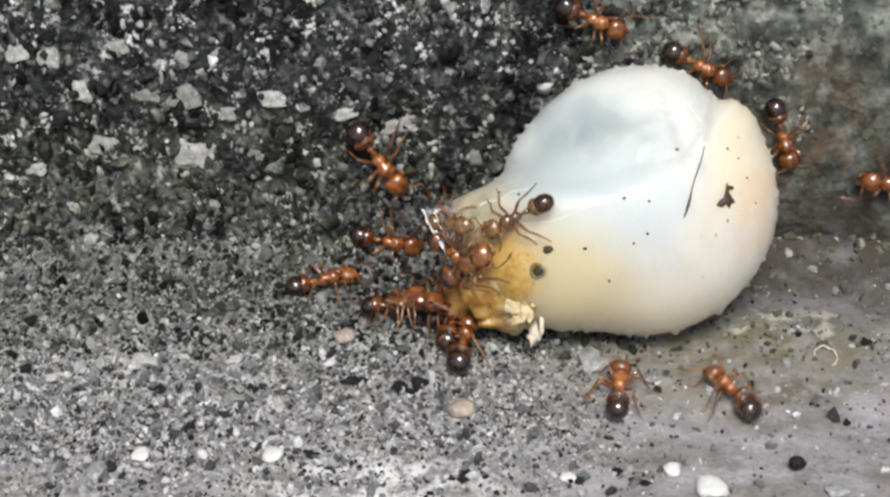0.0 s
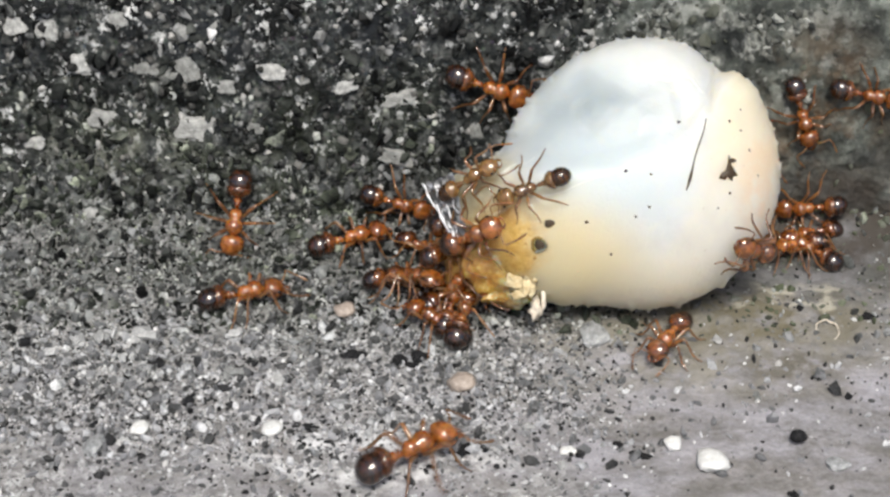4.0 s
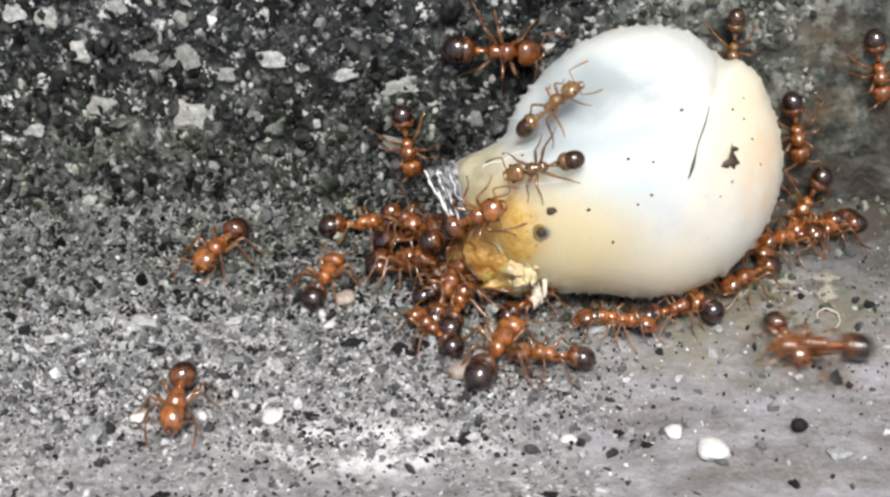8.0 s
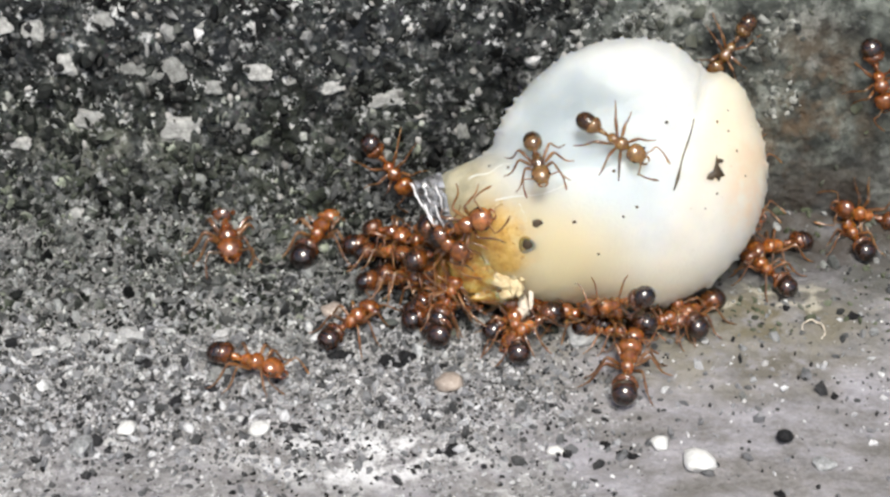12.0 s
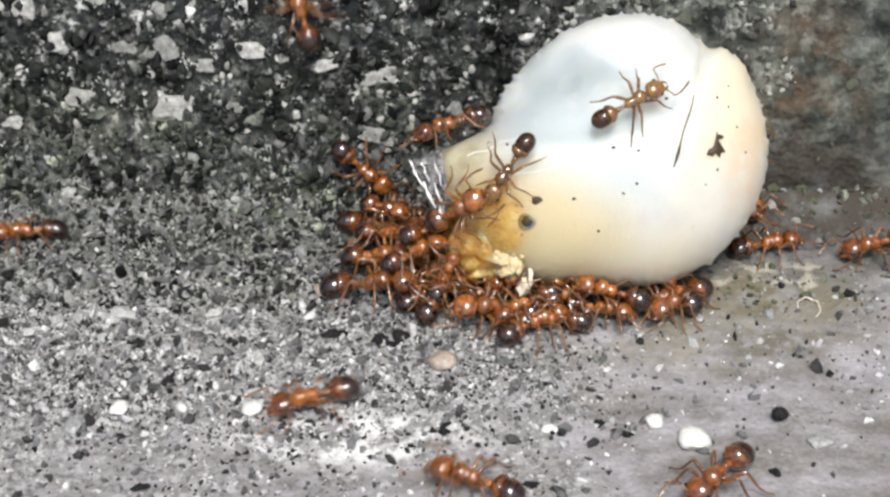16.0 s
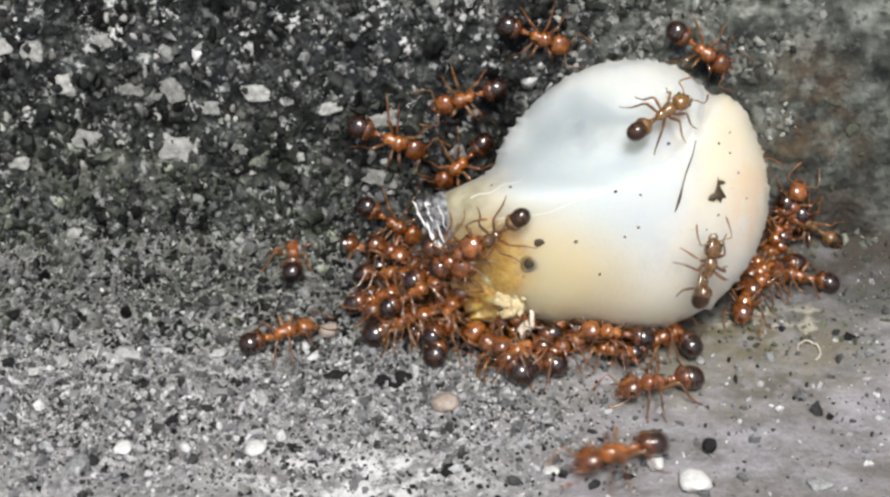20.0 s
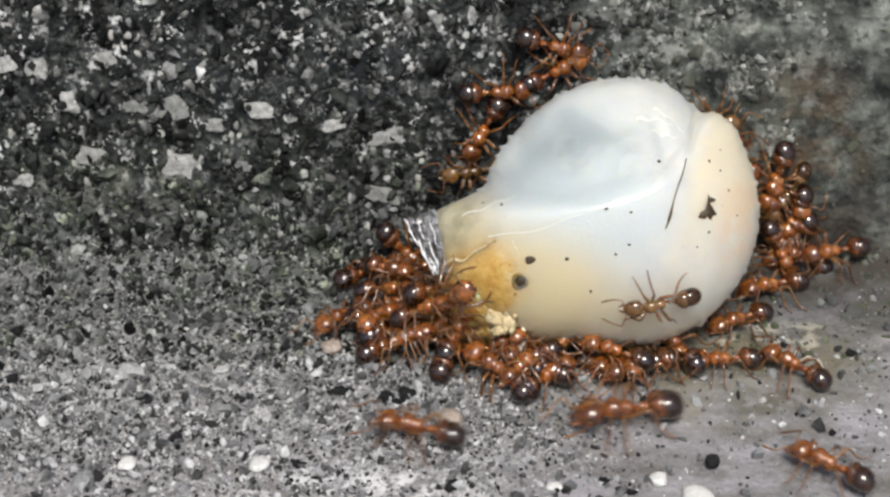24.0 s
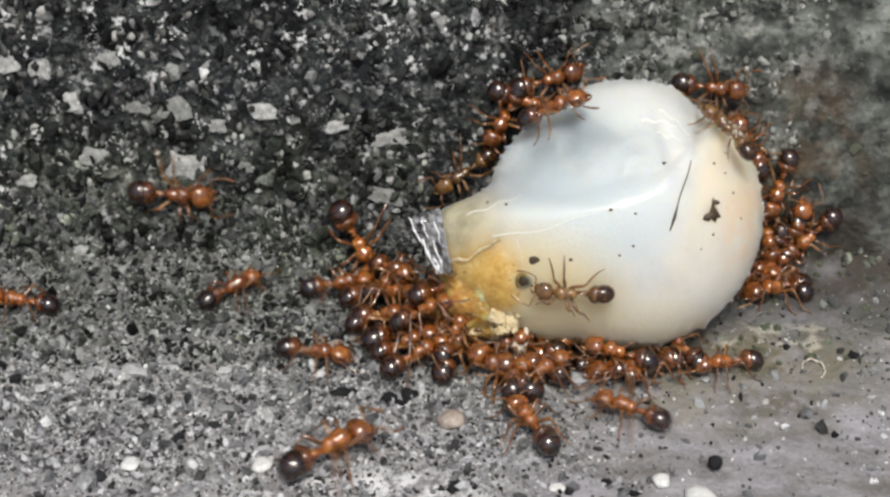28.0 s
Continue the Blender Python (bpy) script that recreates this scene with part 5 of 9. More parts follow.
def build_grit():
    shapes = [pebble_mesh("grain", 500 + k, GROUND_PIECE, 0.65, 1, 0.3, 1.2) for k in range(8)]
    chips = [pebble_mesh("grain", 600 + k, WALL_PIECE, 0.6, 1, 0.35, 1.4) for k in range(8)]
    rng = np.random.default_rng(5)
    for owner, meshes, place, low, high in ((ground, shapes, place_ground, 0.11, 0.26), (wall, chips, place_wall, 0.15, 0.36)):
        for k in range(300):
            grain = new("grain", meshes[k % len(meshes)])
            grain.parent = owner
            r = low + (high - low) * rng.random() ** 2
            q = Euler((rng.uniform(0, 6.3), rng.uniform(0, 6.3), rng.uniform(0, 6.3))).to_quaternion()
            grain.matrix_basis = Matrix.LocRotScale(Vector(place(rng)) * MM, q, Vector((r, r * rng.uniform(0.6, 1), r * rng.uniform(0.6, 1))) * MM)
    scatter("grit", 17000, place_ground, lambda g: float(np.clip(0.082 * math.exp(g.normal(0, 0.6)), 0.03, 0.34)), GROUND_GRAIN, ground, 8)
    scatter("grit", 5500, place_wall, lambda g: float(np.clip(0.115 * math.exp(g.normal(0, 0.6)), 0.04, 0.42)), WALL_GRAIN, wall, 9, tuple(OUT_WALL))
    scatter("crust", 620, place_crust, lambda g: float(np.clip(0.15 * math.exp(g.normal(0, 0.35)), 0.07, 0.3)), WALL_CRUST, wall, 14, tuple(OUT_WALL))
    scatter("grit", 11500, place_ground, lambda g: float(np.clip(0.074 * math.exp(g.normal(0, 0.35)), 0.03, 0.15)), GROUND_CHIP, ground, 11)
    scatter("grit", 3000, place_foot, lambda g: float(np.clip(0.09 * math.exp(g.normal(0, 0.55)), 0.03, 0.32)), GROUND_GRAIN, wall, 12, tuple(OUT_WALL))
    scatter("grit", 3200, place_crease, lambda g: float(np.clip(0.13 * math.exp(g.normal(0, 0.45)), 0.05, 0.32)), WALL_GRAIN, ground, 10)


build_grit()


def motions():
    walk(egg, EGG_ROWS)
    seed_rest = [Matrix.LocRotScale(Vector((x, y, 0.18)) * MM, Euler((0, 0, a)).to_quaternion(), None) for x, y, a in ((12.95, -13.1, 0), (12.0, -12.9, 0.6), (10.44, -12.45, 1.2))]
    walk(dark_seed, [(0, seed_rest[0]), (19.3, seed_rest[0]), (19.6, seed_rest[1]), (19.95, seed_rest[2]), (28, seed_rest[2])])
    crawl(0, [
        (0, 2.81, -5.77, 6.17, -57, 34, 174),
        (0.5, 3.06, -5.85, 6.23, -57, 33, 176),
        (1, 3.08, -5.83, 6.28, -58, 27, 172),
        (1.5, 3.09, -5.89, 6.18, -57, 33, 176),
        (2, 3.20, -5.84, 6.31, -59, 24, 170),
        (2.5, 3.18, -5.81, 6.33, -59, 24, 170),
        (3, 3.28, -5.77, 6.45, -56, 29, 174),
        (3.5, 3.26, -5.82, 6.37, -56, 32, 177),
        (5.5, 3.51, -5.86, 6.49, -55, 29, 177),
        (6, 3.67, -5.93, 6.46, -55, 32, -180),
        (6.5, 3.75, -5.87, 6.58, -54, 31, 180),
        (7, 3.71, -5.74, 6.76, -54, 21, 173),
        (7.5, 3.70, -5.90, 6.51, -54, 32, -180),
        (8, 3.71, -5.80, 6.67, -56, 20, 172),
        (8.5, 3.71, -5.80, 6.68, -55, 25, 175),
        (9, 3.49, -5.68, 6.72, -55, 18, 169),
        (9.5, 3.73, -5.63, 6.88, -52, 11, 165),
        (10, 3.69, -5.59, 6.98, -32, 16, 172),
        (10.5, 3.79, -5.63, 7.01, -26, 24, -171),
        (11, 3.86, -5.70, 6.92, -16, 50, -132),
        (11.5, 4.42, -5.86, 7.15, 20, 8, -57),
        (12, 4.07, -5.83, 7.17, 12, 6, -84),
        (12.5, 3.93, -6.15, 6.24, 13, 61, -94),
        (14.5, 3.95, -6.20, 6.15, 29, 58, -75),
        (15, 3.86, -6.20, 6.10, 33, 57, -71),
        (15.5, 4.16, -6.05, 6.22, 27, 59, -79),
        (16, 3.26, -5.88, 6.11, -37, 56, -157),
        (16.5, 3.27, -6.13, 5.61, -6, 66, -121),
        (17, 3.26, -6.25, 5.35, -7, 68, -122),
        (17.5, 3.30, -6.39, 5.08, 7, 70, -106),
        (18, 3.28, -6.39, 5.06, -9, 70, -124),
        (18.5, 3.63, -6.46, 5.22, 35, 65, -74),
        (19, 3.50, -5.99, 6.08, -45, 51, -165),
        (19.5, 2.86, -5.92, 5.67, -58, 42, 175),
        (20, 2.75, -6.05, 5.27, -60, 45, 173),
        (20.5, 2.71, -6.06, 5.26, -61, 45, 173),
        (21, 2.70, -5.98, 5.35, -60, 46, 174),
        (21.5, 2.72, -5.97, 5.35, -59, 47, 175),
        (23.5, 2.80, 1.70, 4.48, -73, 24, -173),
        (24, 1.78, 1.69, 4.45, -75, 9, -178),
        (24.5, 0.76, 1.85, 5.03, -75, -1, 180),
        (25, 1.46, 1.67, 4.38, -69, 43, -165),
        (26, 1.41, 1.62, 4.18, -71, 38, -168),
        (27, 1.28, 1.63, 4.22, -71, 38, -168),
        (28, 1.23, 1.68, 4.42, -72, 34, -170),
    ])
    crawl(1, [
        (0, 0.59, -4.75, 5.29, 78, -23, -53),
        (0.5, -0.24, 0.93, 1.61, 75, 10, -3),
        (1, -0.89, 0.74, 0.90, 53, 65, -35),
        (1.5, -0.76, -0.30, -0.00, -0, -0, -71),
        (2, -0.08, 0.71, 0.77, 75, 9, -3),
        (2.5, 1.05, -5.06, 5.36, 71, -33, -36),
        (3, 1.33, -4.81, 6.15, 40, -39, -16),
        (3.5, 1.26, -4.84, 6.05, 48, -40, -19),
        (5.5, 1.90, -5.09, 6.47, 27, -32, -4),
        (6, 2.23, -5.25, 6.67, 10, -25, 4),
        (6.5, 2.24, -3.93, 6.66, -20, -10, 13),
        (7, 3.05, -4.87, 7.01, -16, -21, 23),
        (7.5, 3.83, -4.15, 7.53, 46, -37, -29),
        (8, 4.33, -4.01, 8.07, 14, -39, 10),
        (8.5, 5.09, -2.70, 9.20, -19, -27, 40),
        (9, 6.26, -2.37, 9.79, 6, -18, -27),
        (9.5, 6.95, -3.95, 9.24, 27, 10, -39),
        (10, 6.74, -4.33, 8.94, 29, 18, -49),
        (10.5, 6.52, -4.92, 8.43, 42, 5, -24),
        (11, 6.35, -4.72, 8.56, 40, 5, -29),
        (11.5, 6.84, -5.16, 8.29, 33, 30, -50),
        (12, 6.95, -5.39, 8.07, 43, 20, -31),
        (12.5, 6.89, -5.87, 7.50, 37, 41, -50),
        (14.5, 6.81, -6.71, 6.13, 67, -13, 4),
        (15, 6.39, -5.31, 8.03, 20, -42, 45),
        (15.5, 7.62, -5.11, 8.41, 36, -25, 21),
        (16, 7.79, -5.06, 8.49, 37, -20, 21),
        (16.5, 8.30, -4.74, 8.77, 35, -15, 23),
        (17, 8.56, -4.58, 8.87, 33, -16, 30),
        (17.5, 8.47, -4.73, 8.77, 34, -18, 32),
        (18, 8.70, -4.33, 9.06, 31, -14, 33),
        (18.5, 8.64, -4.26, 9.12, 29, -15, 35),
        (19, 8.88, -4.18, 9.15, 31, -10, 34),
        (19.5, 8.67, -4.18, 9.16, 29, -13, 33),
        (20, 8.86, -4.06, 9.21, 28, -12, 37),
        (20.5, 9.02, -3.77, 9.38, 29, -2, 31),
        (21, 9.47, -3.52, 9.42, 34, 7, 38),
        (21.5, 9.09, -3.65, 9.49, 27, -8, 43),
        (22, 9.70, -2.81, 9.78, 33, 8, 62),
        (22.5, 11.64, 2.74, 8.37, 66, -50, 19),
        (22.9, 12.30, 3.12, 9.79, 62, -57, 24),
        (23.4, 12.77, 2.70, 8.22, 53, 64, -34),
        (23.8, 11.80, 2.31, 6.75, 74, 21, -6),
        (28, 11.10, 2.32, 6.78, 74, 18, -5),
    ])
    crawl(2, [
        (0, 8.73, 4.50, 14.93, 58, 61, -29),
        (4.5, 8.72, 4.20, 13.82, 58, 61, -29),
        (5.3, 8.72, 4.20, 13.80, 58, 61, -28),
        (6, 8.57, 2.95, 9.13, 73, 25, -7),
        (6.5, 9.12, 2.98, 9.26, 72, 33, -10),
        (7, 11.76, 2.64, 7.98, 69, 44, -15),
        (7.5, 11.91, 2.68, 8.13, 43, 69, -46),
        (8, 11.96, 2.48, 7.38, -10, 75, -100),
        (8.5, 12.00, 2.43, 7.21, -13, 75, -103),
        (9, 12.09, 2.38, 7.03, -11, 75, -102),
        (9.5, 11.85, 2.44, 7.24, -46, 68, -138),
        (10, 11.28, -1.07, 8.76, -19, -19, -84),
        (10.5, 11.24, -1.21, 8.81, -17, -18, -89),
        (11, 11.12, -1.66, 8.94, -13, -14, -103),
        (11.5, 11.16, -1.54, 8.89, -13, -16, -105),
        (12, 12.36, 2.62, 7.91, -64, 53, -159),
        (13, 11.25, 1.85, 5.04, 74, 18, -5),
        (28, 11.10, 2.32, 6.78, 74, 18, -5),
    ])
    crawl(3, [
        (0, 24.93, -3.13, -0.00, 0, -0, 180),
        (15.5, 24.63, -6.04, -0.00, 0, -0, 180),
        (16.5, 23.53, -6.45, -0.00, 0, -0, -157),
        (17.5, 12.12, -9.12, -0.00, 0, -0, 148),
        (18, 12.20, -9.42, -0.00, 0, -0, 131),
        (18.5, 11.87, -7.74, -0.00, 0, -0, 100),
        (19, 12.14, -6.73, -0.00, 0, -0, 81),
        (19.5, 11.75, -5.15, -0.00, 0, -0, 100),
        (20, 10.50, -6.81, 4.44, 68, -81, 46),
        (20.5, 10.67, -6.59, 4.99, 75, -54, 39),
        (21, 10.56, -6.42, 5.76, 45, -64, 66),
        (21.5, 9.22, -6.47, 6.45, -57, -39, 169),
        (23.5, 9.93, -6.87, 5.02, -79, -9, -164),
        (24, 8.59, -7.23, 3.96, -91, 6, -171),
        (24.5, 7.61, -7.27, 4.14, -88, -14, 180),
        (25, 6.81, -7.24, 4.14, -88, -9, 176),
        (25.5, 6.86, -7.25, 4.06, -89, -11, 176),
        (26, 6.99, -7.24, 4.24, -87, -12, 176),
        (26.5, 6.70, -7.22, 4.22, -88, -16, 175),
        (27, 5.94, -7.18, 4.47, -87, -21, 179),
        (27.5, 5.72, -7.19, 4.37, -87, -4, 179),
        (28, 5.19, -7.11, 4.42, -84, -0, 173),
    ])
    crawl(4, [
        (0, 24.49, 1.58, 4.03, -75, -0, 180),
        (17, 25.39, 0.99, 1.83, -75, -0, 180),
        (19.3, 25.17, 1.42, 3.44, -75, 0, -180),
        (20, 16.48, 0.87, 1.38, -72, -32, 170),
        (23.5, 15.11, 1.56, 3.96, -53, 64, -146),
        (24.5, 15.23, 1.22, 2.69, -69, 43, -166),
        (25.5, 15.04, 1.30, 2.98, -66, 51, -161),
        (26, 14.25, 1.06, 2.08, -71, 36, -169),
        (26.5, 11.81, -5.00, 6.54, -67, -20, -133),
        (27, 11.63, -4.56, 7.27, -52, -33, -145),
        (27.5, 11.28, -4.11, 8.01, -39, -38, -160),
        (28, 11.06, -3.30, 8.90, 17, -18, 128),
    ])
    crawl(5, [
        (0, -23.58, -0.77, -0.00, 0, -0, 13),
        (14, -22.14, -2.99, -0.00, 0, -0, 13),
        (15, -16.36, -3.21, -0.00, 0, -0, 50),
        (15.5, -18.16, 0.65, 0.58, 75, 4, -1),
        (16, -16.79, -1.63, -0.00, 0, -0, -171),
        (16.5, -6.88, -2.71, -0.00, -0, -0, -46),
        (17, -4.56, 1.00, 1.85, 70, -40, 13),
        (17.5, 1.30, 2.57, 7.72, 72, -34, 10),
        (18, 3.59, 2.89, 8.91, 75, -14, 4),
        (18.5, 3.57, 2.53, 7.57, 67, -47, 17),
        (19, 4.82, 2.98, 9.24, 75, 11, -3),
        (19.5, 4.34, 2.93, 9.08, 74, 19, -5),
        (20, 4.53, 3.00, 9.33, 74, 19, -5),
        (20.5, 4.40, 2.95, 9.13, 74, 19, -5),
        (21, 4.68, 2.79, 8.54, 75, 7, -2),
        (21.5, 4.87, 2.70, 8.21, 75, -10, 3),
        (23.5, 4.79, 2.63, 7.96, 73, -30, 9),
        (24, 5.26, 2.83, 8.68, 73, -27, 8),
        (24.5, 4.97, 2.68, 8.14, 74, -23, 7),
        (25, 4.92, 2.68, 8.13, 73, -26, 8),
        (25.5, 5.01, 2.66, 8.06, 74, -22, 6),
        (26, 5.14, -2.73, 9.33, 15, -24, -24),
        (26.5, 5.13, -2.69, 9.34, 12, -26, -20),
        (27, 4.82, -1.34, 9.20, -15, -29, 17),
        (27.5, 4.94, -2.61, 9.31, 1, -32, -6),
        (28, 4.99, -2.58, 9.33, 8, -31, -20),
    ])
    crawl(6, [
        (0, -3.90, 4.94, 16.55, -41, -70, 132),
        (22.6, -3.39, 5.04, 16.95, -41, -70, 133),
        (23.5, -0.67, 2.89, 8.90, 74, -18, 5),
        (24, 5.20, 3.08, 9.64, 74, 15, -4),
        (24.5, 5.06, 3.04, 9.49, 74, 21, -6),
        (25, 5.01, 2.96, 9.17, 75, 7, -2),
        (25.5, 5.49, 2.96, 9.18, 75, 8, -2),
        (26, 4.86, 2.58, 7.76, 75, 4, -1),
        (26.5, 5.36, 2.61, 7.86, 74, 16, -4),
        (27, 5.17, 2.66, 8.08, 75, 5, -1),
        (27.5, 4.71, 2.68, 8.14, 75, -4, 1),
        (28, 4.84, 2.75, 8.40, 74, -17, 5),
    ])
    crawl(7, [
        (0, 8.13, 4.70, 15.69, -75, -0, 180),
        (25, 8.59, 4.89, 16.38, -75, 0, -180),
        (26, 7.40, 3.03, 9.46, -75, -14, 176),
        (26.5, 5.20, 3.01, 9.37, 71, 36, -11),
        (27.1, 6.26, 4.76, 15.90, 71, -36, 11),
        (28, 6.25, 4.77, 15.94, 71, -36, 11),
    ])
    crawl(8, [
        (0, -3.47, 4.68, 15.59, 75, -9, 2),
        (14, -2.78, 4.33, 14.29, 75, -9, 2),
        (15, 0.95, -4.62, 6.03, -18, 51, -175),
        (16, 1.06, -3.18, 5.95, 29, 13, -163),
        (16.5, 1.18, -2.99, 5.92, 31, 8, -169),
        (17, 1.17, 1.45, 3.56, -67, 48, -162),
        (17.5, 1.14, 1.51, 3.79, -70, 39, -167),
        (18, 1.34, 1.53, 3.83, -69, 44, -165),
        (18.5, 1.33, 1.60, 4.09, -69, 44, -165),
        (19, 1.32, 1.59, 4.09, -69, 42, -166),
        (19.5, 1.18, 1.56, 3.95, -66, 50, -162),
        (20, 1.37, 1.58, 4.03, -70, 41, -166),
        (20.5, 1.26, 1.57, 3.98, -70, 40, -167),
        (21, 1.06, 1.72, 4.57, -73, 29, -172),
        (21.5, 0.96, 1.69, 4.45, -73, 30, -171),
        (23.5, 1.88, 1.86, 5.08, -26, 73, -117),
        (24, 2.16, 2.13, 6.09, -62, 57, -156),
        (24.5, 1.87, 1.96, 5.43, -44, 69, -136),
        (25, 2.31, 2.32, 6.80, -47, 68, -140),
        (26, 2.39, 2.20, 6.34, -53, 65, -145),
        (27, 2.41, 2.29, 6.69, -58, 61, -151),
        (28, 3.92, 2.50, 7.46, 74, 18, -5),
    ])
    crawl(9, [
        (0, -4.97, -1.85, -0.00, 0, -0, 16),
        (0.5, -5.57, -1.65, -0.00, 0, -0, 34),
        (1, -5.86, -1.52, -0.00, 0, -0, 39),
        (1.5, -5.89, -1.40, -0.00, 0, -0, 46),
        (2, -4.94, -2.01, -0.00, 0, -0, 21),
        (2.5, -5.45, -0.89, -0.00, 0, -0, 51),
        (3, -4.13, 1.03, 1.98, 70, -40, 13),
        (3.5, -1.85, 0.85, 1.30, 74, 21, -6),
        (5.5, -1.98, 1.05, 2.06, 75, 10, -3),
        (6, -1.84, 1.18, 2.54, 75, 0, -0),
        (6.5, -1.81, 1.24, 2.75, 75, 6, -1),
        (7, -2.65, 1.33, 3.08, 75, 6, -2),
        (7.5, -1.52, 1.29, 2.93, 73, 25, -7),
        (8, -1.57, 1.41, 3.40, 32, 72, -57),
        (8.5, -1.67, 1.41, 3.40, 45, 68, -43),
        (9, -1.55, 1.40, 3.37, 57, 61, -29),
        (9.5, -1.56, 1.44, 3.50, 58, 61, -29),
        (10, -1.50, 1.38, 3.29, 55, 63, -32),
        (10.5, -1.60, 1.38, 3.28, 55, 63, -32),
        (11, -1.48, 1.35, 3.19, 59, 60, -28),
        (11.5, -1.75, 1.27, 2.86, 64, 54, -22),
        (12, -1.76, 1.30, 2.97, 66, 50, -18),
        (12.5, -1.82, 1.32, 3.05, 68, 47, -17),
        (14.5, -1.36, 0.88, 1.41, 73, 29, -9),
        (15, -1.64, 0.88, 1.44, 70, 40, -13),
        (15.5, -2.32, 1.06, 2.09, 72, 32, -9),
        (16, -2.52, 1.02, 1.95, 70, 39, -13),
        (16.5, -1.37, 0.89, 1.46, 71, 38, -12),
        (17, -1.32, 0.91, 1.53, 69, 45, -16),
        (17.5, -1.45, 0.86, 1.34, 70, 41, -13),
        (18, -1.54, 0.90, 1.50, 71, 39, -13),
        (18.5, -1.55, 0.91, 1.52, 72, 32, -10),
        (19, -1.58, 0.91, 1.53, 71, 38, -12),
        (19.5, -1.57, 0.94, 1.65, 72, 32, -10),
        (20, -1.49, 0.90, 1.49, 72, 31, -9),
        (20.5, -1.52, 0.83, 1.25, 73, 30, -9),
        (21, -1.76, 1.08, 2.15, 73, 30, -9),
        (21.5, -1.20, 0.81, 1.17, 72, 31, -9),
        (23.5, -1.14, 0.76, 0.98, 71, 38, -12),
        (24, -0.97, 0.75, 0.92, 70, 42, -14),
        (24.5, -1.87, 0.94, 1.65, 63, 55, -22),
        (25, -2.75, 1.08, 2.17, -53, -65, 145),
        (25.5, -4.60, 1.34, 3.13, -73, -30, 171),
        (26, -10.20, 0.66, 0.58, -75, 7, -178),
        (26.5, -16.48, -1.59, -0.00, 0, -0, -177),
        (27.2, -24.45, -1.09, -0.00, 0, -0, -180),
        (28, -24.49, -1.04, -0.00, 0, -0, -180),
    ])
    crawl(10, [
        (0, -2.68, 1.67, 4.37, 66, 51, -19),
        (0.5, -3.72, 1.86, 5.06, 46, 68, -42),
        (1, -4.69, 1.64, 4.24, 72, 31, -9),
        (1.5, 0.24, 2.15, 6.16, 75, -5, 1),
        (2, 0.73, 2.39, 7.05, 75, 0, -0),
        (2.5, 1.00, 2.65, 8.01, 74, 15, -4),
        (3, -0.11, 2.85, 8.79, 75, -5, 1),
        (3.5, 2.02, 2.23, 6.47, 75, -3, 1),
        (5.5, 1.92, 2.18, 6.28, 59, 60, -28),
        (6, 2.60, 2.53, 7.56, 74, 17, -5),
        (6.5, 0.96, 2.82, 8.64, -74, 24, -173),
        (7, -7.94, 1.76, 4.70, -75, 11, -177),
        (7.5, -12.00, -6.81, -0.00, -0, -0, -48),
        (8, -9.86, -12.13, -0.00, 0, -0, -91),
        (8.5, -13.14, -15.77, -0.00, -0, -0, -55),
        (9, -13.35, -22.75, -0.00, 0, -0, -111),
        (28, -13.37, -21.20, -0.00, 0, -0, -111),
    ])
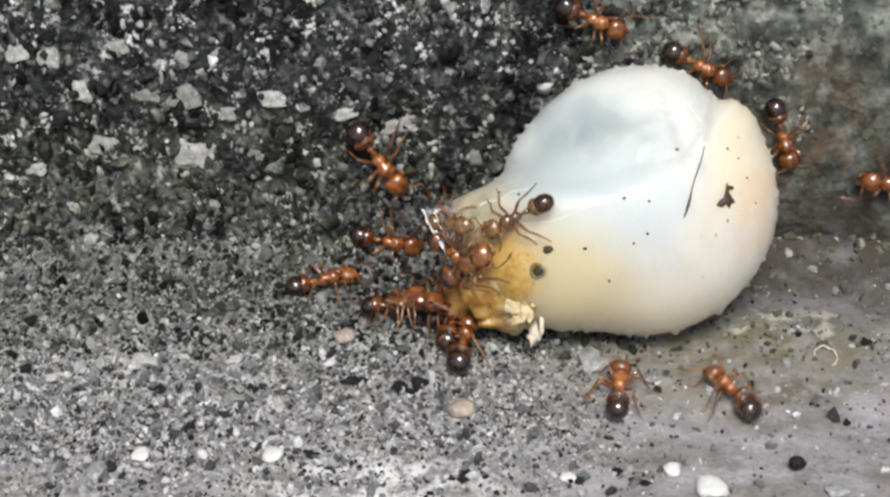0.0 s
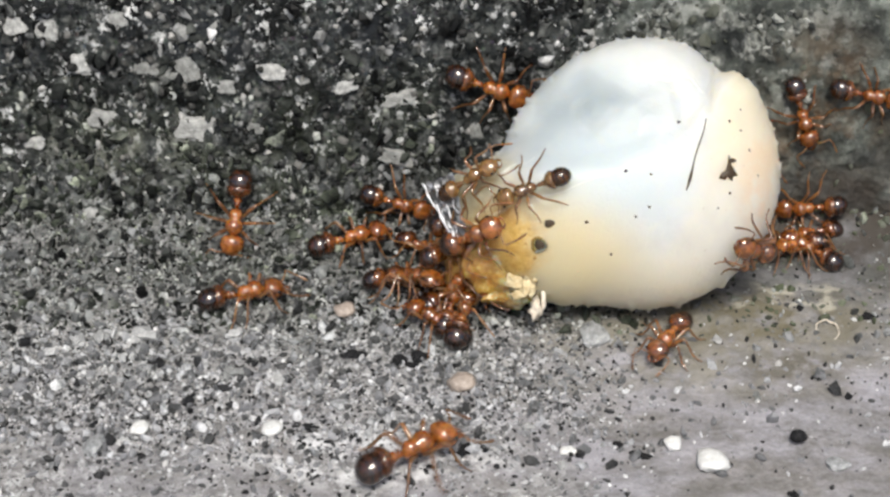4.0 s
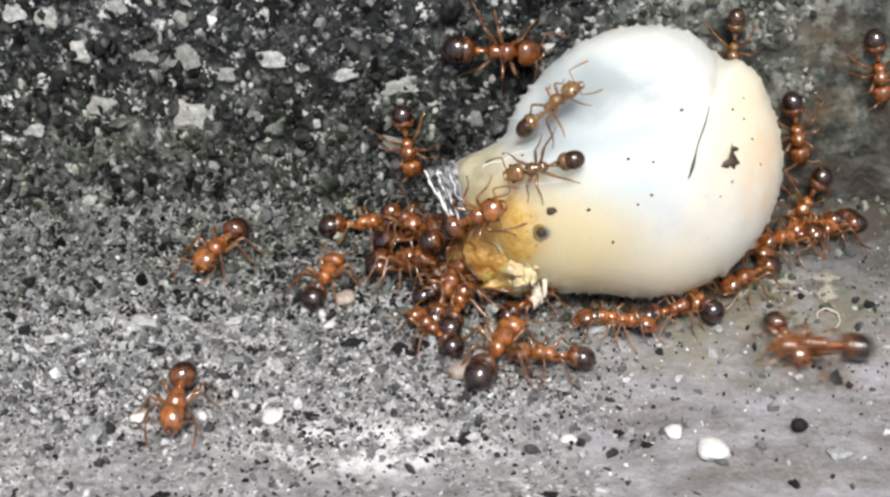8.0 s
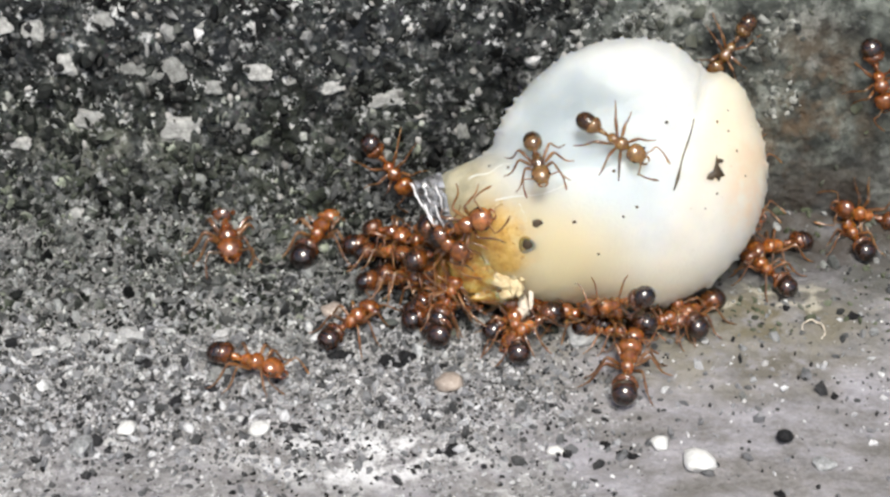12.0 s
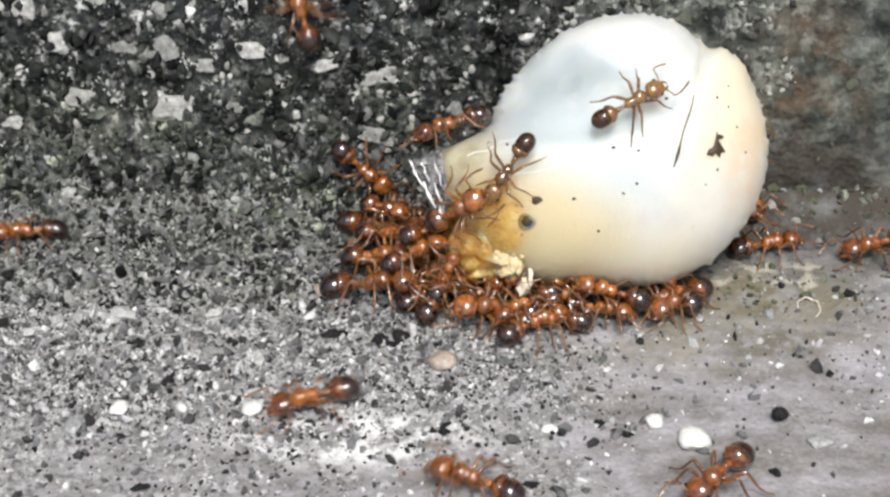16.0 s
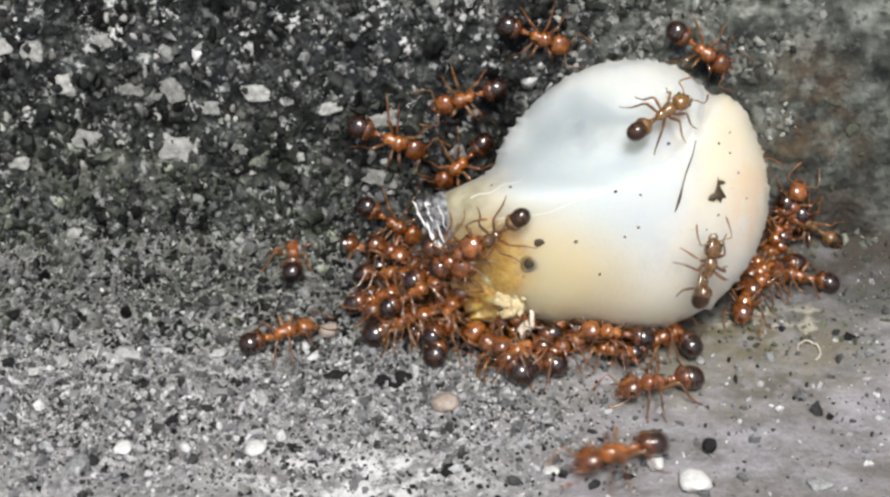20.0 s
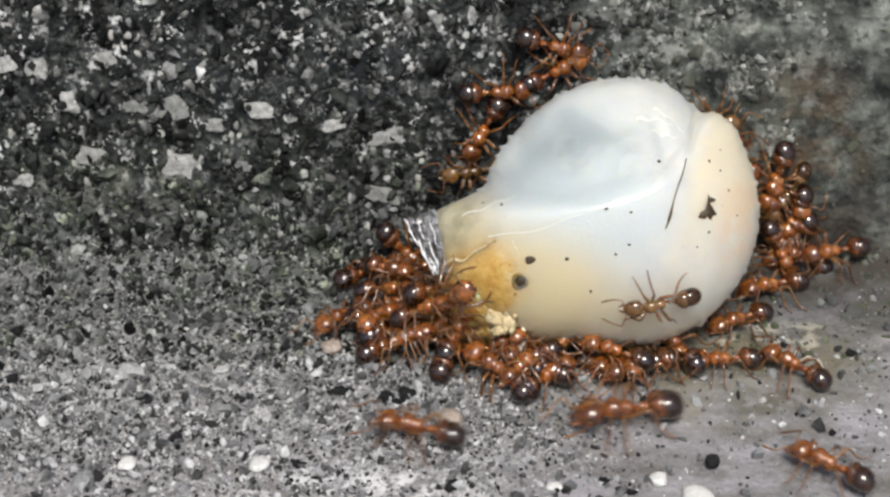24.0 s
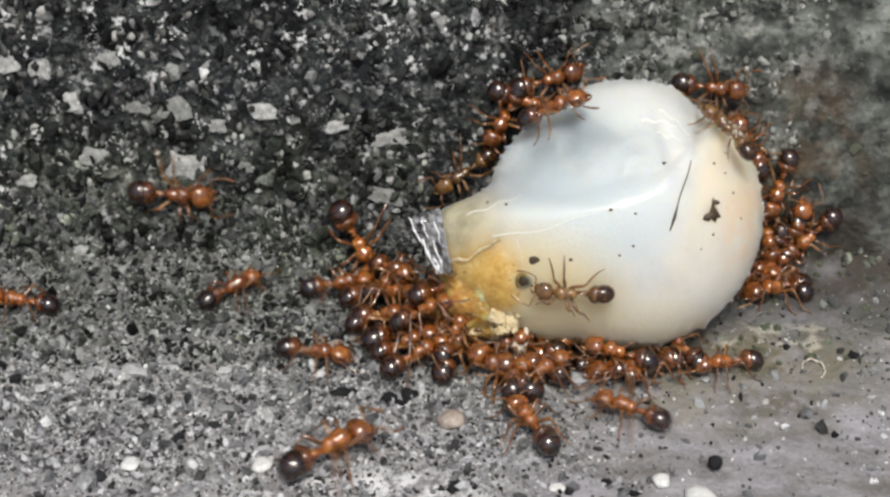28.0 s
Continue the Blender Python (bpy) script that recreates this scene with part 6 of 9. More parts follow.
    crawl(11, [
        (0, -24.39, -3.77, -0.00, 0, -0, 5),
        (0.4, -23.03, -4.15, -0.00, 0, -0, 10),
        (1, -15.86, -4.20, -0.00, 0, -0, 12),
        (1.5, -8.98, -2.80, -0.00, 0, -0, 19),
        (2, -8.04, -3.24, -0.00, 0, -0, 3),
        (2.5, -5.36, -4.13, -0.00, 0, -0, 8),
        (3, -4.42, -2.81, -0.00, 0, -0, 36),
        (3.5, -4.14, -1.38, -0.00, 0, -0, 27),
        (5.5, -3.14, 0.71, 0.77, 75, 5, -1),
        (6, -4.95, -0.60, -0.00, 0, -0, 26),
        (6.5, -5.15, 0.77, 1.00, 75, 10, -3),
        (7, -4.32, -1.40, -0.00, 0, -0, 41),
        (7.5, -3.61, -0.77, -0.00, 0, -0, 21),
        (8, -3.39, -0.61, -0.00, 0, -0, 2),
        (8.5, -2.92, -0.63, -0.00, -0, -0, -20),
        (9, -2.60, -0.58, 0.00, -0, -0, -21),
        (9.5, -2.59, -1.38, -0.00, -0, -0, -24),
        (10, -2.39, -1.30, -0.00, -0, -0, -21),
        (10.5, -2.38, -1.71, -0.00, -0, -0, -23),
        (11, -2.15, -1.60, -0.00, -0, -0, -21),
        (11.5, -2.26, -1.62, -0.00, -0, -0, -24),
        (12, -1.92, -1.66, 0.00, -0, -0, -19),
        (12.5, -2.13, -1.95, -0.00, -0, -0, -24),
        (14.5, -1.97, -2.27, -0.00, -0, -0, -23),
        (15, -2.00, -2.09, -0.00, -0, -0, -31),
        (15.5, -2.00, -1.62, -0.00, -0, -0, -22),
        (16, -1.95, -1.73, -0.00, -0, -0, -29),
        (16.5, -1.87, -1.16, -0.00, -0, -0, -23),
        (17, -1.59, -0.65, -0.00, -0, -0, -33),
        (17.5, -1.69, -0.45, -0.00, -0, -0, -39),
        (18, -2.25, -0.15, -0.00, -0, -0, -33),
        (18.5, -2.23, 0.00, -0.00, -0, -0, -33),
        (19, -2.41, 0.63, 0.48, 74, 21, -6),
        (19.5, -2.16, 0.62, 0.47, 74, 17, -5),
        (20, -2.22, -0.12, -0.00, -0, -0, -20),
        (20.5, -2.23, -0.29, -0.00, -0, -0, -25),
        (21, -2.13, -0.46, -0.00, -0, -0, -26),
        (21.5, -1.87, -0.03, -0.00, -0, -0, -29),
        (23.5, -1.62, -0.38, -0.00, -0, -0, -31),
        (24, -1.45, -0.81, -0.00, -0, -0, -30),
        (25, -0.75, -1.81, -0.00, -0, -0, -12),
        (26, -0.50, -2.08, -0.00, -0, -0, -19),
        (28, -0.55, -2.31, -0.00, -0, -0, -20),
    ])
    crawl(12, [
        (0, -26.17, 0.77, 1.00, 75, 6, -2),
        (1, -25.00, -0.56, -0.00, -0, -0, -20),
        (1.5, -13.01, -2.48, -0.00, 0, -0, 9),
        (2, -7.73, 1.09, 2.20, 68, -47, 17),
        (2.5, -3.29, 1.90, 5.23, 74, -16, 5),
        (3, -5.47, 1.77, 4.74, 72, 31, -9),
        (3.5, -9.04, 0.93, 1.61, 1, 75, -89),
        (5.5, -8.07, -2.00, -0.00, 0, -0, -99),
        (6, -8.58, -1.76, -0.00, 0, -0, -104),
        (6.5, -8.72, -1.53, -0.00, 0, -0, -111),
        (7, -9.31, -1.94, -0.00, 0, -0, -107),
        (7.5, -9.23, -2.60, -0.00, 0, -0, -97),
        (8, -9.41, -2.32, -0.00, 0, -0, -114),
        (8.5, -9.84, -2.43, -0.00, 0, -0, -161),
        (9, -12.78, -3.26, -0.00, 0, -0, 176),
        (9.5, -15.16, -4.75, -0.00, 0, -0, -145),
        (10, -17.59, -5.44, -0.00, 0, -0, -180),
        (10.5, -23.56, -5.13, -0.00, 0, -0, -170),
        (28, -23.95, -2.93, -0.00, 0, -0, -169),
    ])
    crawl(13, [
        (0, -26.69, -6.00, 0.00, 0, 0, 10),
        (1, -21.72, -6.02, 0.00, 0, 0, 10),
        (1.6, -20.60, -5.40, 0.00, 0, 0, 18),
        (2.05, -19.40, -4.40, 0.00, 0, 0, 22),
        (2.5, -13.00, -2.80, 0.00, 0, 0, 20),
        (3, -8.49, -1.01, -0.00, 0, 0, 12),
        (3.5, -7.64, -3.08, -0.00, 0, 0, 16),
        (5.5, -10.14, -5.94, -0.00, 0, 0, 0),
        (6, -7.38, -4.63, -0.00, 0, 0, 30),
        (6.5, -6.03, -4.05, -0.00, 0, 0, 22),
        (7, -4.11, -5.24, -0.00, 0, 0, 21),
        (7.6, -1.16, -2.15, -0.00, 0, 0, -14),
        (12, -0.55, -1.98, -0.00, 0, 0, -19),
        (20, -0.59, -1.63, -0.00, 0, 0, -12),
        (28, -0.57, -3.85, -0.00, 0, 0, 0),
    ])
    crawl(14, [
        (0, -2.33, 0.75, 0.92, 75, 10, -3),
        (0.5, -2.37, 0.70, 0.75, 75, 10, -3),
        (1, -2.36, 0.66, 0.59, 74, 20, -6),
        (1.5, -2.52, 0.77, 1.02, 75, 3, -1),
        (2, -1.91, 0.72, 0.80, 74, 16, -5),
        (2.5, -1.87, 0.73, 0.86, 74, 18, -5),
        (3, -1.84, 0.79, 1.09, 74, 20, -6),
        (3.5, -1.29, -1.00, -0.00, -0, -0, -33),
        (5.5, 0.05, -1.97, -0.00, -0, -0, -60),
        (8, 0.20, -1.63, -0.00, -0, -0, -61),
        (11, 0.42, -1.22, -0.00, -0, -0, -58),
        (14.5, 0.56, -1.77, -0.00, -0, -0, -35),
        (17, 0.81, -1.20, -0.00, -0, -0, -39),
        (20, 1.22, -5.56, 4.06, 93, -6, -56),
        (23.5, 0.56, -2.31, -0.00, -0, -0, -47),
        (25, 0.33, -1.80, -0.00, -0, -0, -47),
        (28, 0.49, -2.72, -0.00, -0, -0, -41),
    ])
    crawl(15, [
        (0, -1.05, -4.65, 0.00, -0, -0, -34),
        (0.5, -1.04, -4.75, -0.00, -0, -0, -46),
        (1, -1.20, -4.88, -0.00, -0, -0, -44),
        (1.5, -1.28, -4.23, -0.00, -0, -0, -50),
        (2, -1.27, -4.38, 0.00, -0, -0, -49),
        (2.5, -1.36, -4.09, -0.00, -0, -0, -49),
        (3, -1.12, -4.43, -0.00, -0, -0, -45),
        (3.5, -1.18, -4.68, -0.00, -0, -0, -45),
        (5.5, -1.39, -4.90, -0.00, -0, -0, -38),
        (6, -1.28, -4.94, 0.00, -0, -0, -35),
        (6.5, -1.55, -4.36, -0.00, -0, -0, -39),
        (7, -1.55, -4.33, -0.00, -0, -0, -40),
        (7.5, -1.54, -4.33, -0.00, -0, -0, -39),
        (8, -1.56, -4.18, -0.00, -0, -0, -35),
        (8.5, -1.60, -4.55, -0.00, -0, -0, -36),
        (9, -1.56, -4.37, -0.00, -0, -0, -33),
        (9.5, -1.56, -4.38, -0.00, -0, -0, -36),
        (10, -1.52, -4.38, -0.00, -0, -0, -36),
        (10.5, -1.55, -4.55, -0.00, -0, -0, -40),
        (11, -1.50, -4.69, 0.00, -0, -0, -43),
        (11.5, -1.25, -4.48, -0.00, -0, -0, -35),
        (12, -0.71, -4.32, -0.00, -0, -0, -33),
        (12.5, -0.74, -4.50, 0.00, -0, -0, -23),
        (14.5, 0.08, -5.00, 0.00, -0, -0, -26),
        (17, -0.19, -4.83, -0.00, -0, -0, -1),
        (19, -0.37, -4.62, -0.00, 0, -0, 0),
        (21, -0.28, -5.16, -0.00, 0, -0, 11),
        (23.5, -0.04, -4.35, -0.00, 0, -0, 12),
        (25, 0.32, -3.97, -0.00, 0, -0, 7),
        (28, 0.30, -4.25, -0.00, 0, -0, 0),
    ])
    crawl(16, [
        (0, 1.19, -5.90, -0.00, 0, -0, 75),
        (0.5, 1.22, -5.92, -0.00, 0, -0, 76),
        (1, 1.16, -5.98, -0.00, 0, -0, 77),
        (1.5, 1.15, -6.07, -0.00, 0, -0, 76),
        (2, 1.24, -5.93, -0.00, 0, -0, 77),
        (2.5, 1.20, -6.06, -0.00, 0, -0, 77),
        (3, 1.26, -5.75, -0.00, 0, -0, 74),
        (3.5, 1.19, -6.03, -0.00, 0, -0, 76),
        (5.5, 0.98, -6.15, -0.00, 0, -0, 71),
        (6, 1.00, -6.00, -0.00, 0, -0, 70),
        (6.5, 1.03, -6.01, -0.00, 0, -0, 72),
        (7, 1.01, -6.03, -0.00, 0, -0, 72),
        (7.5, 0.96, -6.17, -0.00, 0, -0, 72),
        (8, 0.95, -6.30, -0.00, 0, -0, 70),
        (8.5, 0.83, -6.36, -0.00, 0, -0, 69),
        (9, 0.88, -6.26, -0.00, 0, -0, 69),
        (9.5, 0.87, -6.17, -0.00, 0, -0, 68),
        (10, 0.87, -6.18, -0.00, 0, -0, 68),
        (10.5, 0.81, -6.09, -0.00, 0, -0, 70),
        (11, 0.92, -6.03, -0.00, 0, -0, 70),
        (11.5, 0.95, -5.84, -0.00, 0, -0, 71),
        (12, 0.98, -5.88, -0.00, 0, -0, 72),
        (12.5, 0.71, -6.14, -0.00, 0, -0, 76),
        (14.5, 1.86, -7.64, -0.00, 0, -0, 136),
        (15, 1.41, -8.02, -0.00, 0, -0, 108),
        (15.5, 2.14, -7.41, -0.00, 0, -0, 180),
        (16, 2.40, -7.17, -0.00, 0, -0, -162),
        (16.5, 2.72, -7.17, -0.00, 0, -0, -168),
        (17, 2.51, -7.67, -0.00, 0, -0, -166),
        (17.5, 1.29, -7.11, -0.00, 0, -0, 166),
        (18, -0.27, -7.06, -0.00, 0, -0, 110),
        (18.5, -0.95, -5.12, 0.00, 0, -0, 112),
        (19, 2.73, -6.92, -0.00, 0, -0, 123),
        (19.5, 2.59, -7.46, -0.00, 0, -0, 143),
        (20, 2.71, -7.17, -0.00, 0, -0, 134),
        (20.5, 2.81, -7.43, -0.00, 0, -0, 131),
        (21, 2.70, -7.06, -0.00, 0, -0, 131),
        (21.5, 2.82, -7.30, -0.00, 0, -0, 128),
        (23.5, 2.93, -7.24, -0.00, 0, -0, 148),
        (24, 2.64, -7.32, -0.00, 0, -0, 142),
        (25, 2.60, -7.25, -0.00, 0, -0, 143),
        (26, 2.66, -7.50, -0.00, 0, -0, 149),
        (27, 2.68, -7.30, -0.00, 0, -0, 151),
        (28, 2.70, -7.32, -0.00, 0, -0, 140),
    ])
    crawl(17, [
        (0, 1.30, -5.73, 4.17, 82, -47, -39),
        (0.5, 1.43, -5.79, 4.33, 77, -47, -32),
        (1, 1.43, -5.77, 4.40, 76, -46, -32),
        (1.5, 1.47, -5.82, 4.32, 77, -47, -32),
        (2, 1.50, -5.83, 4.23, 79, -46, -34),
        (2.5, 1.55, -5.82, 4.37, 76, -44, -31),
        (3, 1.50, -5.76, 4.38, 77, -46, -32),
        (3.5, 1.48, -5.76, 4.41, 77, -42, -33),
        (5.5, 1.53, -5.83, 4.40, 76, -42, -31),
        (6, 1.53, -5.77, 4.50, 76, -41, -31),
        (6.5, 1.59, -5.75, 4.56, 75, -41, -30),
        (7, 1.57, -5.74, 4.59, 75, -38, -31),
        (7.5, 1.57, -5.76, 4.54, 75, -39, -31),
        (8, 1.51, -5.73, 4.52, 76, -39, -32),
        (8.5, 1.48, -5.72, 4.46, 77, -41, -33),
        (9, 1.54, -5.73, 4.55, 76, -39, -32),
        (9.5, 1.58, -5.69, 4.60, 76, -38, -32),
        (10, 1.60, -5.71, 4.60, 75, -39, -31),
        (10.5, 1.49, -5.69, 4.56, 76, -39, -33),
        (11, 1.47, -5.70, 4.53, 77, -38, -33),
        (11.5, 1.56, -5.73, 4.68, 73, -40, -29),
        (12, 1.56, -5.72, 4.65, 74, -38, -30),
        (12.5, 1.47, -5.69, 4.61, 75, -38, -32),
        (14.5, 1.53, -5.73, 4.56, 76, -37, -32),
        (15, 1.45, -5.69, 4.57, 76, -39, -32),
        (15.5, 1.78, -5.51, 4.63, 78, -39, -37),
        (16, 1.64, -5.69, 4.44, 77, -43, -34),
        (16.5, 1.69, -5.71, 4.43, 77, -44, -33),
        (17, 1.59, -5.68, 4.31, 80, -46, -37),
        (18, 1.67, -5.68, 4.50, 76, -43, -33),
        (18.5, 1.75, -5.72, 4.58, 74, -44, -30),
        (19, 1.70, -5.70, 4.53, 76, -43, -31),
        (20, 1.55, -5.68, 4.24, 81, -47, -39),
        (21, 1.40, -5.66, 3.95, 91, -45, -52),
        (23.5, 1.51, -5.93, 3.56, 108, -47, -63),
        (25, 1.14, -6.18, 3.30, 113, -39, -60),
        (28, 0.96, -3.44, -0.00, 0, -0, 30),
    ])
    crawl(18, [
        (0, 6.76, -8.92, -0.00, 0, -0, 82),
        (0.5, 7.11, -8.93, -0.00, 0, -0, 57),
        (1, 10.45, -8.09, -0.00, 0, -0, 30),
        (1.5, 14.41, -6.20, -0.00, 0, -0, 15),
        (2, 14.15, -6.09, -0.00, 0, -0, 73),
        (2.5, 14.44, -6.25, -0.00, 0, -0, 58),
        (3, 10.94, -7.25, -0.00, 0, -0, 167),
        (3.5, 8.51, -7.93, -0.00, 0, -0, -164),
        (5.5, 9.31, -6.82, 0.00, 0, -0, 4),
        (6, 9.46, -6.87, -0.00, 0, -0, -170),
        (6.5, 8.91, -7.18, -0.00, 0, -0, -145),
        (7, 9.70, -7.47, -0.00, 0, -0, -164),
        (7.5, 7.79, -7.58, -0.00, 0, -0, 151),
        (8, 6.47, -7.14, -0.00, 0, -0, -177),
        (8.5, 5.87, -6.63, -0.00, 0, -0, 169),
        (9, 5.58, -7.18, -0.00, 0, -0, -180),
        (9.5, 5.61, -7.59, -0.00, 0, -0, 173),
        (10, 5.55, -7.61, -0.00, 0, -0, 165),
        (10.5, 5.48, -6.73, -0.00, 0, -0, 150),
        (11, 5.29, -6.60, -0.00, 0, -0, 171),
        (12, 5.53, -6.26, -0.00, 0, -0, 169),
        (14.5, 5.44, -7.30, -0.00, 0, -0, 180),
        (15, 5.07, -7.66, -0.00, 0, -0, 169),
        (16, 4.76, -7.86, -0.00, 0, -0, 180),
        (17, 4.68, -7.78, -0.00, 0, -0, 174),
        (18, 3.87, -7.85, 0.00, 0, -0, 180),
        (19, 3.78, -7.29, -0.00, 0, -0, 157),
        (20, 3.70, -7.54, -0.00, 0, -0, 168),
        (21, 3.64, -7.43, -0.00, 0, -0, 168),
        (23.5, 4.01, -7.05, -0.00, 0, -0, 168),
        (25, 3.55, -7.34, -0.00, 0, -0, 168),
        (28, 3.60, -7.32, -0.00, 0, -0, -180),
    ])
    crawl(19, [
        (0, 10.98, -9.14, -0.00, 0, -0, 118),
        (0.5, 13.08, -6.56, -0.00, 0, -0, 71),
        (1, 13.94, -6.10, -0.00, 0, -0, 48),
        (1.5, 17.15, -2.78, -0.00, 0, -0, 43),
        (2, 25.07, -1.67, -0.00, 0, -0, 9),
        (28, 26.15, 0.87, 1.37, 75, -6, 2),
    ])
    crawl(20, [
        (0, 14.31, 1.93, 5.34, 49, 67, -39),
        (0.5, 14.51, 1.87, 5.10, 46, 68, -41),
        (1, 14.37, 1.90, 5.22, 48, 67, -40),
        (1.5, 14.44, 1.93, 5.33, 48, 67, -40),
        (2, 14.39, 1.91, 5.28, 50, 66, -38),
        (2.5, 14.46, 1.92, 5.28, 50, 66, -37),
        (3, 14.65, 1.92, 5.31, 51, 66, -36),
        (3.5, 14.80, 1.90, 5.21, 51, 66, -37),
        (5.5, 15.52, 1.75, 4.67, 45, 68, -43),
        (6, 15.74, 1.75, 4.68, 28, 73, -61),
        (6.5, 15.65, 1.77, 4.76, 38, 71, -51),
        (7, 14.95, 1.76, 4.71, 50, 66, -37),
        (7.5, 15.21, 1.67, 4.37, 42, 70, -46),
        (8, 14.84, 1.56, 3.97, 38, 71, -51),
        (8.5, 14.79, 1.70, 4.46, 32, 72, -57),
        (9, 14.63, 1.83, 4.95, 46, 68, -42),
        (10, 12.76, 1.54, 3.86, 71, 37, -12),
        (28, 12.97, 2.00, 5.60, 71, 36, -11),
    ])
    crawl(21, [
        (0, 19.13, 1.42, 3.43, -75, -6, 178),
        (0.5, 17.17, -0.25, -0.00, 0, -0, -170),
        (1, 15.77, 0.71, 0.79, -75, 1, -180),
        (1.5, 15.45, -0.46, -0.00, 0, -0, 169),
        (2, 15.77, -1.20, -0.00, 0, -0, -155),
        (2.5, 14.46, -0.05, -0.00, 0, -0, -160),
        (3, 14.11, -0.49, -0.00, 0, -0, -162),
        (3.5, 12.06, -5.57, 3.18, -104, -28, -126),
        (5.5, 11.28, -6.31, 4.57, -89, -40, -142),
        (6, 13.36, -2.06, -0.00, 0, -0, -146),
        (6.5, 13.66, -1.85, -0.00, 0, -0, -132),
        (7, 13.57, -2.44, -0.00, 0, -0, -126),
        (7.5, 12.90, -4.15, 0.00, 0, -0, -117),
        (8, 12.32, -4.38, -0.00, 0, -0, -141),
        (8.5, 12.71, -4.56, -0.00, 0, -0, 165),
        (9, 11.21, -4.51, -0.00, 0, -0, -143),
        (9.5, 10.60, -6.29, -0.00, 0, -0, -146),
        (10, 10.57, -6.12, -0.00, 0, -0, -139),
        (10.5, 10.21, -6.37, -0.00, 0, -0, -136),
        (11, 10.33, -6.16, -0.00, 0, -0, -136),
        (11.5, 10.84, -5.20, -0.00, 0, -0, -133),
        (12, 10.45, -5.93, -0.00, 0, -0, -138),
        (12.5, 9.62, -6.84, -0.00, 0, -0, -143),
        (14.5, 10.00, -6.43, 0.00, 0, -0, -146),
        (15, 10.09, -6.59, -0.00, 0, -0, -151),
        (15.5, 10.13, -6.72, -0.00, 0, -0, -146),
        (16, 10.00, -6.65, -0.00, 0, -0, -140),
        (16.5, 8.75, -6.86, 0.00, 0, -0, 160),
        (17, 7.74, -6.99, 0.00, 0, -0, -168),
        (18, 7.86, -7.24, -0.00, 0, -0, -160),
        (19, 6.95, -7.48, -0.00, 0, -0, -166),
        (20, 7.96, -6.23, 0.00, 0, -0, -156),
        (21, 6.93, -7.06, -0.00, 0, -0, 166),
        (23.5, 7.73, -7.04, -0.00, 0, -0, -167),
        (25, 7.30, -6.95, 0.00, 0, -0, -167),
        (28, 7.44, -7.12, -0.00, 0, -0, -167),
    ])
    crawl(22, [
        (0, -21.13, -13.07, -0.00, -0, -0, -0),
        (2, -19.51, -14.53, -0.00, 0, -0, 4),
        (2.5, -13.68, -15.53, -0.00, -0, -0, -15),
        (3, -6.16, -15.95, -0.00, 0, -0, 4),
        (3.5, -3.14, -15.73, -0.00, 0, -0, 20),
        (5.5, 3.06, -8.68, -0.00, 0, -0, 75),
        (6, 3.30, -8.40, -0.00, 0, -0, 75),
        (6.5, 3.57, -7.59, -0.00, 0, -0, 74),
        (7, 3.43, -7.53, -0.00, 0, -0, 75),
        (7.5, 2.95, -7.75, -0.00, 0, -0, 70),
        (8, 2.06, -9.16, -0.00, 0, -0, 64),
        (8.5, 0.84, -11.61, -0.00, 0, -0, 18),
        (9, 1.66, -12.99, -0.00, -0, -0, -11),
        (9.5, 7.66, -12.86, -0.00, 0, -0, 18),
        (10, 12.04, -11.12, -0.00, 0, -0, 39),
        (10.5, 13.72, -8.43, -0.00, 0, -0, 76),
        (11, 14.17, -5.46, -0.00, 0, -0, 69),
        (11.6, 17.10, -1.17, -0.00, 0, -0, 32),
        (12.6, 27.25, -0.81, -0.00, -0, -0, -0),
        (28, 27.46, 0.97, 1.74, 75, -0, 0),
    ])
    crawl(23, [
        (0, 24.33, -6.25, -0.00, 0, -0, 180),
        (5, 22.49, -8.00, -0.00, 0, -0, 180),
        (6, 13.20, -5.94, -0.00, 0, -0, -141),
        (6.5, 10.51, -7.15, -0.00, 0, -0, -153),
        (7, 5.55, -8.62, -0.00, 0, -0, 148),
        (7.5, 4.13, -8.74, -0.00, 0, -0, 161),
        (8, 3.92, -9.46, -0.00, 0, -0, 176),
        (8.5, 3.92, -9.19, -0.00, 0, -0, 172),
        (9, 3.51, -11.20, -0.00, 0, -0, 155),
        (9.5, 3.92, -9.03, -0.00, 0, -0, 84),
        (10, 3.69, -8.16, -0.00, 0, -0, 80),
        (10.5, 3.58, -7.43, -0.00, 0, -0, 82),
        (11, 3.26, -7.15, -0.00, 0, -0, 88),
        (11.5, 3.11, -6.75, -0.00, 0, -0, 91),
        (12, 3.26, -7.06, -0.00, 0, -0, 94),
        (12.5, 3.28, -7.04, -0.00, 0, -0, 93),
        (14.5, 2.71, -8.55, 0.00, 0, -0, 92),
        (15, 2.28, -9.61, -0.00, 0, -0, 124),
        (15.5, 3.61, -8.15, -0.00, 0, -0, 44),
        (17, 4.68, -7.87, 0.00, 0, -0, 27),
        (19, 5.12, -7.29, -0.00, 0, -0, 28),
        (21, 4.98, -7.61, -0.00, 0, -0, 28),
        (23.5, 4.64, -7.79, -0.00, 0, -0, 38),
        (28, 4.25, -7.69, -0.00, 0, -0, 32),
    ])
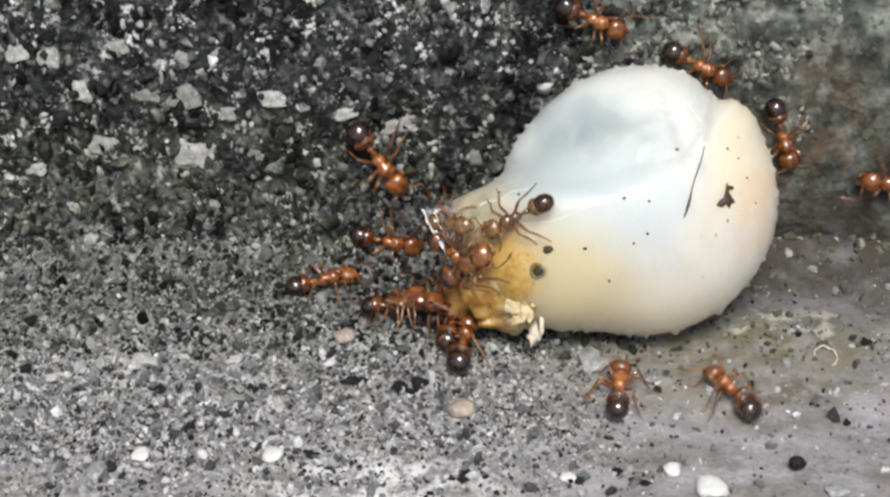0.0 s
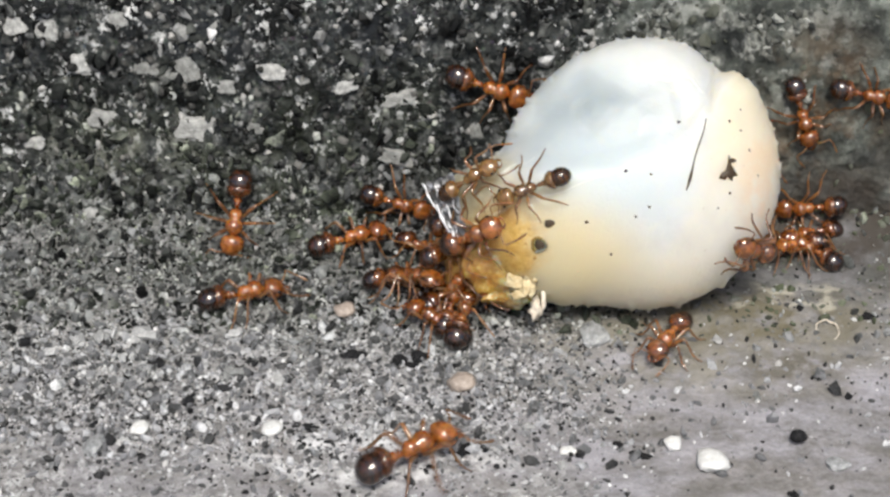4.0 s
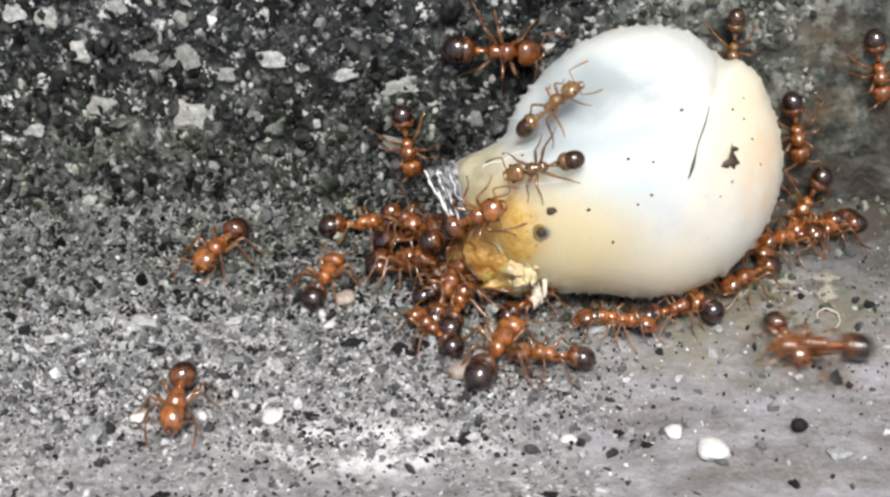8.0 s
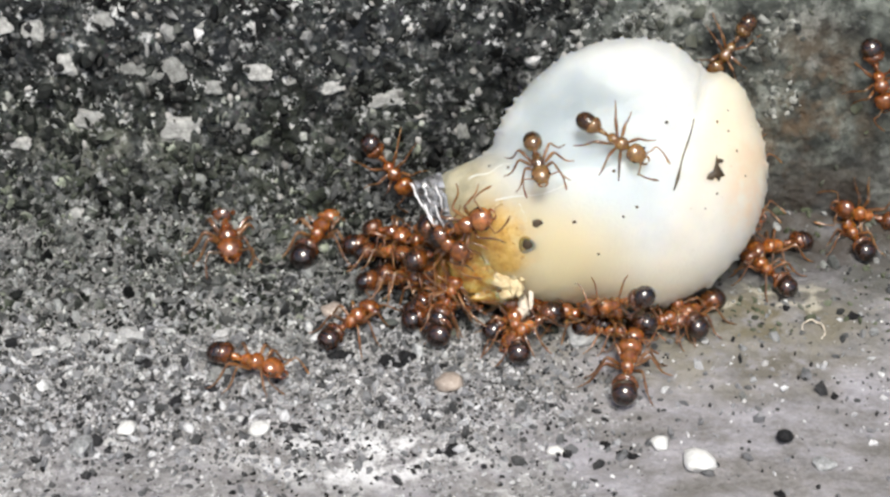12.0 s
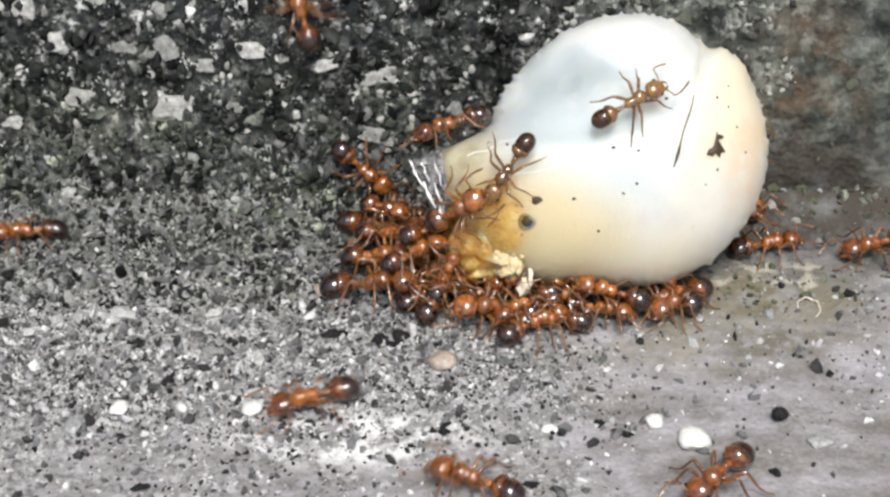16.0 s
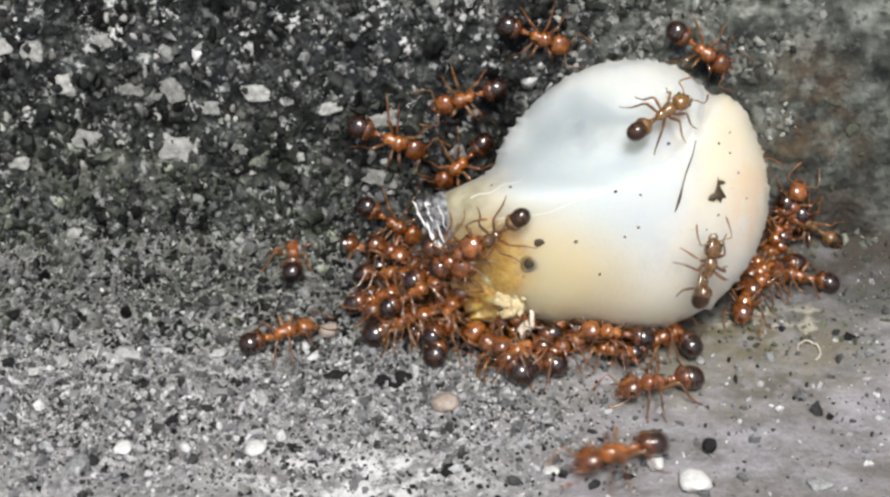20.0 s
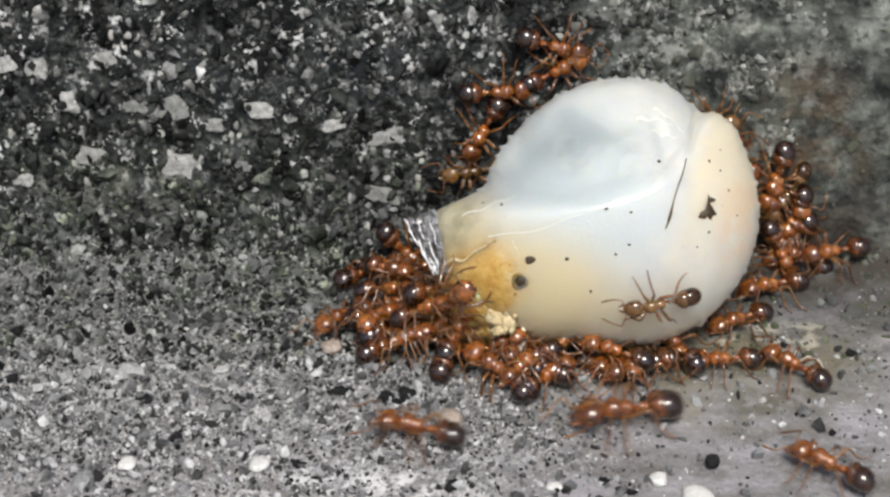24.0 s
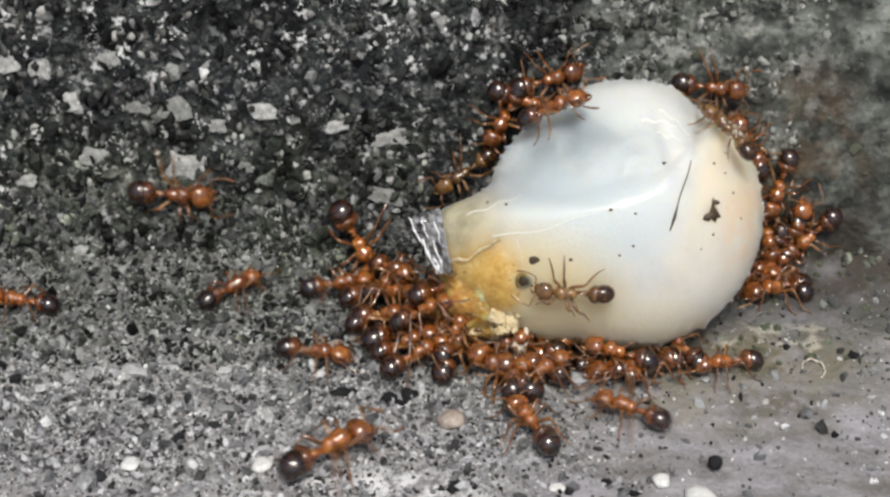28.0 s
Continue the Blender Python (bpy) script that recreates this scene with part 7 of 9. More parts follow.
    crawl(24, [
        (0, 23.00, -8.09, -0.00, 0, -0, 180),
        (7, 22.38, -9.75, -0.00, 0, -0, 180),
        (8, 14.30, -9.02, -0.00, 0, -0, -180),
        (8.5, 6.99, -10.98, -0.00, 0, -0, 176),
        (9, 7.00, -9.76, -0.00, 0, -0, 177),
        (9.5, 8.10, -9.83, -0.00, 0, -0, -147),
        (10, 8.39, -10.36, -0.00, 0, -0, -172),
        (10.5, 2.54, -12.55, -0.00, 0, -0, 173),
        (11, -8.13, -9.44, 0.00, 0, -0, 142),
        (11.5, -17.33, -5.69, -0.00, 0, -0, 157),
        (11.8, -24.42, -5.57, -0.00, 0, -0, 180),
        (28, -25.29, -3.14, -0.00, 0, -0, -180),
    ])
    crawl(25, [
        (0, 8.27, -22.31, -0.00, 0, -0, -113),
        (10.3, 8.68, -21.71, -0.00, 0, -0, 103),
        (11, 8.81, -12.61, -0.00, 0, -0, 71),
        (11.5, 6.65, -10.01, -0.00, 0, -0, 129),
        (12, 7.50, -9.49, 0.00, 0, -0, 80),
        (12.5, 6.75, -9.53, -0.00, 0, -0, 107),
        (14.5, 6.15, -10.24, -0.00, 0, -0, 129),
        (15, 7.58, -11.43, -0.00, 0, -0, 152),
        (15.5, 7.11, -14.40, -0.00, -0, -0, -0),
        (16, 1.54, -16.85, -0.00, 0, -0, 154),
        (16.5, 1.17, -23.39, -0.00, 0, -0, -159),
        (28, 0.81, -20.94, -0.00, 0, -0, -158),
    ])
    crawl(26, [
        (0, -25.55, -9.44, -0.00, 0, 0, 19),
        (3.6, -20.84, -8.93, -0.00, 0, 0, 19),
        (4.8, -20.81, -9.00, -0.00, 0, 0, 19),
        (5.5, -3.22, -6.56, -0.00, 0, 0, 24),
        (6, -2.71, -6.97, 0.00, 0, 0, 12),
        (6.5, -2.51, -7.10, -0.00, 0, 0, 10),
        (7, -2.55, -6.71, -0.00, 0, 0, 27),
        (7.5, -3.31, -6.45, -0.00, 0, 0, 29),
        (8, -4.86, -4.38, -0.00, 0, 0, 73),
        (8.5, -5.85, -2.89, -0.00, 0, 0, 57),
        (9, -4.72, 1.44, 3.52, 73, -28, 8),
        (9.5, -4.60, 1.61, 4.14, 75, -2, 0),
        (10, -4.72, 1.27, 2.86, 71, 36, -11),
        (10.5, -4.41, 1.15, 2.42, 72, 32, -10),
        (11, -7.26, 1.00, 2.05, 30, 73, -59),
        (11.5, -8.99, -3.60, -0.00, 0, 0, -109),
        (12, -6.99, -9.14, 0.00, 0, 0, -27),
        (12.5, -6.50, -9.15, 0.00, 0, 0, -35),
        (14.5, -5.74, -5.12, -0.00, 0, 0, 107),
        (15, -6.34, -0.53, -0.00, 0, 0, 84),
        (15.5, -3.44, 1.94, 5.39, 73, -26, 8),
        (16, -5.09, 2.82, 8.67, -43, -69, 135),
        (16.4, -5.23, 4.34, 14.33, -39, -71, 130),
        (28, -5.84, 5.02, 16.85, -40, -70, 132),
    ])
    crawl(27, [
        (0, 24.80, -4.72, -0.00, 0, -0, 180),
        (7, 23.72, -6.71, -0.00, 0, -0, -171),
        (8, 13.31, -8.54, -0.00, -0, -0, -74),
        (8.5, 10.27, -8.39, -0.00, 0, -0, -96),
        (9, 10.45, -6.09, -0.00, 0, -0, -135),
        (9.5, 8.19, -7.66, -0.00, 0, -0, -153),
        (10, 7.07, -8.42, -0.00, 0, -0, 167),
        (10.5, 6.47, -7.14, 2.71, -126, -44, -160),
        (11, 6.21, -7.14, 2.72, -128, -46, -155),
        (11.5, 6.94, -7.19, 2.64, -115, 10, 168),
        (12, 7.03, -7.21, 2.50, -124, 25, 157),
        (12.5, 6.71, -7.16, 2.72, -115, 21, 164),
        (14.5, 6.05, -6.18, -0.00, 0, -0, -152),
        (15, 6.06, -6.64, -0.00, 0, -0, -151),
        (15.5, 6.82, -6.23, -0.00, 0, -0, -154),
        (16, 5.80, -6.73, 0.00, 0, -0, -151),
        (16.5, 5.59, -7.10, -0.00, 0, -0, -155),
        (17, 5.42, -7.52, -0.00, 0, -0, -154),
        (17.5, 5.47, -6.77, -0.00, 0, -0, -134),
        (18, 5.44, -7.13, -0.00, 0, -0, -137),
        (18.5, 5.02, -6.77, -0.00, 0, -0, -128),
        (19, 4.86, -5.98, -0.00, 0, -0, -128),
        (19.5, 5.11, -6.81, -0.00, 0, -0, -127),
        (20, 5.20, -6.80, 0.00, 0, -0, -134),
        (20.5, 5.13, -7.02, -0.00, 0, -0, -132),
        (21, 4.81, -6.65, -0.00, 0, -0, -133),
        (21.5, 5.22, -7.02, -0.00, 0, -0, -132),
        (23.5, 5.08, -6.58, -0.00, 0, -0, -132),
        (24, 4.72, -6.32, -0.00, 0, -0, -127),
        (24.5, 4.73, -6.42, -0.00, 0, -0, -129),
        (25, 4.63, -6.21, -0.00, 0, -0, -128),
        (25.5, 4.71, -6.34, -0.00, 0, -0, -129),
        (26, 4.56, -6.56, -0.00, 0, -0, -128),
        (26.5, 4.42, -6.86, -0.00, 0, -0, -131),
        (27, 4.47, -6.41, -0.00, 0, -0, -129),
        (27.5, 4.62, -6.90, -0.00, 0, -0, -133),
        (28, 4.48, -6.59, -0.00, 0, -0, -126),
    ])
    crawl(28, [
        (0, 22.05, -9.84, -0.00, 0, -0, 180),
        (13, 22.06, -11.53, -0.00, 0, -0, 180),
        (13.8, 22.09, -11.73, -0.00, 0, -0, 180),
        (14.5, 4.65, -8.91, -0.00, 0, -0, 130),
        (15.5, 4.44, -10.59, -0.00, 0, -0, -170),
        (16, 10.07, -16.78, -0.00, 0, -0, -132),
        (16.5, 6.26, -13.93, -0.00, 0, -0, 141),
        (17, 4.70, -11.77, -0.00, 0, -0, 98),
        (17.5, 4.77, -10.43, -0.00, 0, -0, 120),
        (18, 5.22, -10.61, -0.00, 0, -0, 89),
        (18.5, 7.24, -9.42, -0.00, 0, -0, 61),
        (19, 9.27, -8.29, -0.00, 0, -0, 35),
        (19.5, 9.05, -8.07, 0.00, 0, -0, 35),
        (20, 8.79, -9.31, -0.00, 0, -0, -162),
        (20.5, 8.47, -7.04, 0.00, 0, -0, -160),
        (21, 8.19, -6.90, -0.00, 0, -0, -178),
        (21.5, 9.02, -6.87, -0.00, 0, -0, -153),
        (23.5, 8.45, -7.17, -0.00, 0, -0, -158),
        (24, 8.21, -7.17, -0.00, 0, -0, -157),
        (24.5, 8.27, -7.35, -0.00, 0, -0, -152),
        (25, 8.46, -6.67, -0.00, 0, -0, -160),
        (26, 8.04, -6.93, -0.00, 0, -0, -170),
        (27, 8.18, -6.81, -0.00, 0, -0, -156),
        (28, 8.25, -6.93, -0.00, 0, -0, -162),
    ])
    crawl(29, [
        (0, 12.83, -22.20, -0.00, 0, -0, -120),
        (18.8, 12.78, -21.97, -0.00, 0, -0, 107),
        (19.5, 12.20, -13.17, -0.00, 0, -0, -105),
        (20, 6.89, -13.42, -0.00, 0, -0, -156),
        (20.5, 3.44, -11.03, -0.00, 0, -0, 176),
        (21, -4.18, -10.46, -0.00, 0, -0, 158),
        (21.5, -11.92, -7.57, -0.00, 0, -0, 160),
        (22, -22.93, -5.64, -0.00, 0, -0, 171),
        (28, -23.26, -5.33, -0.00, 0, -0, 171),
    ])
    crawl(30, [
        (0, 7.20, -22.19, -0.00, 0, -0, -96),
        (16, 7.81, -22.62, -0.00, 0, -0, 94),
        (16.5, 8.53, -16.63, -0.00, 0, -0, 105),
        (17, 13.20, -13.01, -0.00, 0, -0, 47),
        (17.5, 13.07, -14.72, -0.00, 0, -0, 108),
        (18, 18.79, -17.79, -0.00, -0, -0, -67),
        (18.3, 19.15, -22.64, -0.00, -0, -0, -51),
        (28, 19.62, -20.29, -0.00, -0, -0, -52),
    ])
    crawl(31, [
        (0, 23.17, -3.13, -0.00, 0, -0, 180),
        (16.8, 22.87, -6.61, -0.00, 0, -0, 179),
        (17.5, 17.95, -5.15, -0.00, 0, -0, 147),
        (18.5, 14.17, -5.50, -0.00, 0, -0, -117),
        (19, 15.61, -8.28, -0.00, -0, -0, -22),
        (19.5, 23.59, -8.54, -0.00, -0, -0, -9),
        (28, 24.07, -7.06, -0.00, -0, -0, -10),
    ])
    crawl(32, [
        (0, 23.76, -4.72, -0.00, 0, -0, 180),
        (21.5, 23.45, -4.41, -0.00, 0, -0, -180),
        (22.8, 23.49, -3.95, -0.00, 0, -0, -180),
        (23.5, 11.27, -6.79, -0.00, 0, -0, -154),
        (24, 7.28, -10.12, -0.00, 0, -0, -167),
        (24.5, -0.76, -10.45, -0.00, 0, -0, 159),
        (25, -8.41, -7.75, -0.00, 0, -0, 152),
        (25.5, -17.10, -5.57, -0.00, 0, -0, 159),
        (26, -23.74, -5.11, -0.00, 0, -0, 172),
        (28, -23.94, -4.94, -0.00, 0, -0, 172),
    ])
    crawl(33, [
        (0, 21.48, -9.15, -0.00, 0, -0, 180),
        (21.5, 21.55, -9.46, -0.00, 0, -0, 168),
        (22.3, 21.57, -9.22, -0.00, 0, -0, 168),
        (23, 6.43, -9.54, -0.00, 0, -0, 160),
        (23.5, 1.71, -9.05, -0.00, 0, -0, 139),
        (24, -0.62, -10.93, -0.00, 0, -0, 164),
        (24.5, -12.76, -4.71, -0.00, 0, -0, 134),
        (25, -23.75, -1.70, -0.00, 0, -0, 162),
        (28, -23.77, -1.89, -0.00, 0, -0, 162),
    ])
    crawl(34, [
        (0, 19.89, -15.55, -0.00, 0, -0, 103),
        (22.8, 18.85, -20.01, -0.00, 0, -0, 124),
        (23.5, 16.35, -14.71, -0.00, 0, -0, 138),
        (24, 14.53, -12.99, -0.00, 0, -0, 143),
        (24.5, 11.83, -9.98, -0.00, 0, -0, 121),
        (25, 11.11, -8.98, -0.00, 0, -0, 143),
        (25.5, 9.46, -10.11, -0.00, 0, -0, 155),
        (26, 7.65, -9.73, -0.00, 0, -0, 138),
        (26.5, 6.90, -9.83, -0.00, 0, -0, 155),
        (27, 4.29, -10.23, -0.00, 0, -0, 144),
        (27.5, 4.09, -10.46, -0.00, 0, -0, 129),
        (28, 3.62, -10.43, -0.00, 0, -0, 117),
    ])
    crawl(35, [
        (0, 22.20, -7.00, -0.00, 0, -0, 180),
        (22.5, 23.03, -6.41, -0.00, 0, -0, -180),
        (23.3, 23.05, -6.14, -0.00, 0, -0, -180),
        (24, 14.37, -6.94, -0.00, 0, -0, 137),
        (24.5, 14.12, -6.25, -0.00, 0, -0, 120),
        (25, 12.64, -6.18, -0.00, 0, -0, 142),
        (25.5, 11.69, -8.43, 0.00, 0, -0, 137),
        (26, 13.19, -8.12, -0.00, -0, -0, -4),
        (26.5, 17.06, -8.23, 0.00, 0, -0, 26),
        (27, 16.36, -8.65, -0.00, -0, -0, -14),
        (27.5, 11.12, -10.41, -0.00, 0, -0, -174),
        (28, 7.44, -9.61, -0.00, 0, -0, 152),
    ])
    crawl(36, [
        (0, -0.07, -4.30, -0.00, -0, -0, -40),
        (23, -0.23, -4.32, -0.00, -0, -0, -30),
        (24.5, -5.26, -3.64, -0.00, 0, -0, 168),
        (25, -6.08, -4.40, -0.00, 0, -0, 135),
        (25.5, -11.08, -5.27, -0.00, 0, -0, -176),
        (26, -10.27, -5.30, -0.00, 0, -0, 32),
        (26.5, -9.69, -6.29, -0.00, 0, -0, 126),
        (27, -10.44, -5.21, -0.00, 0, -0, 30),
        (27.5, -9.98, -5.34, -0.00, 0, -0, 21),
        (28, -8.51, -1.46, -0.00, 0, -0, 42),
    ])
    crawl(37, [
        (0, -7.75, 4.94, 16.55, 46, -68, 41),
        (24.4, -7.51, 4.57, 15.20, 17, 74, -73),
        (25, -7.09, 1.67, 4.38, -68, 46, -164),
        (25.5, -0.72, 2.88, 8.87, -65, 52, -160),
        (26, -1.24, 1.73, 4.57, -10, 75, -100),
        (26.5, -0.84, 1.74, 4.61, 48, 67, -39),
        (27, -1.36, 1.53, 3.84, 45, 69, -43),
        (27.5, -3.37, 1.08, 2.16, -21, 74, -112),
        (28, -3.15, 0.86, 1.34, 61, 58, -25),
    ])
    crawl(38, [
        (0, -26.83, 0.93, 1.62, -75, -0, 180),
        (24.6, -23.81, 1.10, 2.22, 75, -7, 2),
        (25.5, -18.46, 1.25, 2.79, 75, -6, 2),
        (26, -13.78, 1.35, 3.17, 73, -25, 7),
        (26.5, -13.66, 1.57, 3.99, 73, -26, 8),
        (27, -13.48, 1.56, 3.94, 74, -16, 4),
        (27.5, -13.15, 1.58, 4.03, 73, -25, 7),
        (28, -11.01, 1.44, 3.52, 75, 3, -1),
    ])
    crawl(39, [
        (0, -5.26, 4.94, 16.55, -40, -70, 132),
        (26.4, -3.66, 4.50, 14.92, 20, 74, -69),
        (27, -2.00, 2.55, 7.65, -74, 21, -174),
        (27.5, -7.73, 0.89, 1.46, -69, 43, -165),
        (28, -3.91, -1.20, -0.00, 0, -0, 10),
    ])
    crawl(40, [
        (0, -25.04, -6.19, 0.00, 0, -0, 180),
        (26.4, -22.13, -5.84, -0.00, 0, -0, 10),
        (27, -15.50, -4.11, -0.00, 0, -0, 30),
        (27.5, -18.05, -0.74, -0.00, 0, -0, -142),
        (28, -17.38, -2.53, -0.00, 0, -0, 171),
    ])
    crawl(41, [
        (0, -23.71, -10.46, -0.00, 0, -0, 180),
        (26.3, -20.97, -9.95, -0.00, 0, -0, 20),
        (27, -15.08, -7.74, -0.00, 0, -0, 28),
        (27.5, -7.94, -13.02, -0.00, -0, -0, -21),
        (28, -3.79, -12.09, -0.00, 0, -0, 37),
    ])
    crawl(42, [
        (0, -1.70, -4.10, -0.00, -0, -0, -16),
        (20, -0.91, -4.49, -0.00, -0, -0, -14),
        (26, -2.99, -4.25, -0.00, 0, -0, -164),
        (27, -3.75, -5.34, -0.00, 0, -0, 168),
        (27.5, -5.99, -4.13, -0.00, -0, -0, -15),
        (28, -4.66, -6.07, -0.00, -0, -0, -16),
    ])
    crawl(43, [
        (0, -19.66, -13.54, -0.00, 0, -0, 9),
        (14.2, -20.25, -9.24, -0.00, 0, -0, 19),
        (15, -5.35, -9.08, -0.00, -0, -0, -0),
        (15.5, -1.56, -11.23, -0.00, 0, -0, -142),
        (16, -4.25, -12.53, -0.00, 0, -0, -156),
        (16.5, -8.10, -15.14, -0.00, 0, -0, 134),
        (17, -9.47, -9.35, -0.00, 0, -0, 111),
        (17.5, -12.70, -2.73, -0.00, 0, -0, 112),
        (18, -4.56, 1.79, 4.81, 72, -35, 11),
        (19, -6.48, 2.26, 6.55, 73, 27, -8),
        (19.5, -3.11, 1.88, 5.14, 74, 17, -5),
        (20, -1.55, 1.86, 5.09, 74, 21, -6),
        (20.5, -2.24, 1.36, 3.20, 71, 37, -12),
        (21, -1.55, 1.46, 3.59, 75, 5, -1),
        (21.5, -1.35, 1.29, 2.93, 73, 25, -7),
        (23.5, -0.99, 0.69, 0.70, 72, 34, -10),
        (24, -2.41, -0.31, -0.00, 0, -0, 27),
        (24.5, -2.74, -2.89, -0.00, -0, -0, -12),
        (25, -1.77, -1.96, -0.00, -0, -0, -6),
        (25.5, -1.78, -2.09, 0.00, -0, -0, -4),
        (26, -1.85, -2.24, -0.00, -0, -0, -7),
        (26.5, -2.01, -2.05, -0.00, -0, -0, -7),
        (27, -1.96, -2.24, -0.00, -0, -0, -6),
        (27.5, -1.91, -2.33, -0.00, -0, -0, -7),
        (28, -2.04, -2.48, 0.00, -0, -0, -6),
    ])
    crawl(44, [
        (0, -24.40, -12.91, -0.00, 0, -0, 9),
        (8.4, -20.03, -15.12, -0.00, 0, -0, 35),
        (9, -14.94, -12.70, -0.00, 0, -0, 44),
        (9.5, -8.47, -10.09, -0.00, 0, -0, 23),
        (10, -3.92, -9.24, -0.00, 0, -0, 17),
        (10.5, -1.71, -10.05, -0.00, 0, -0, 19),
        (11, -3.32, -7.52, -0.00, 0, -0, 51),
        (11.5, -2.99, -6.77, -0.00, 0, -0, 43),
        (12, -3.13, -6.53, -0.00, 0, -0, 50),
        (12.5, -2.99, -6.14, 0.00, 0, -0, 48),
        (14.5, -1.84, -4.40, -0.00, -0, -0, -10),
        (15, -1.54, -2.81, -0.00, -0, -0, -0),
        (15.5, -1.26, -3.34, -0.00, 0, -0, 23),
        (16, -1.38, -2.23, 0.00, -0, -0, -29),
        (16.5, -2.21, -2.96, 0.00, 0, -0, 4),
        (17, -2.25, -4.23, -0.00, -0, -0, -10),
        (17.5, -2.10, -4.12, -0.00, -0, -0, -5),
        (18, -1.95, -3.55, -0.00, -0, -0, -7),
        (18.5, -2.09, -3.07, -0.00, -0, -0, -8),
        (19, -1.95, -3.63, -0.00, -0, -0, -9),
        (19.5, -1.67, -3.94, -0.00, 0, -0, 0),
        (20, -1.16, -3.65, -0.00, -0, -0, -2),
        (20.5, -1.18, -4.85, 0.00, -0, -0, -5),
        (21, -1.22, -4.13, -0.00, -0, -0, -2),
        (21.5, -1.27, -3.72, -0.00, -0, -0, -14),
        (23.5, -1.45, -3.45, -0.00, -0, -0, -5),
        (24, -1.54, -3.54, -0.00, -0, -0, -4),
        (24.5, -1.59, -3.56, -0.00, -0, -0, -5),
        (25, -1.88, -3.68, -0.00, 0, -0, 0),
        (25.5, -1.78, -3.76, -0.00, 0, -0, 0),
        (26, -1.90, -3.81, -0.00, -0, -0, -2),
        (26.5, -1.90, -3.97, -0.00, -0, -0, -4),
        (27, -1.90, -4.21, -0.00, 0, -0, 3),
        (28, -1.79, -4.26, -0.00, 0, -0, 0),
    ])
    crawl(45, [
        (0, -0.42, -3.90, -0.00, 0, -0, 180),
        (8, -0.53, -7.77, -0.00, 0, -0, 129),
        (8.6, -1.69, -7.56, -0.00, 0, -0, 141),
        (9, -4.50, -8.56, -0.00, 0, -0, 146),
        (9.5, -10.71, -3.97, -0.00, 0, -0, 171),
        (10, -17.87, -3.88, 0.00, 0, -0, -180),
        (10.4, -24.72, -3.47, -0.00, 0, -0, -180),
        (28, -25.21, -1.04, -0.00, 0, -0, -180),
    ])
    crawl(46, [
        (0, -25.37, -2.86, -0.00, 0, -0, 10),
        (8.2, -23.73, -4.65, -0.00, 0, -0, 6),
        (9, -21.97, -3.78, -0.00, 0, -0, 0),
        (9.5, -10.47, -7.71, -0.00, 0, -0, 6),
        (10, -6.97, -5.75, -0.00, 0, -0, 34),
        (10.5, -5.48, -3.90, 0.00, 0, -0, 27),
        (11, -5.33, -4.14, -0.00, 0, -0, 22),
        (11.5, -5.16, -3.81, -0.00, 0, -0, 65),
        (12, -4.82, -0.48, -0.00, 0, -0, 70),
        (12.5, -1.51, 2.11, 6.00, 74, -21, 6),
        (14.5, -6.47, 1.65, 4.28, -75, 6, -178),
        (14.9, -17.00, 1.74, 4.62, -75, -5, 179),
        (15.1, -24.55, 1.82, 4.91, -75, -0, 180),
        (28, -24.79, 2.41, 7.12, -75, 0, -180),
    ])
    crawl(47, [
        (0, -26.04, -4.46, -0.00, 0, -0, 10),
        (17.4, -21.97, -7.33, -0.00, 0, -0, 10),
        (17.8, -22.05, -7.20, -0.00, 0, -0, 11),
        (18.5, -6.12, -5.57, 0.00, 0, -0, 51),
        (19, -5.90, -6.15, -0.00, 0, -0, 17),
        (19.5, -5.77, -6.05, 0.00, 0, -0, 11),
        (20, -5.84, -6.04, -0.00, 0, -0, 24),
        (20.5, -4.77, -6.10, -0.00, 0, -0, 17),
        (21, -1.97, -5.88, -0.00, 0, -0, 18),
        (21.5, -1.63, -6.40, -0.00, 0, -0, 31),
        (23.5, -0.99, -5.79, -0.00, 0, -0, 21),
        (24, -1.22, -5.94, -0.00, 0, -0, 11),
        (24.5, -1.26, -6.05, -0.00, 0, -0, 10),
        (25, -1.29, -5.96, 0.00, 0, -0, 15),
        (25.5, -1.20, -6.18, -0.00, 0, -0, 18),
        (26, -1.21, -6.49, 0.00, 0, -0, 20),
        (26.5, -1.13, -6.35, -0.00, 0, -0, 16),
        (27, -0.98, -5.98, -0.00, 0, -0, 13),
        (27.5, -0.67, -6.15, -0.00, 0, -0, 18),
        (28, -0.42, -6.51, -0.00, 0, -0, 24),
    ])
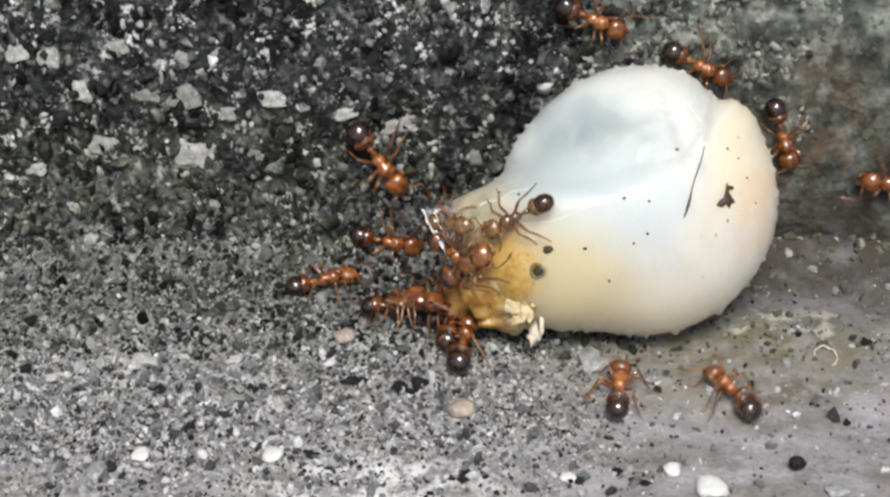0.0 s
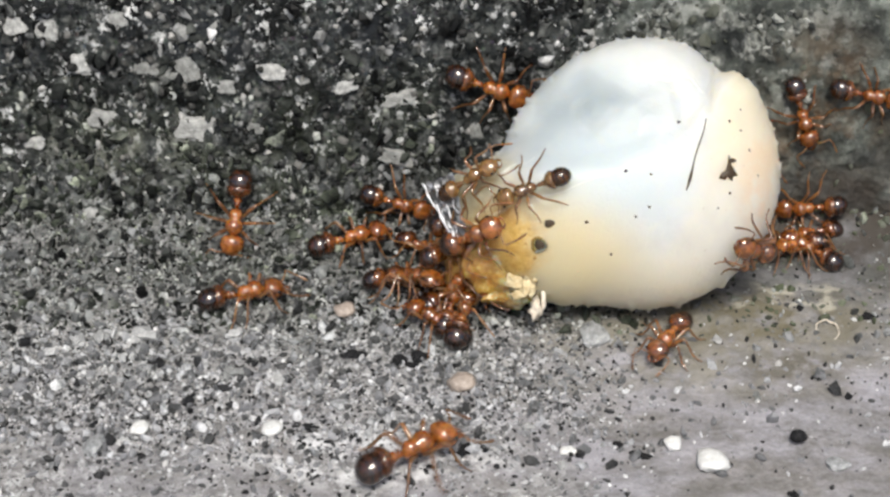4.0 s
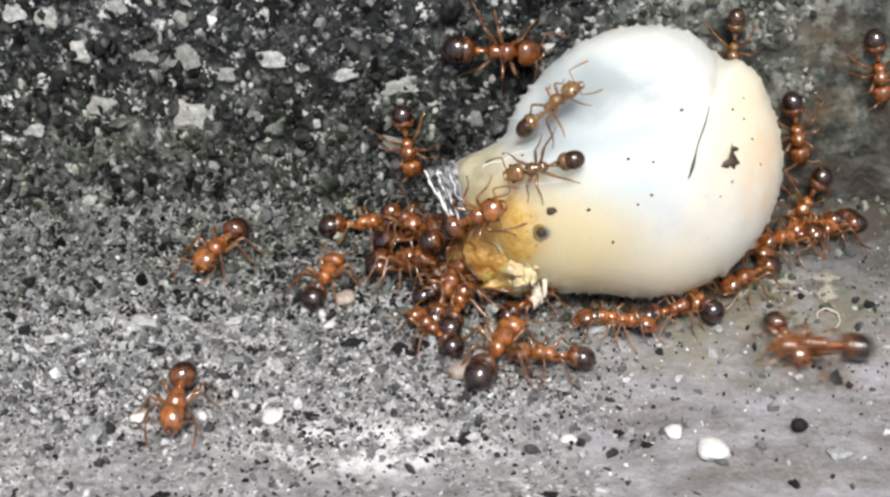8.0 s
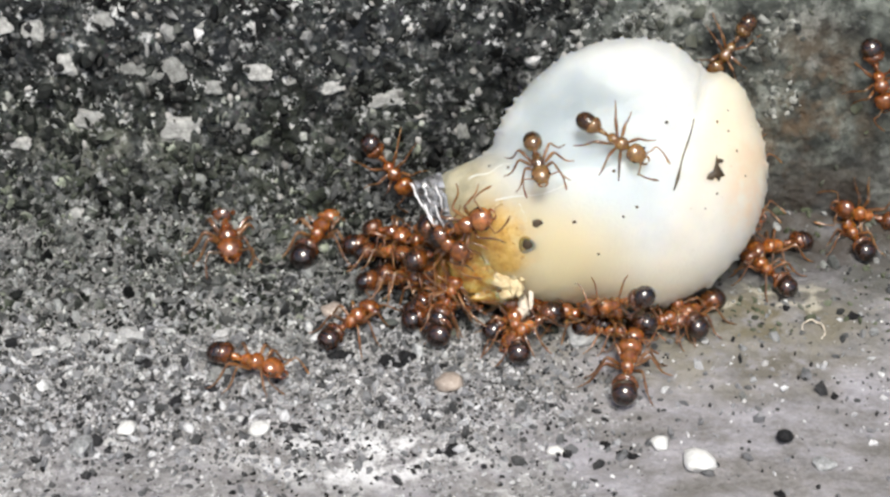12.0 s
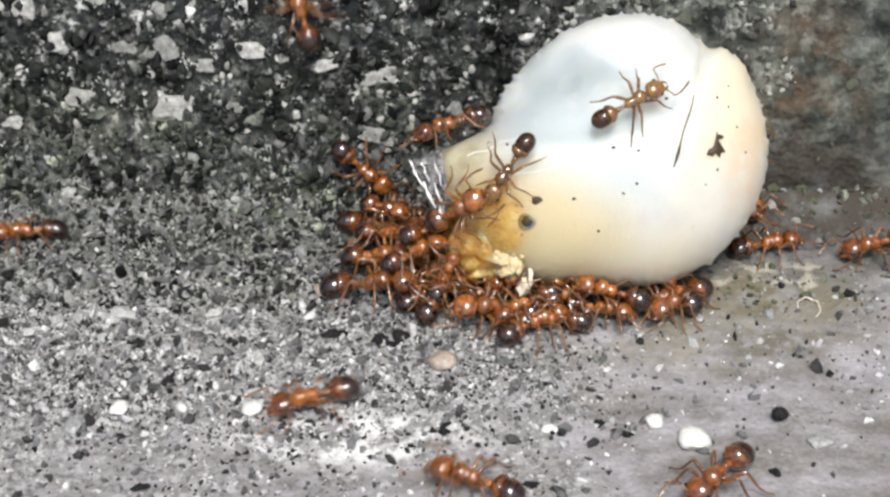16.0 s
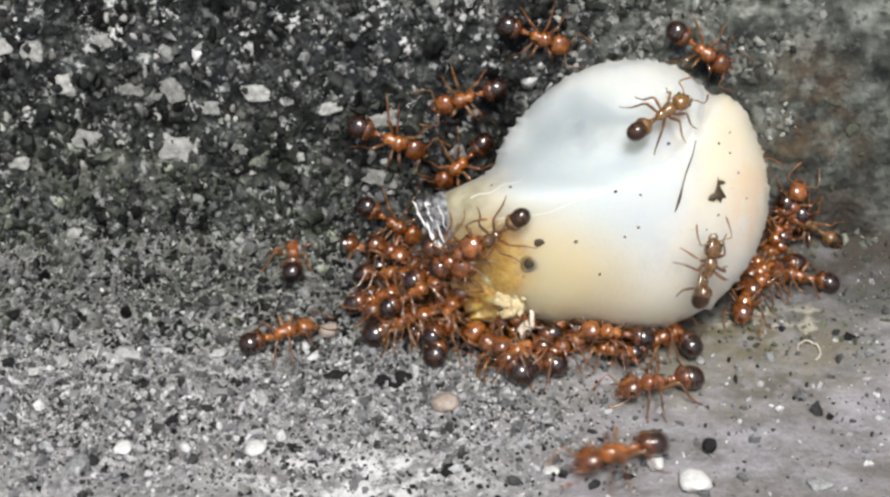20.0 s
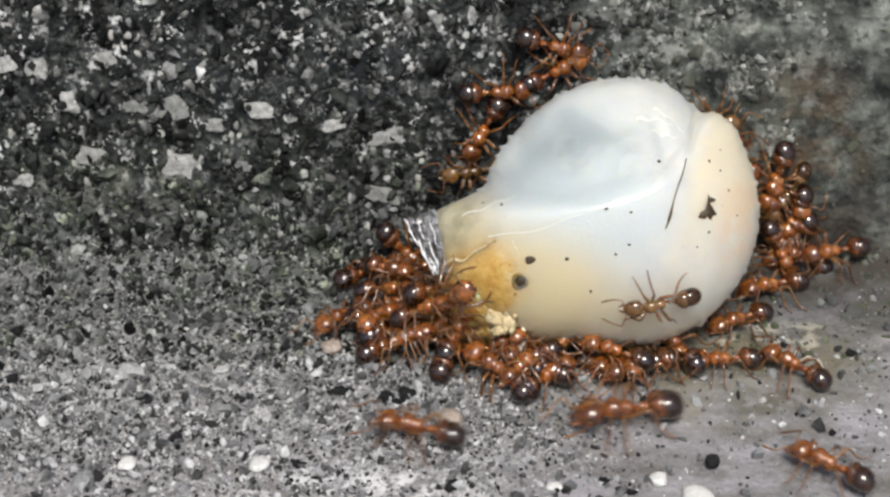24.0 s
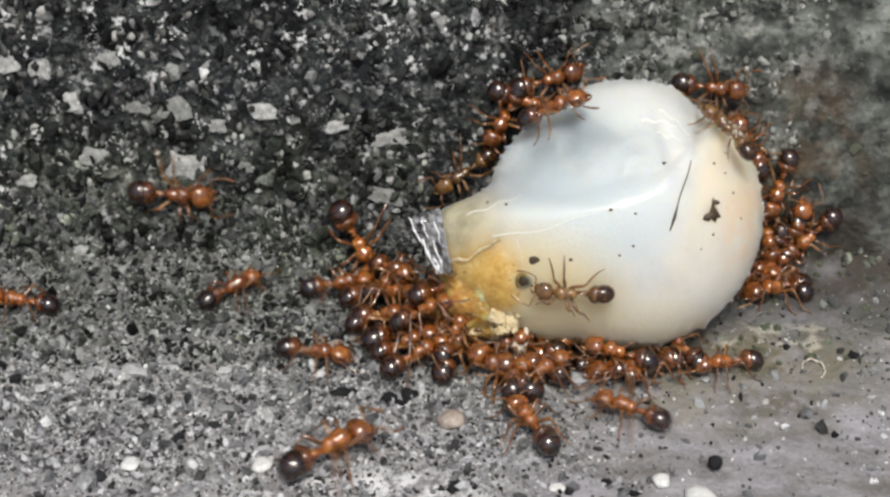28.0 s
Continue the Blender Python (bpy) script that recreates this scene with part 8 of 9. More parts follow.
    crawl(48, [
        (0, 0.97, -4.69, -0.00, -0, -0, -0),
        (9, 0.71, -5.88, -0.00, -0, -0, -18),
        (14.5, 0.57, -6.34, -0.00, -0, -0, -0),
        (15, 0.46, -6.26, -0.00, -0, -0, -6),
        (15.5, 0.57, -6.15, -0.00, -0, -0, -3),
        (16, 0.48, -6.22, -0.00, -0, -0, -8),
        (16.5, 0.35, -6.02, -0.00, -0, -0, -11),
        (17, 0.40, -6.18, -0.00, -0, -0, -11),
        (17.5, 0.26, -5.94, -0.00, -0, -0, -3),
        (18, 0.38, -5.88, -0.00, -0, -0, -6),
        (18.5, 0.45, -5.96, -0.00, -0, -0, -3),
        (19, 0.34, -5.65, -0.00, 0, -0, 3),
        (19.5, 0.33, -5.56, -0.00, 0, -0, 4),
        (20, 0.24, -5.76, -0.00, 0, -0, 5),
        (20.5, 0.42, -6.01, -0.00, 0, -0, 5),
        (21, 0.29, -5.93, -0.00, 0, -0, 11),
        (23.5, 0.70, -5.53, 0.00, 0, -0, 11),
        (24, 0.38, -5.67, -0.00, 0, -0, 9),
        (24.5, 0.36, -5.54, -0.00, 0, -0, 6),
        (25, 0.23, -5.55, -0.00, 0, -0, 6),
        (26, 0.36, -5.46, -0.00, 0, -0, 2),
        (27, 0.19, -5.51, -0.00, 0, -0, 0),
        (28, 0.30, -5.43, 0.00, 0, -0, 0),
    ])
    crawl(49, [
        (0, -1.00, 4.90, 16.40, 74, 0, 0),
        (6.6, -1.00, 4.60, 15.20, 74, 0, 0),
        (7.5, 1.83, 2.32, 6.81, 75, -3, 1),
        (8, 2.18, 2.48, 7.37, 75, 2, -1),
        (8.5, 2.51, 2.44, 7.22, 74, -17, 5),
        (9, 3.08, 2.41, 7.11, 74, -16, 4),
        (9.5, 3.12, 2.42, 7.16, 74, -16, 4),
        (10, 3.10, 2.38, 7.00, 75, -14, 4),
        (10.5, -0.25, 2.25, 6.52, 71, 36, -11),
        (10.7, -1.28, 2.26, 6.57, 44, 69, -44),
        (10.9, -1.83, 2.31, 6.76, 35, 72, -54),
        (11.1, -3.37, 2.17, 6.25, -53, 65, -146),
        (11.3, -4.28, 1.88, 5.14, -38, 71, -130),
        (11.5, -6.48, 1.33, 3.11, -60, 59, -153),
        (11.7, -7.14, 1.04, 2.02, -30, 73, -121),
        (12, -8.71, -0.54, 0.00, 0, 0, -78),
        (12.5, -5.10, -3.54, -0.00, 0, 0, -9),
        (14.5, -0.14, -7.08, 0.00, 0, 0, 10),
        (15, -1.00, -6.91, -0.00, 0, 0, -10),
        (15.5, -0.89, -6.93, -0.00, 0, 0, -5),
        (16, -1.94, -6.15, -0.00, 0, 0, -10),
        (16.5, -1.96, -6.09, -0.00, 0, 0, 4),
        (17, -1.58, -6.53, -0.00, 0, 0, 8),
        (17.5, -2.71, -5.57, -0.00, 0, 0, 9),
        (18, -3.09, -4.89, -0.00, 0, 0, 13),
        (18.5, -0.82, -6.37, -0.00, 0, 0, 65),
        (19, -0.63, -6.36, -0.00, 0, 0, 68),
        (19.5, -0.61, -6.08, -0.00, 0, 0, 36),
        (20, -0.44, -5.47, 0.00, 0, 0, 26),
        (21, -0.86, -5.55, -0.00, 0, 0, 12),
        (23.5, -0.73, -5.34, -0.00, 0, 0, 0),
        (25, -0.61, -5.26, -0.00, 0, 0, 0),
        (28, -0.68, -5.44, -0.00, 0, 0, 0),
    ])
    crawl(50, [
        (0, -24.41, -6.00, -0.00, 0, -0, 10),
        (18.8, -22.24, -6.38, -0.00, 0, -0, 10),
        (19.3, -22.68, -5.65, -0.00, 0, -0, 10),
        (20, -5.81, -0.23, 0.00, 0, -0, 93),
        (20.5, -5.18, 1.66, 4.32, 59, -60, 28),
        (21, -0.71, 2.72, 8.27, 75, -3, 1),
        (21.5, 1.78, 2.47, 7.36, 73, 27, -8),
        (23.5, 1.94, 1.78, 4.78, -29, 73, -120),
        (24, 2.85, 2.59, 7.80, 75, -4, 1),
        (24.5, 3.38, 2.54, 7.63, 73, -26, 8),
        (25, 2.96, 2.35, 6.89, -64, 54, -159),
        (25.5, 3.01, 2.32, 6.81, -63, 56, -157),
        (26, 2.76, 2.33, 6.81, -56, 62, -149),
        (27, 2.76, 2.37, 6.99, -56, 62, -149),
        (28, 2.92, 2.31, 6.75, -61, 58, -155),
    ])
    crawl(51, [
        (0, 0.40, 4.91, 16.44, -0, -75, 90),
        (18.6, 1.81, 4.10, 13.44, 29, 73, -60),
        (19.5, 2.30, 1.95, 5.41, -48, 67, -140),
        (20, 1.61, 2.33, 6.83, -74, 16, -176),
        (20.5, 0.32, 1.83, 4.96, -65, 53, -159),
        (21, 0.30, 1.87, 5.13, -72, 33, -170),
        (21.5, 0.23, 1.83, 4.96, -69, 43, -166),
        (22.6, -0.32, 1.37, 3.25, -65, 52, -160),
        (23.5, -1.14, 0.93, 1.60, 69, 44, -15),
        (24, -1.07, 0.71, 0.77, 68, 47, -17),
        (24.5, -0.86, -1.41, -0.00, -0, -0, -28),
        (25, -0.82, -1.42, -0.00, -0, -0, -16),
        (28, -0.88, -1.78, 0.00, -0, -0, -13),
    ])
    crawl(52, [
        (0, 0.05, -2.89, -0.00, 0, -0, 19),
        (16, 0.57, -6.17, -0.00, 0, -0, 18),
        (19, 0.43, -5.21, -0.00, 0, -0, 16),
        (20, -1.53, -5.56, -0.00, 0, -0, 156),
        (20.5, -9.13, -9.68, -0.00, 0, -0, 156),
        (21, -17.97, -1.98, -0.00, 0, -0, -172),
        (21.4, -24.45, -2.69, -0.00, 0, -0, -180),
        (28, -24.83, -2.31, -0.00, 0, -0, -180),
    ])
    crawl(53, [
        (0, 25.55, 2.41, 7.13, 75, 0, -0),
        (2, 24.93, 2.02, 5.68, 75, 11, -3),
        (3, 17.45, 2.00, 5.60, 71, 38, -12),
        (3.5, 17.86, 2.08, 5.90, 75, -6, 2),
        (5.5, 17.95, 2.24, 6.50, 67, 48, -17),
        (6.5, 18.09, 2.26, 6.56, 33, 72, -56),
        (9, 18.15, 2.25, 6.55, 33, 72, -56),
        (12.5, 18.77, 2.33, 6.82, 50, 66, -37),
        (13.2, 25.42, 2.60, 7.82, 75, -0, 0),
        (13.6, 25.47, 2.57, 7.74, 75, 0, -0),
        (28, 25.26, 3.08, 9.64, 75, -0, 0),
    ])
    crawl(54, [
        (0, 10.69, 2.73, 8.34, 73, 26, -7),
        (0.5, 10.99, 2.74, 8.35, 72, 32, -10),
        (1, 9.86, 2.99, 9.31, 71, 36, -11),
        (1.5, 10.02, 2.86, 8.79, 71, 38, -12),
        (2.3, 10.73, 1.73, 4.58, 73, 26, -7),
        (16.4, 11.60, 1.43, 3.48, 73, 26, -8),
        (17.5, 11.12, 2.83, 8.69, 75, 0, -0),
        (18, 12.18, 2.78, 8.52, 75, 10, -3),
        (18.5, 10.65, 2.74, 8.36, 70, 42, -14),
        (19, 10.57, 2.90, 8.96, 66, 50, -19),
        (19.5, 10.71, 2.83, 8.71, 75, 14, -4),
        (20, 11.38, 2.86, 8.79, 72, 34, -10),
        (20.5, 11.67, 2.71, 8.25, 71, 37, -12),
        (21, 11.57, 2.71, 8.23, 73, 29, -8),
        (21.5, 12.11, 2.66, 8.05, 68, 46, -16),
        (23, 12.09, 2.14, 6.13, 73, 30, -9),
        (28, 11.98, 2.16, 6.19, 73, 29, -9),
    ])
    crawl(55, [
        (0, 6.21, 3.24, 10.24, 74, 23, -6),
        (0.5, 7.43, 3.02, 9.40, 71, 39, -12),
        (1, 6.61, 3.13, 9.82, 75, 14, -4),
        (1.6, 4.71, 4.63, 15.40, -48, -67, 140),
        (28, 5.08, 5.00, 16.80, -49, -67, 141),
    ])
    crawl(56, [
        (0, 23.37, 3.09, 9.68, -75, -0, 180),
        (17, 24.22, 2.52, 7.53, -75, -0, 180),
        (18, 14.98, 2.58, 7.77, -69, -44, 165),
        (18.5, 15.54, 1.58, 4.02, -18, 74, -109),
        (19, 15.02, 0.98, 1.79, -14, 75, -104),
        (20, 15.03, 0.80, 1.13, -42, 70, -134),
        (21, 15.10, 1.23, 2.73, -40, 70, -132),
        (23.5, 14.77, 1.63, 4.20, -50, 66, -142),
        (25, 14.54, 1.55, 3.90, -27, 73, -118),
        (28, 14.72, 1.53, 3.85, -47, 68, -139),
    ])
    crawl(57, [
        (0, 23.12, 1.39, 3.30, -75, -0, 180),
        (0.5, 15.16, 1.50, 3.75, 69, 42, -14),
        (1, 15.64, 0.90, 1.50, -69, 43, -166),
        (1.5, 15.64, 0.90, 1.49, -68, 46, -164),
        (2, 15.56, 0.67, 0.62, -61, 57, -155),
        (3, 15.34, 0.69, 0.72, -75, -10, 177),
        (5.5, 15.76, 1.03, 1.99, -73, 25, -173),
        (7, 15.51, 1.01, 1.90, -74, -17, 175),
        (8, 15.44, 0.74, 0.90, -60, 58, -154),
        (8.5, 15.23, 1.43, 3.48, -41, 70, -133),
        (9, 16.63, 0.73, 0.86, 75, -8, 2),
        (10, 15.49, -1.09, -0.00, 0, -0, 45),
        (11, 15.43, -1.00, -0.00, 0, -0, 46),
        (12, 13.87, -2.98, -0.00, 0, -0, 122),
        (12.5, 16.60, -1.57, -0.00, 0, -0, 98),
        (14.5, 14.73, -2.26, -0.00, -0, -0, -0),
        (16, 14.29, -2.72, -0.00, 0, -0, 13),
        (17, 14.16, -2.22, -0.00, 0, -0, 26),
        (18, 15.22, -1.23, -0.00, 0, -0, -115),
        (20, 15.36, 0.70, 0.76, -62, 56, -157),
        (21, 15.62, 0.87, 1.37, -50, 66, -143),
        (23.5, 15.53, 0.80, 1.13, -68, 46, -164),
        (25, 15.13, 0.95, 1.70, -65, 53, -160),
        (28, 15.22, 0.79, 1.09, -50, 66, -143),
    ])
    crawl(58, [
        (0, 24.77, 0.92, 1.58, -75, -0, 180),
        (1, 18.48, 0.71, 0.77, -60, 59, -154),
        (1.5, 17.36, 0.65, 0.55, -74, -15, 176),
        (2, 16.27, -1.41, 0.00, 0, -0, -158),
        (2.5, 15.11, -5.96, -0.00, 0, -0, 132),
        (3.5, 14.88, -1.34, 0.00, 0, -0, 135),
        (5.5, 17.42, -1.79, -0.00, 0, -0, 149),
        (7, 16.42, -1.45, -0.00, 0, -0, -157),
        (9, 16.39, -0.45, -0.00, 0, -0, -153),
        (11, 17.61, 0.69, 0.70, -75, -12, 177),
        (12, 18.02, -0.24, -0.00, 0, -0, 105),
        (14.5, 17.27, 0.76, 0.96, -74, 22, -174),
        (16.5, 18.74, -3.68, -0.00, 0, -0, -165),
        (17, 17.58, -3.78, -0.00, 0, -0, 27),
        (17.5, 16.48, -1.78, -0.00, 0, -0, -168),
        (20, 15.56, -2.05, -0.00, 0, -0, 166),
        (22, 18.37, -0.69, -0.00, 0, -0, 162),
        (24, 15.90, 0.73, 0.84, -73, -27, 172),
        (24.5, 15.64, 0.97, 1.74, -71, 36, -169),
        (26, 15.71, 0.88, 1.42, -70, 39, -167),
        (28, 14.78, -0.68, -0.00, 0, -0, 136),
    ])
    crawl(59, [
        (0, 11.50, 1.52, 3.80, 74, 18, -5),
        (19, 13.49, 0.75, 0.92, 74, 21, -6),
        (20, 14.08, -2.26, -0.00, 0, -0, -131),
        (21, 13.90, -0.72, -0.00, 0, -0, -138),
        (21.5, 12.79, -5.00, 3.74, -102, -45, -116),
        (23.5, 15.39, 0.86, 1.35, -57, 61, -151),
        (25, 13.74, -0.88, -0.00, 0, -0, 64),
        (25.5, 13.48, -1.65, -0.00, 0, -0, 60),
        (26, 13.55, -1.71, -0.00, 0, -0, 63),
        (27, 13.13, -2.89, -0.00, 0, -0, 60),
        (28, 14.42, -0.42, -0.00, 0, -0, 67),
    ])
    crawl(60, [
        (0, 25.95, 0.76, 0.96, -75, -6, 178),
        (3.5, 24.76, 0.63, 0.47, -75, -0, 180),
        (4.8, 24.77, -0.04, -0.00, 0, -0, 180),
        (5.5, 16.25, 0.68, 0.66, -74, 19, -175),
        (7, 15.89, -0.44, -0.00, 0, -0, -152),
        (8.5, 16.35, -0.87, -0.00, 0, -0, -146),
        (10, 17.25, 0.65, 0.56, -75, 7, -178),
        (12, 18.65, 0.76, 0.96, -74, -16, 176),
        (13, 27.53, 0.67, 0.65, 75, 0, -0),
        (20, 25.75, 0.94, 1.63, -75, 0, -180),
        (22.8, 25.65, 1.13, 2.35, -75, 0, -180),
        (23.5, 16.17, -0.78, -0.00, 0, -0, -148),
        (24.5, 18.15, 1.06, 2.08, -75, -8, 178),
        (25.5, 16.04, 1.20, 2.61, -50, 66, -143),
        (28, 16.16, 0.96, 1.71, -70, 40, -167),
    ])
    crawl(61, [
        (0, -24.82, -4.66, -0.00, -0, -0, -0),
        (4.2, -22.36, -6.61, -0.00, -0, -0, -9),
        (4.8, -22.35, -6.64, 0.00, -0, -0, -9),
        (5.5, -7.09, -8.58, -0.00, -0, -0, -52),
        (6, -14.38, -7.07, -0.00, 0, -0, -158),
        (6.5, -23.04, -7.62, -0.00, 0, -0, 180),
        (28, -23.20, -5.52, -0.00, 0, -0, -180),
    ])
    crawl(62, [
        (0, 11.90, 1.35, 3.19, 75, 11, -3),
        (19, 13.76, -0.04, -0.00, -0, -0, -39),
        (20.5, 14.05, -2.41, -0.00, 0, -0, -106),
        (21, 12.93, -4.78, 3.45, -111, 52, -136),
        (23.5, 15.21, 1.33, 3.10, -45, 69, -137),
        (24, 15.44, 1.10, 2.23, -55, 63, -148),
        (25, 15.39, 1.58, 4.03, 26, 73, -63),
        (25.5, 15.15, 1.33, 3.10, -37, 71, -129),
        (26, 14.91, 0.89, 1.46, -62, 56, -157),
        (27, 14.51, 0.78, 1.03, -59, 60, -153),
        (28, 14.64, 0.69, 0.71, -42, 70, -134),
    ])
    crawl(63, [
        (0, 11.67, 1.29, 2.95, 75, 11, -3),
        (19, 13.14, -0.91, -0.00, -0, -0, -39),
        (20.5, 13.04, -4.64, -0.00, 0, -0, -127),
        (23.5, 15.42, 1.88, 5.17, -66, 50, -162),
        (24, 14.77, 1.56, 3.95, -37, 71, -129),
        (25, 15.47, 1.48, 3.66, -71, 38, -168),
        (26, 14.53, 0.69, 0.71, -67, -48, 163),
        (27, 14.27, 1.24, 2.76, -57, -62, 150),
        (28, 14.38, 0.99, 1.83, 44, 69, -44),
    ])
    crawl(64, [
        (0, 10.81, 0.73, 0.85, 74, 22, -6),
        (22, 12.47, 0.75, 0.92, 74, 21, -6),
        (23.5, 12.72, -3.32, -0.00, 0, -0, -152),
        (24, 12.66, -3.93, -0.00, 0, -0, -152),
        (25, 12.35, -4.22, -0.00, 0, -0, -143),
        (25.5, 12.55, -5.13, -0.00, 0, -0, 164),
        (26, 12.66, -0.20, -0.00, -0, -0, -39),
        (28, 12.56, 0.01, -0.00, -0, -0, -39),
    ])
    crawl(65, [
        (0, 10.24, 1.81, 4.88, 75, 9, -3),
        (26.8, 11.65, 2.05, 5.77, 75, 9, -2),
        (27.4, 10.89, 2.76, 8.44, 74, 15, -4),
        (28, 11.69, 2.66, 8.08, 75, 6, -2),
    ])
    crawl(66, [
        (0, 10.77, 1.58, 4.04, 75, 0, -0),
        (26.8, 12.33, 1.69, 4.45, 75, -0, 0),
        (27.4, 13.87, 1.78, 4.78, -50, -66, 143),
        (28, 13.27, 2.03, 5.72, -61, -58, 155),
    ])
    crawl(67, [
        (0, 0.83, -5.33, 4.42, 88, -1, -54),
        (1, 0.44, -0.73, -0.00, -0, -0, -49),
        (3, 0.99, -5.55, 4.08, 92, -2, -56),
        (6, 0.50, -1.08, -0.00, -0, -0, -53),
        (9, 0.39, -1.36, -0.00, -0, -0, -49),
        (12.5, 1.03, -5.60, 4.01, 92, -2, -54),
        (14.5, 0.86, -1.98, -0.00, -0, -0, -39),
        (20, 0.49, -1.84, -0.00, -0, -0, -27),
        (28, 0.02, -1.78, -0.00, -0, -0, -27),
    ])
    crawl(68, [
        (0, 0.69, -4.49, -0.00, 0, -0, 69),
        (3, 0.61, -5.32, -0.00, 0, -0, 67),
        (6, 0.49, -5.53, -0.00, 0, -0, 63),
        (9, 0.37, -5.69, 0.00, 0, -0, 63),
        (12.5, 0.75, -5.47, -0.00, 0, -0, 63),
        (14.5, 0.88, -5.96, -0.00, 0, -0, 59),
        (20, 1.04, -5.95, -0.00, 0, -0, 61),
        (28, 1.15, -6.01, -0.00, 0, -0, 59),
    ])
    crawl(69, [
        (0, 5.20, -0.15, 0.00, 0, 0, 180),
        (5.4, 5.20, -0.15, 0.00, 0, 0, 180),
        (6.2, 0.98, -1.60, 0.02, 0, 0, 190),
        (7, -1.52, -1.72, 1.18, 15, -15, -53),
        (10.05, -1.48, -1.84, 1.18, 15, -15, -62),
        (13.42, -1.59, -1.80, 1.18, 15, -15, -44),
        (16.28, -1.42, -1.73, 1.18, 15, -15, -51),
        (18.69, -1.48, -1.62, 1.18, 15, -15, -53),
        (21.92, -1.47, -1.84, 1.18, 15, -15, -49),
        (24.95, -1.57, -1.85, 1.18, 15, -15, -47),
        (28, -1.52, -1.72, 1.18, 15, -15, -53),
    ])
    crawl(70, [
        (0, 5.55, -0.15, 0.00, 0, 0, 180),
        (7.4, 5.55, -0.15, 0.00, 0, 0, 180),
        (8.2, 0.80, -1.60, 0.02, 0, 0, 190),
        (9, -1.70, -3.28, 0.88, -20, -18, -35),
        (12.49, -1.73, -3.20, 0.88, -20, -18, -36),
        (16, -1.59, -3.39, 0.88, -20, -18, -41),
        (18.5, -1.57, -3.30, 0.88, -20, -18, -32),
        (21.12, -1.69, -3.31, 0.88, -20, -18, -37),
        (24.14, -1.67, -3.17, 0.88, -20, -18, -31),
        (28, -1.70, -3.28, 0.88, -20, -18, -35),
    ])
    crawl(71, [
        (0, 5.90, -0.15, 0.00, 0, 0, 180),
        (14.4, 5.90, -0.15, 0.00, 0, 0, 180),
        (15.2, 0.87, -1.60, 0.02, 0, 0, 190),
        (16, -1.63, -4.35, 0.65, 10, -18, -24),
        (18.43, -1.53, -4.22, 0.65, 10, -18, -16),
        (21.43, -1.57, -4.43, 0.65, 10, -18, -18),
        (24.43, -1.69, -4.47, 0.65, 10, -18, -17),
        (28, -1.63, -4.35, 0.65, 10, -18, -24),
    ])
    crawl(72, [
        (0, 6.25, -0.15, 0.00, 0, 0, 180),
        (15.4, 6.25, -0.15, 0.00, 0, 0, 180),
        (16.2, 1.50, -1.60, 0.02, 0, 0, 190),
        (17, -0.84, -6.00, 0.56, 0, -20, 5),
        (19.41, -0.89, -5.93, 0.56, 0, -20, 12),
        (21.67, -0.80, -6.13, 0.56, 0, -20, 9),
        (24.34, -0.73, -5.87, 0.56, 0, -20, 5),
        (28, -0.84, -6.00, 0.56, 0, -20, 5),
    ])
    crawl(73, [
        (0, 6.60, -0.15, 0.00, 0, 0, 180),
        (0.4, 6.60, -0.15, 0.00, 0, 0, 180),
        (1.2, 1.50, -1.60, 0.02, 0, 0, 190),
        (2, 0.77, -5.57, 1.02, -15, -35, 10),
        (4.24, 0.68, -5.59, 1.02, -15, -35, 12),
        (6.66, 0.64, -5.46, 1.02, -15, -35, 7),
        (10.2, 0.88, -5.60, 1.02, -15, -35, 10),
        (13.13, 0.81, -5.54, 1.02, -15, -35, 11),
        (16.2, 0.89, -5.56, 1.02, -15, -35, 9),
        (19.41, 0.69, -5.62, 1.02, -15, -35, 19),
        (22.34, 0.78, -5.70, 1.02, -15, -35, 9),
        (25.35, 0.63, -5.53, 1.02, -15, -35, 13),
        (28, 0.77, -5.57, 1.02, -15, -35, 10),
    ])
    crawl(74, [
        (0, 6.95, -0.15, 0.00, 0, 0, 180),
        (1.4, 6.95, -0.15, 0.00, 0, 0, 180),
        (2.2, 1.50, -1.60, 0.02, 0, 0, 190),
        (3, 0.68, -4.78, 2.54, 25, -20, -2),
        (5.69, 0.74, -4.71, 2.54, 25, -20, -11),
        (7.98, 0.73, -4.65, 2.54, 25, -20, -7),
        (10.82, 0.71, -4.83, 2.54, 25, -20, -5),
        (13.45, 0.64, -4.75, 2.54, 25, -20, -6),
        (16.18, 0.76, -4.91, 2.54, 25, -20, -1),
        (19.41, 0.63, -4.86, 2.54, 25, -20, 3),
        (21.95, 0.59, -4.80, 2.54, 25, -20, 1),
        (24.29, 0.63, -4.83, 2.54, 25, -20, 4),
        (27.1, 0.78, -4.87, 2.54, 25, -20, -5),
        (28, 0.68, -4.78, 2.54, 25, -20, -2),
    ])
    crawl(75, [
        (0, 7.30, -0.15, 0.00, 0, 0, 180),
        (13.2, 7.30, -0.15, 0.00, 0, 0, 180),
        (14, 1.50, -1.60, 0.02, 0, 0, 190),
        (14.8, -0.08, -5.75, 1.84, -10, -29, -7),
        (17.17, -0.07, -5.83, 1.84, -10, -29, -2),
        (20.54, -0.17, -5.81, 1.84, -10, -29, -2),
        (23.64, 0.00, -5.79, 1.84, -10, -29, -14),
        (26.25, -0.00, -5.81, 1.84, -10, -29, -10),
        (28, -0.08, -5.75, 1.84, -10, -29, -7),
    ])
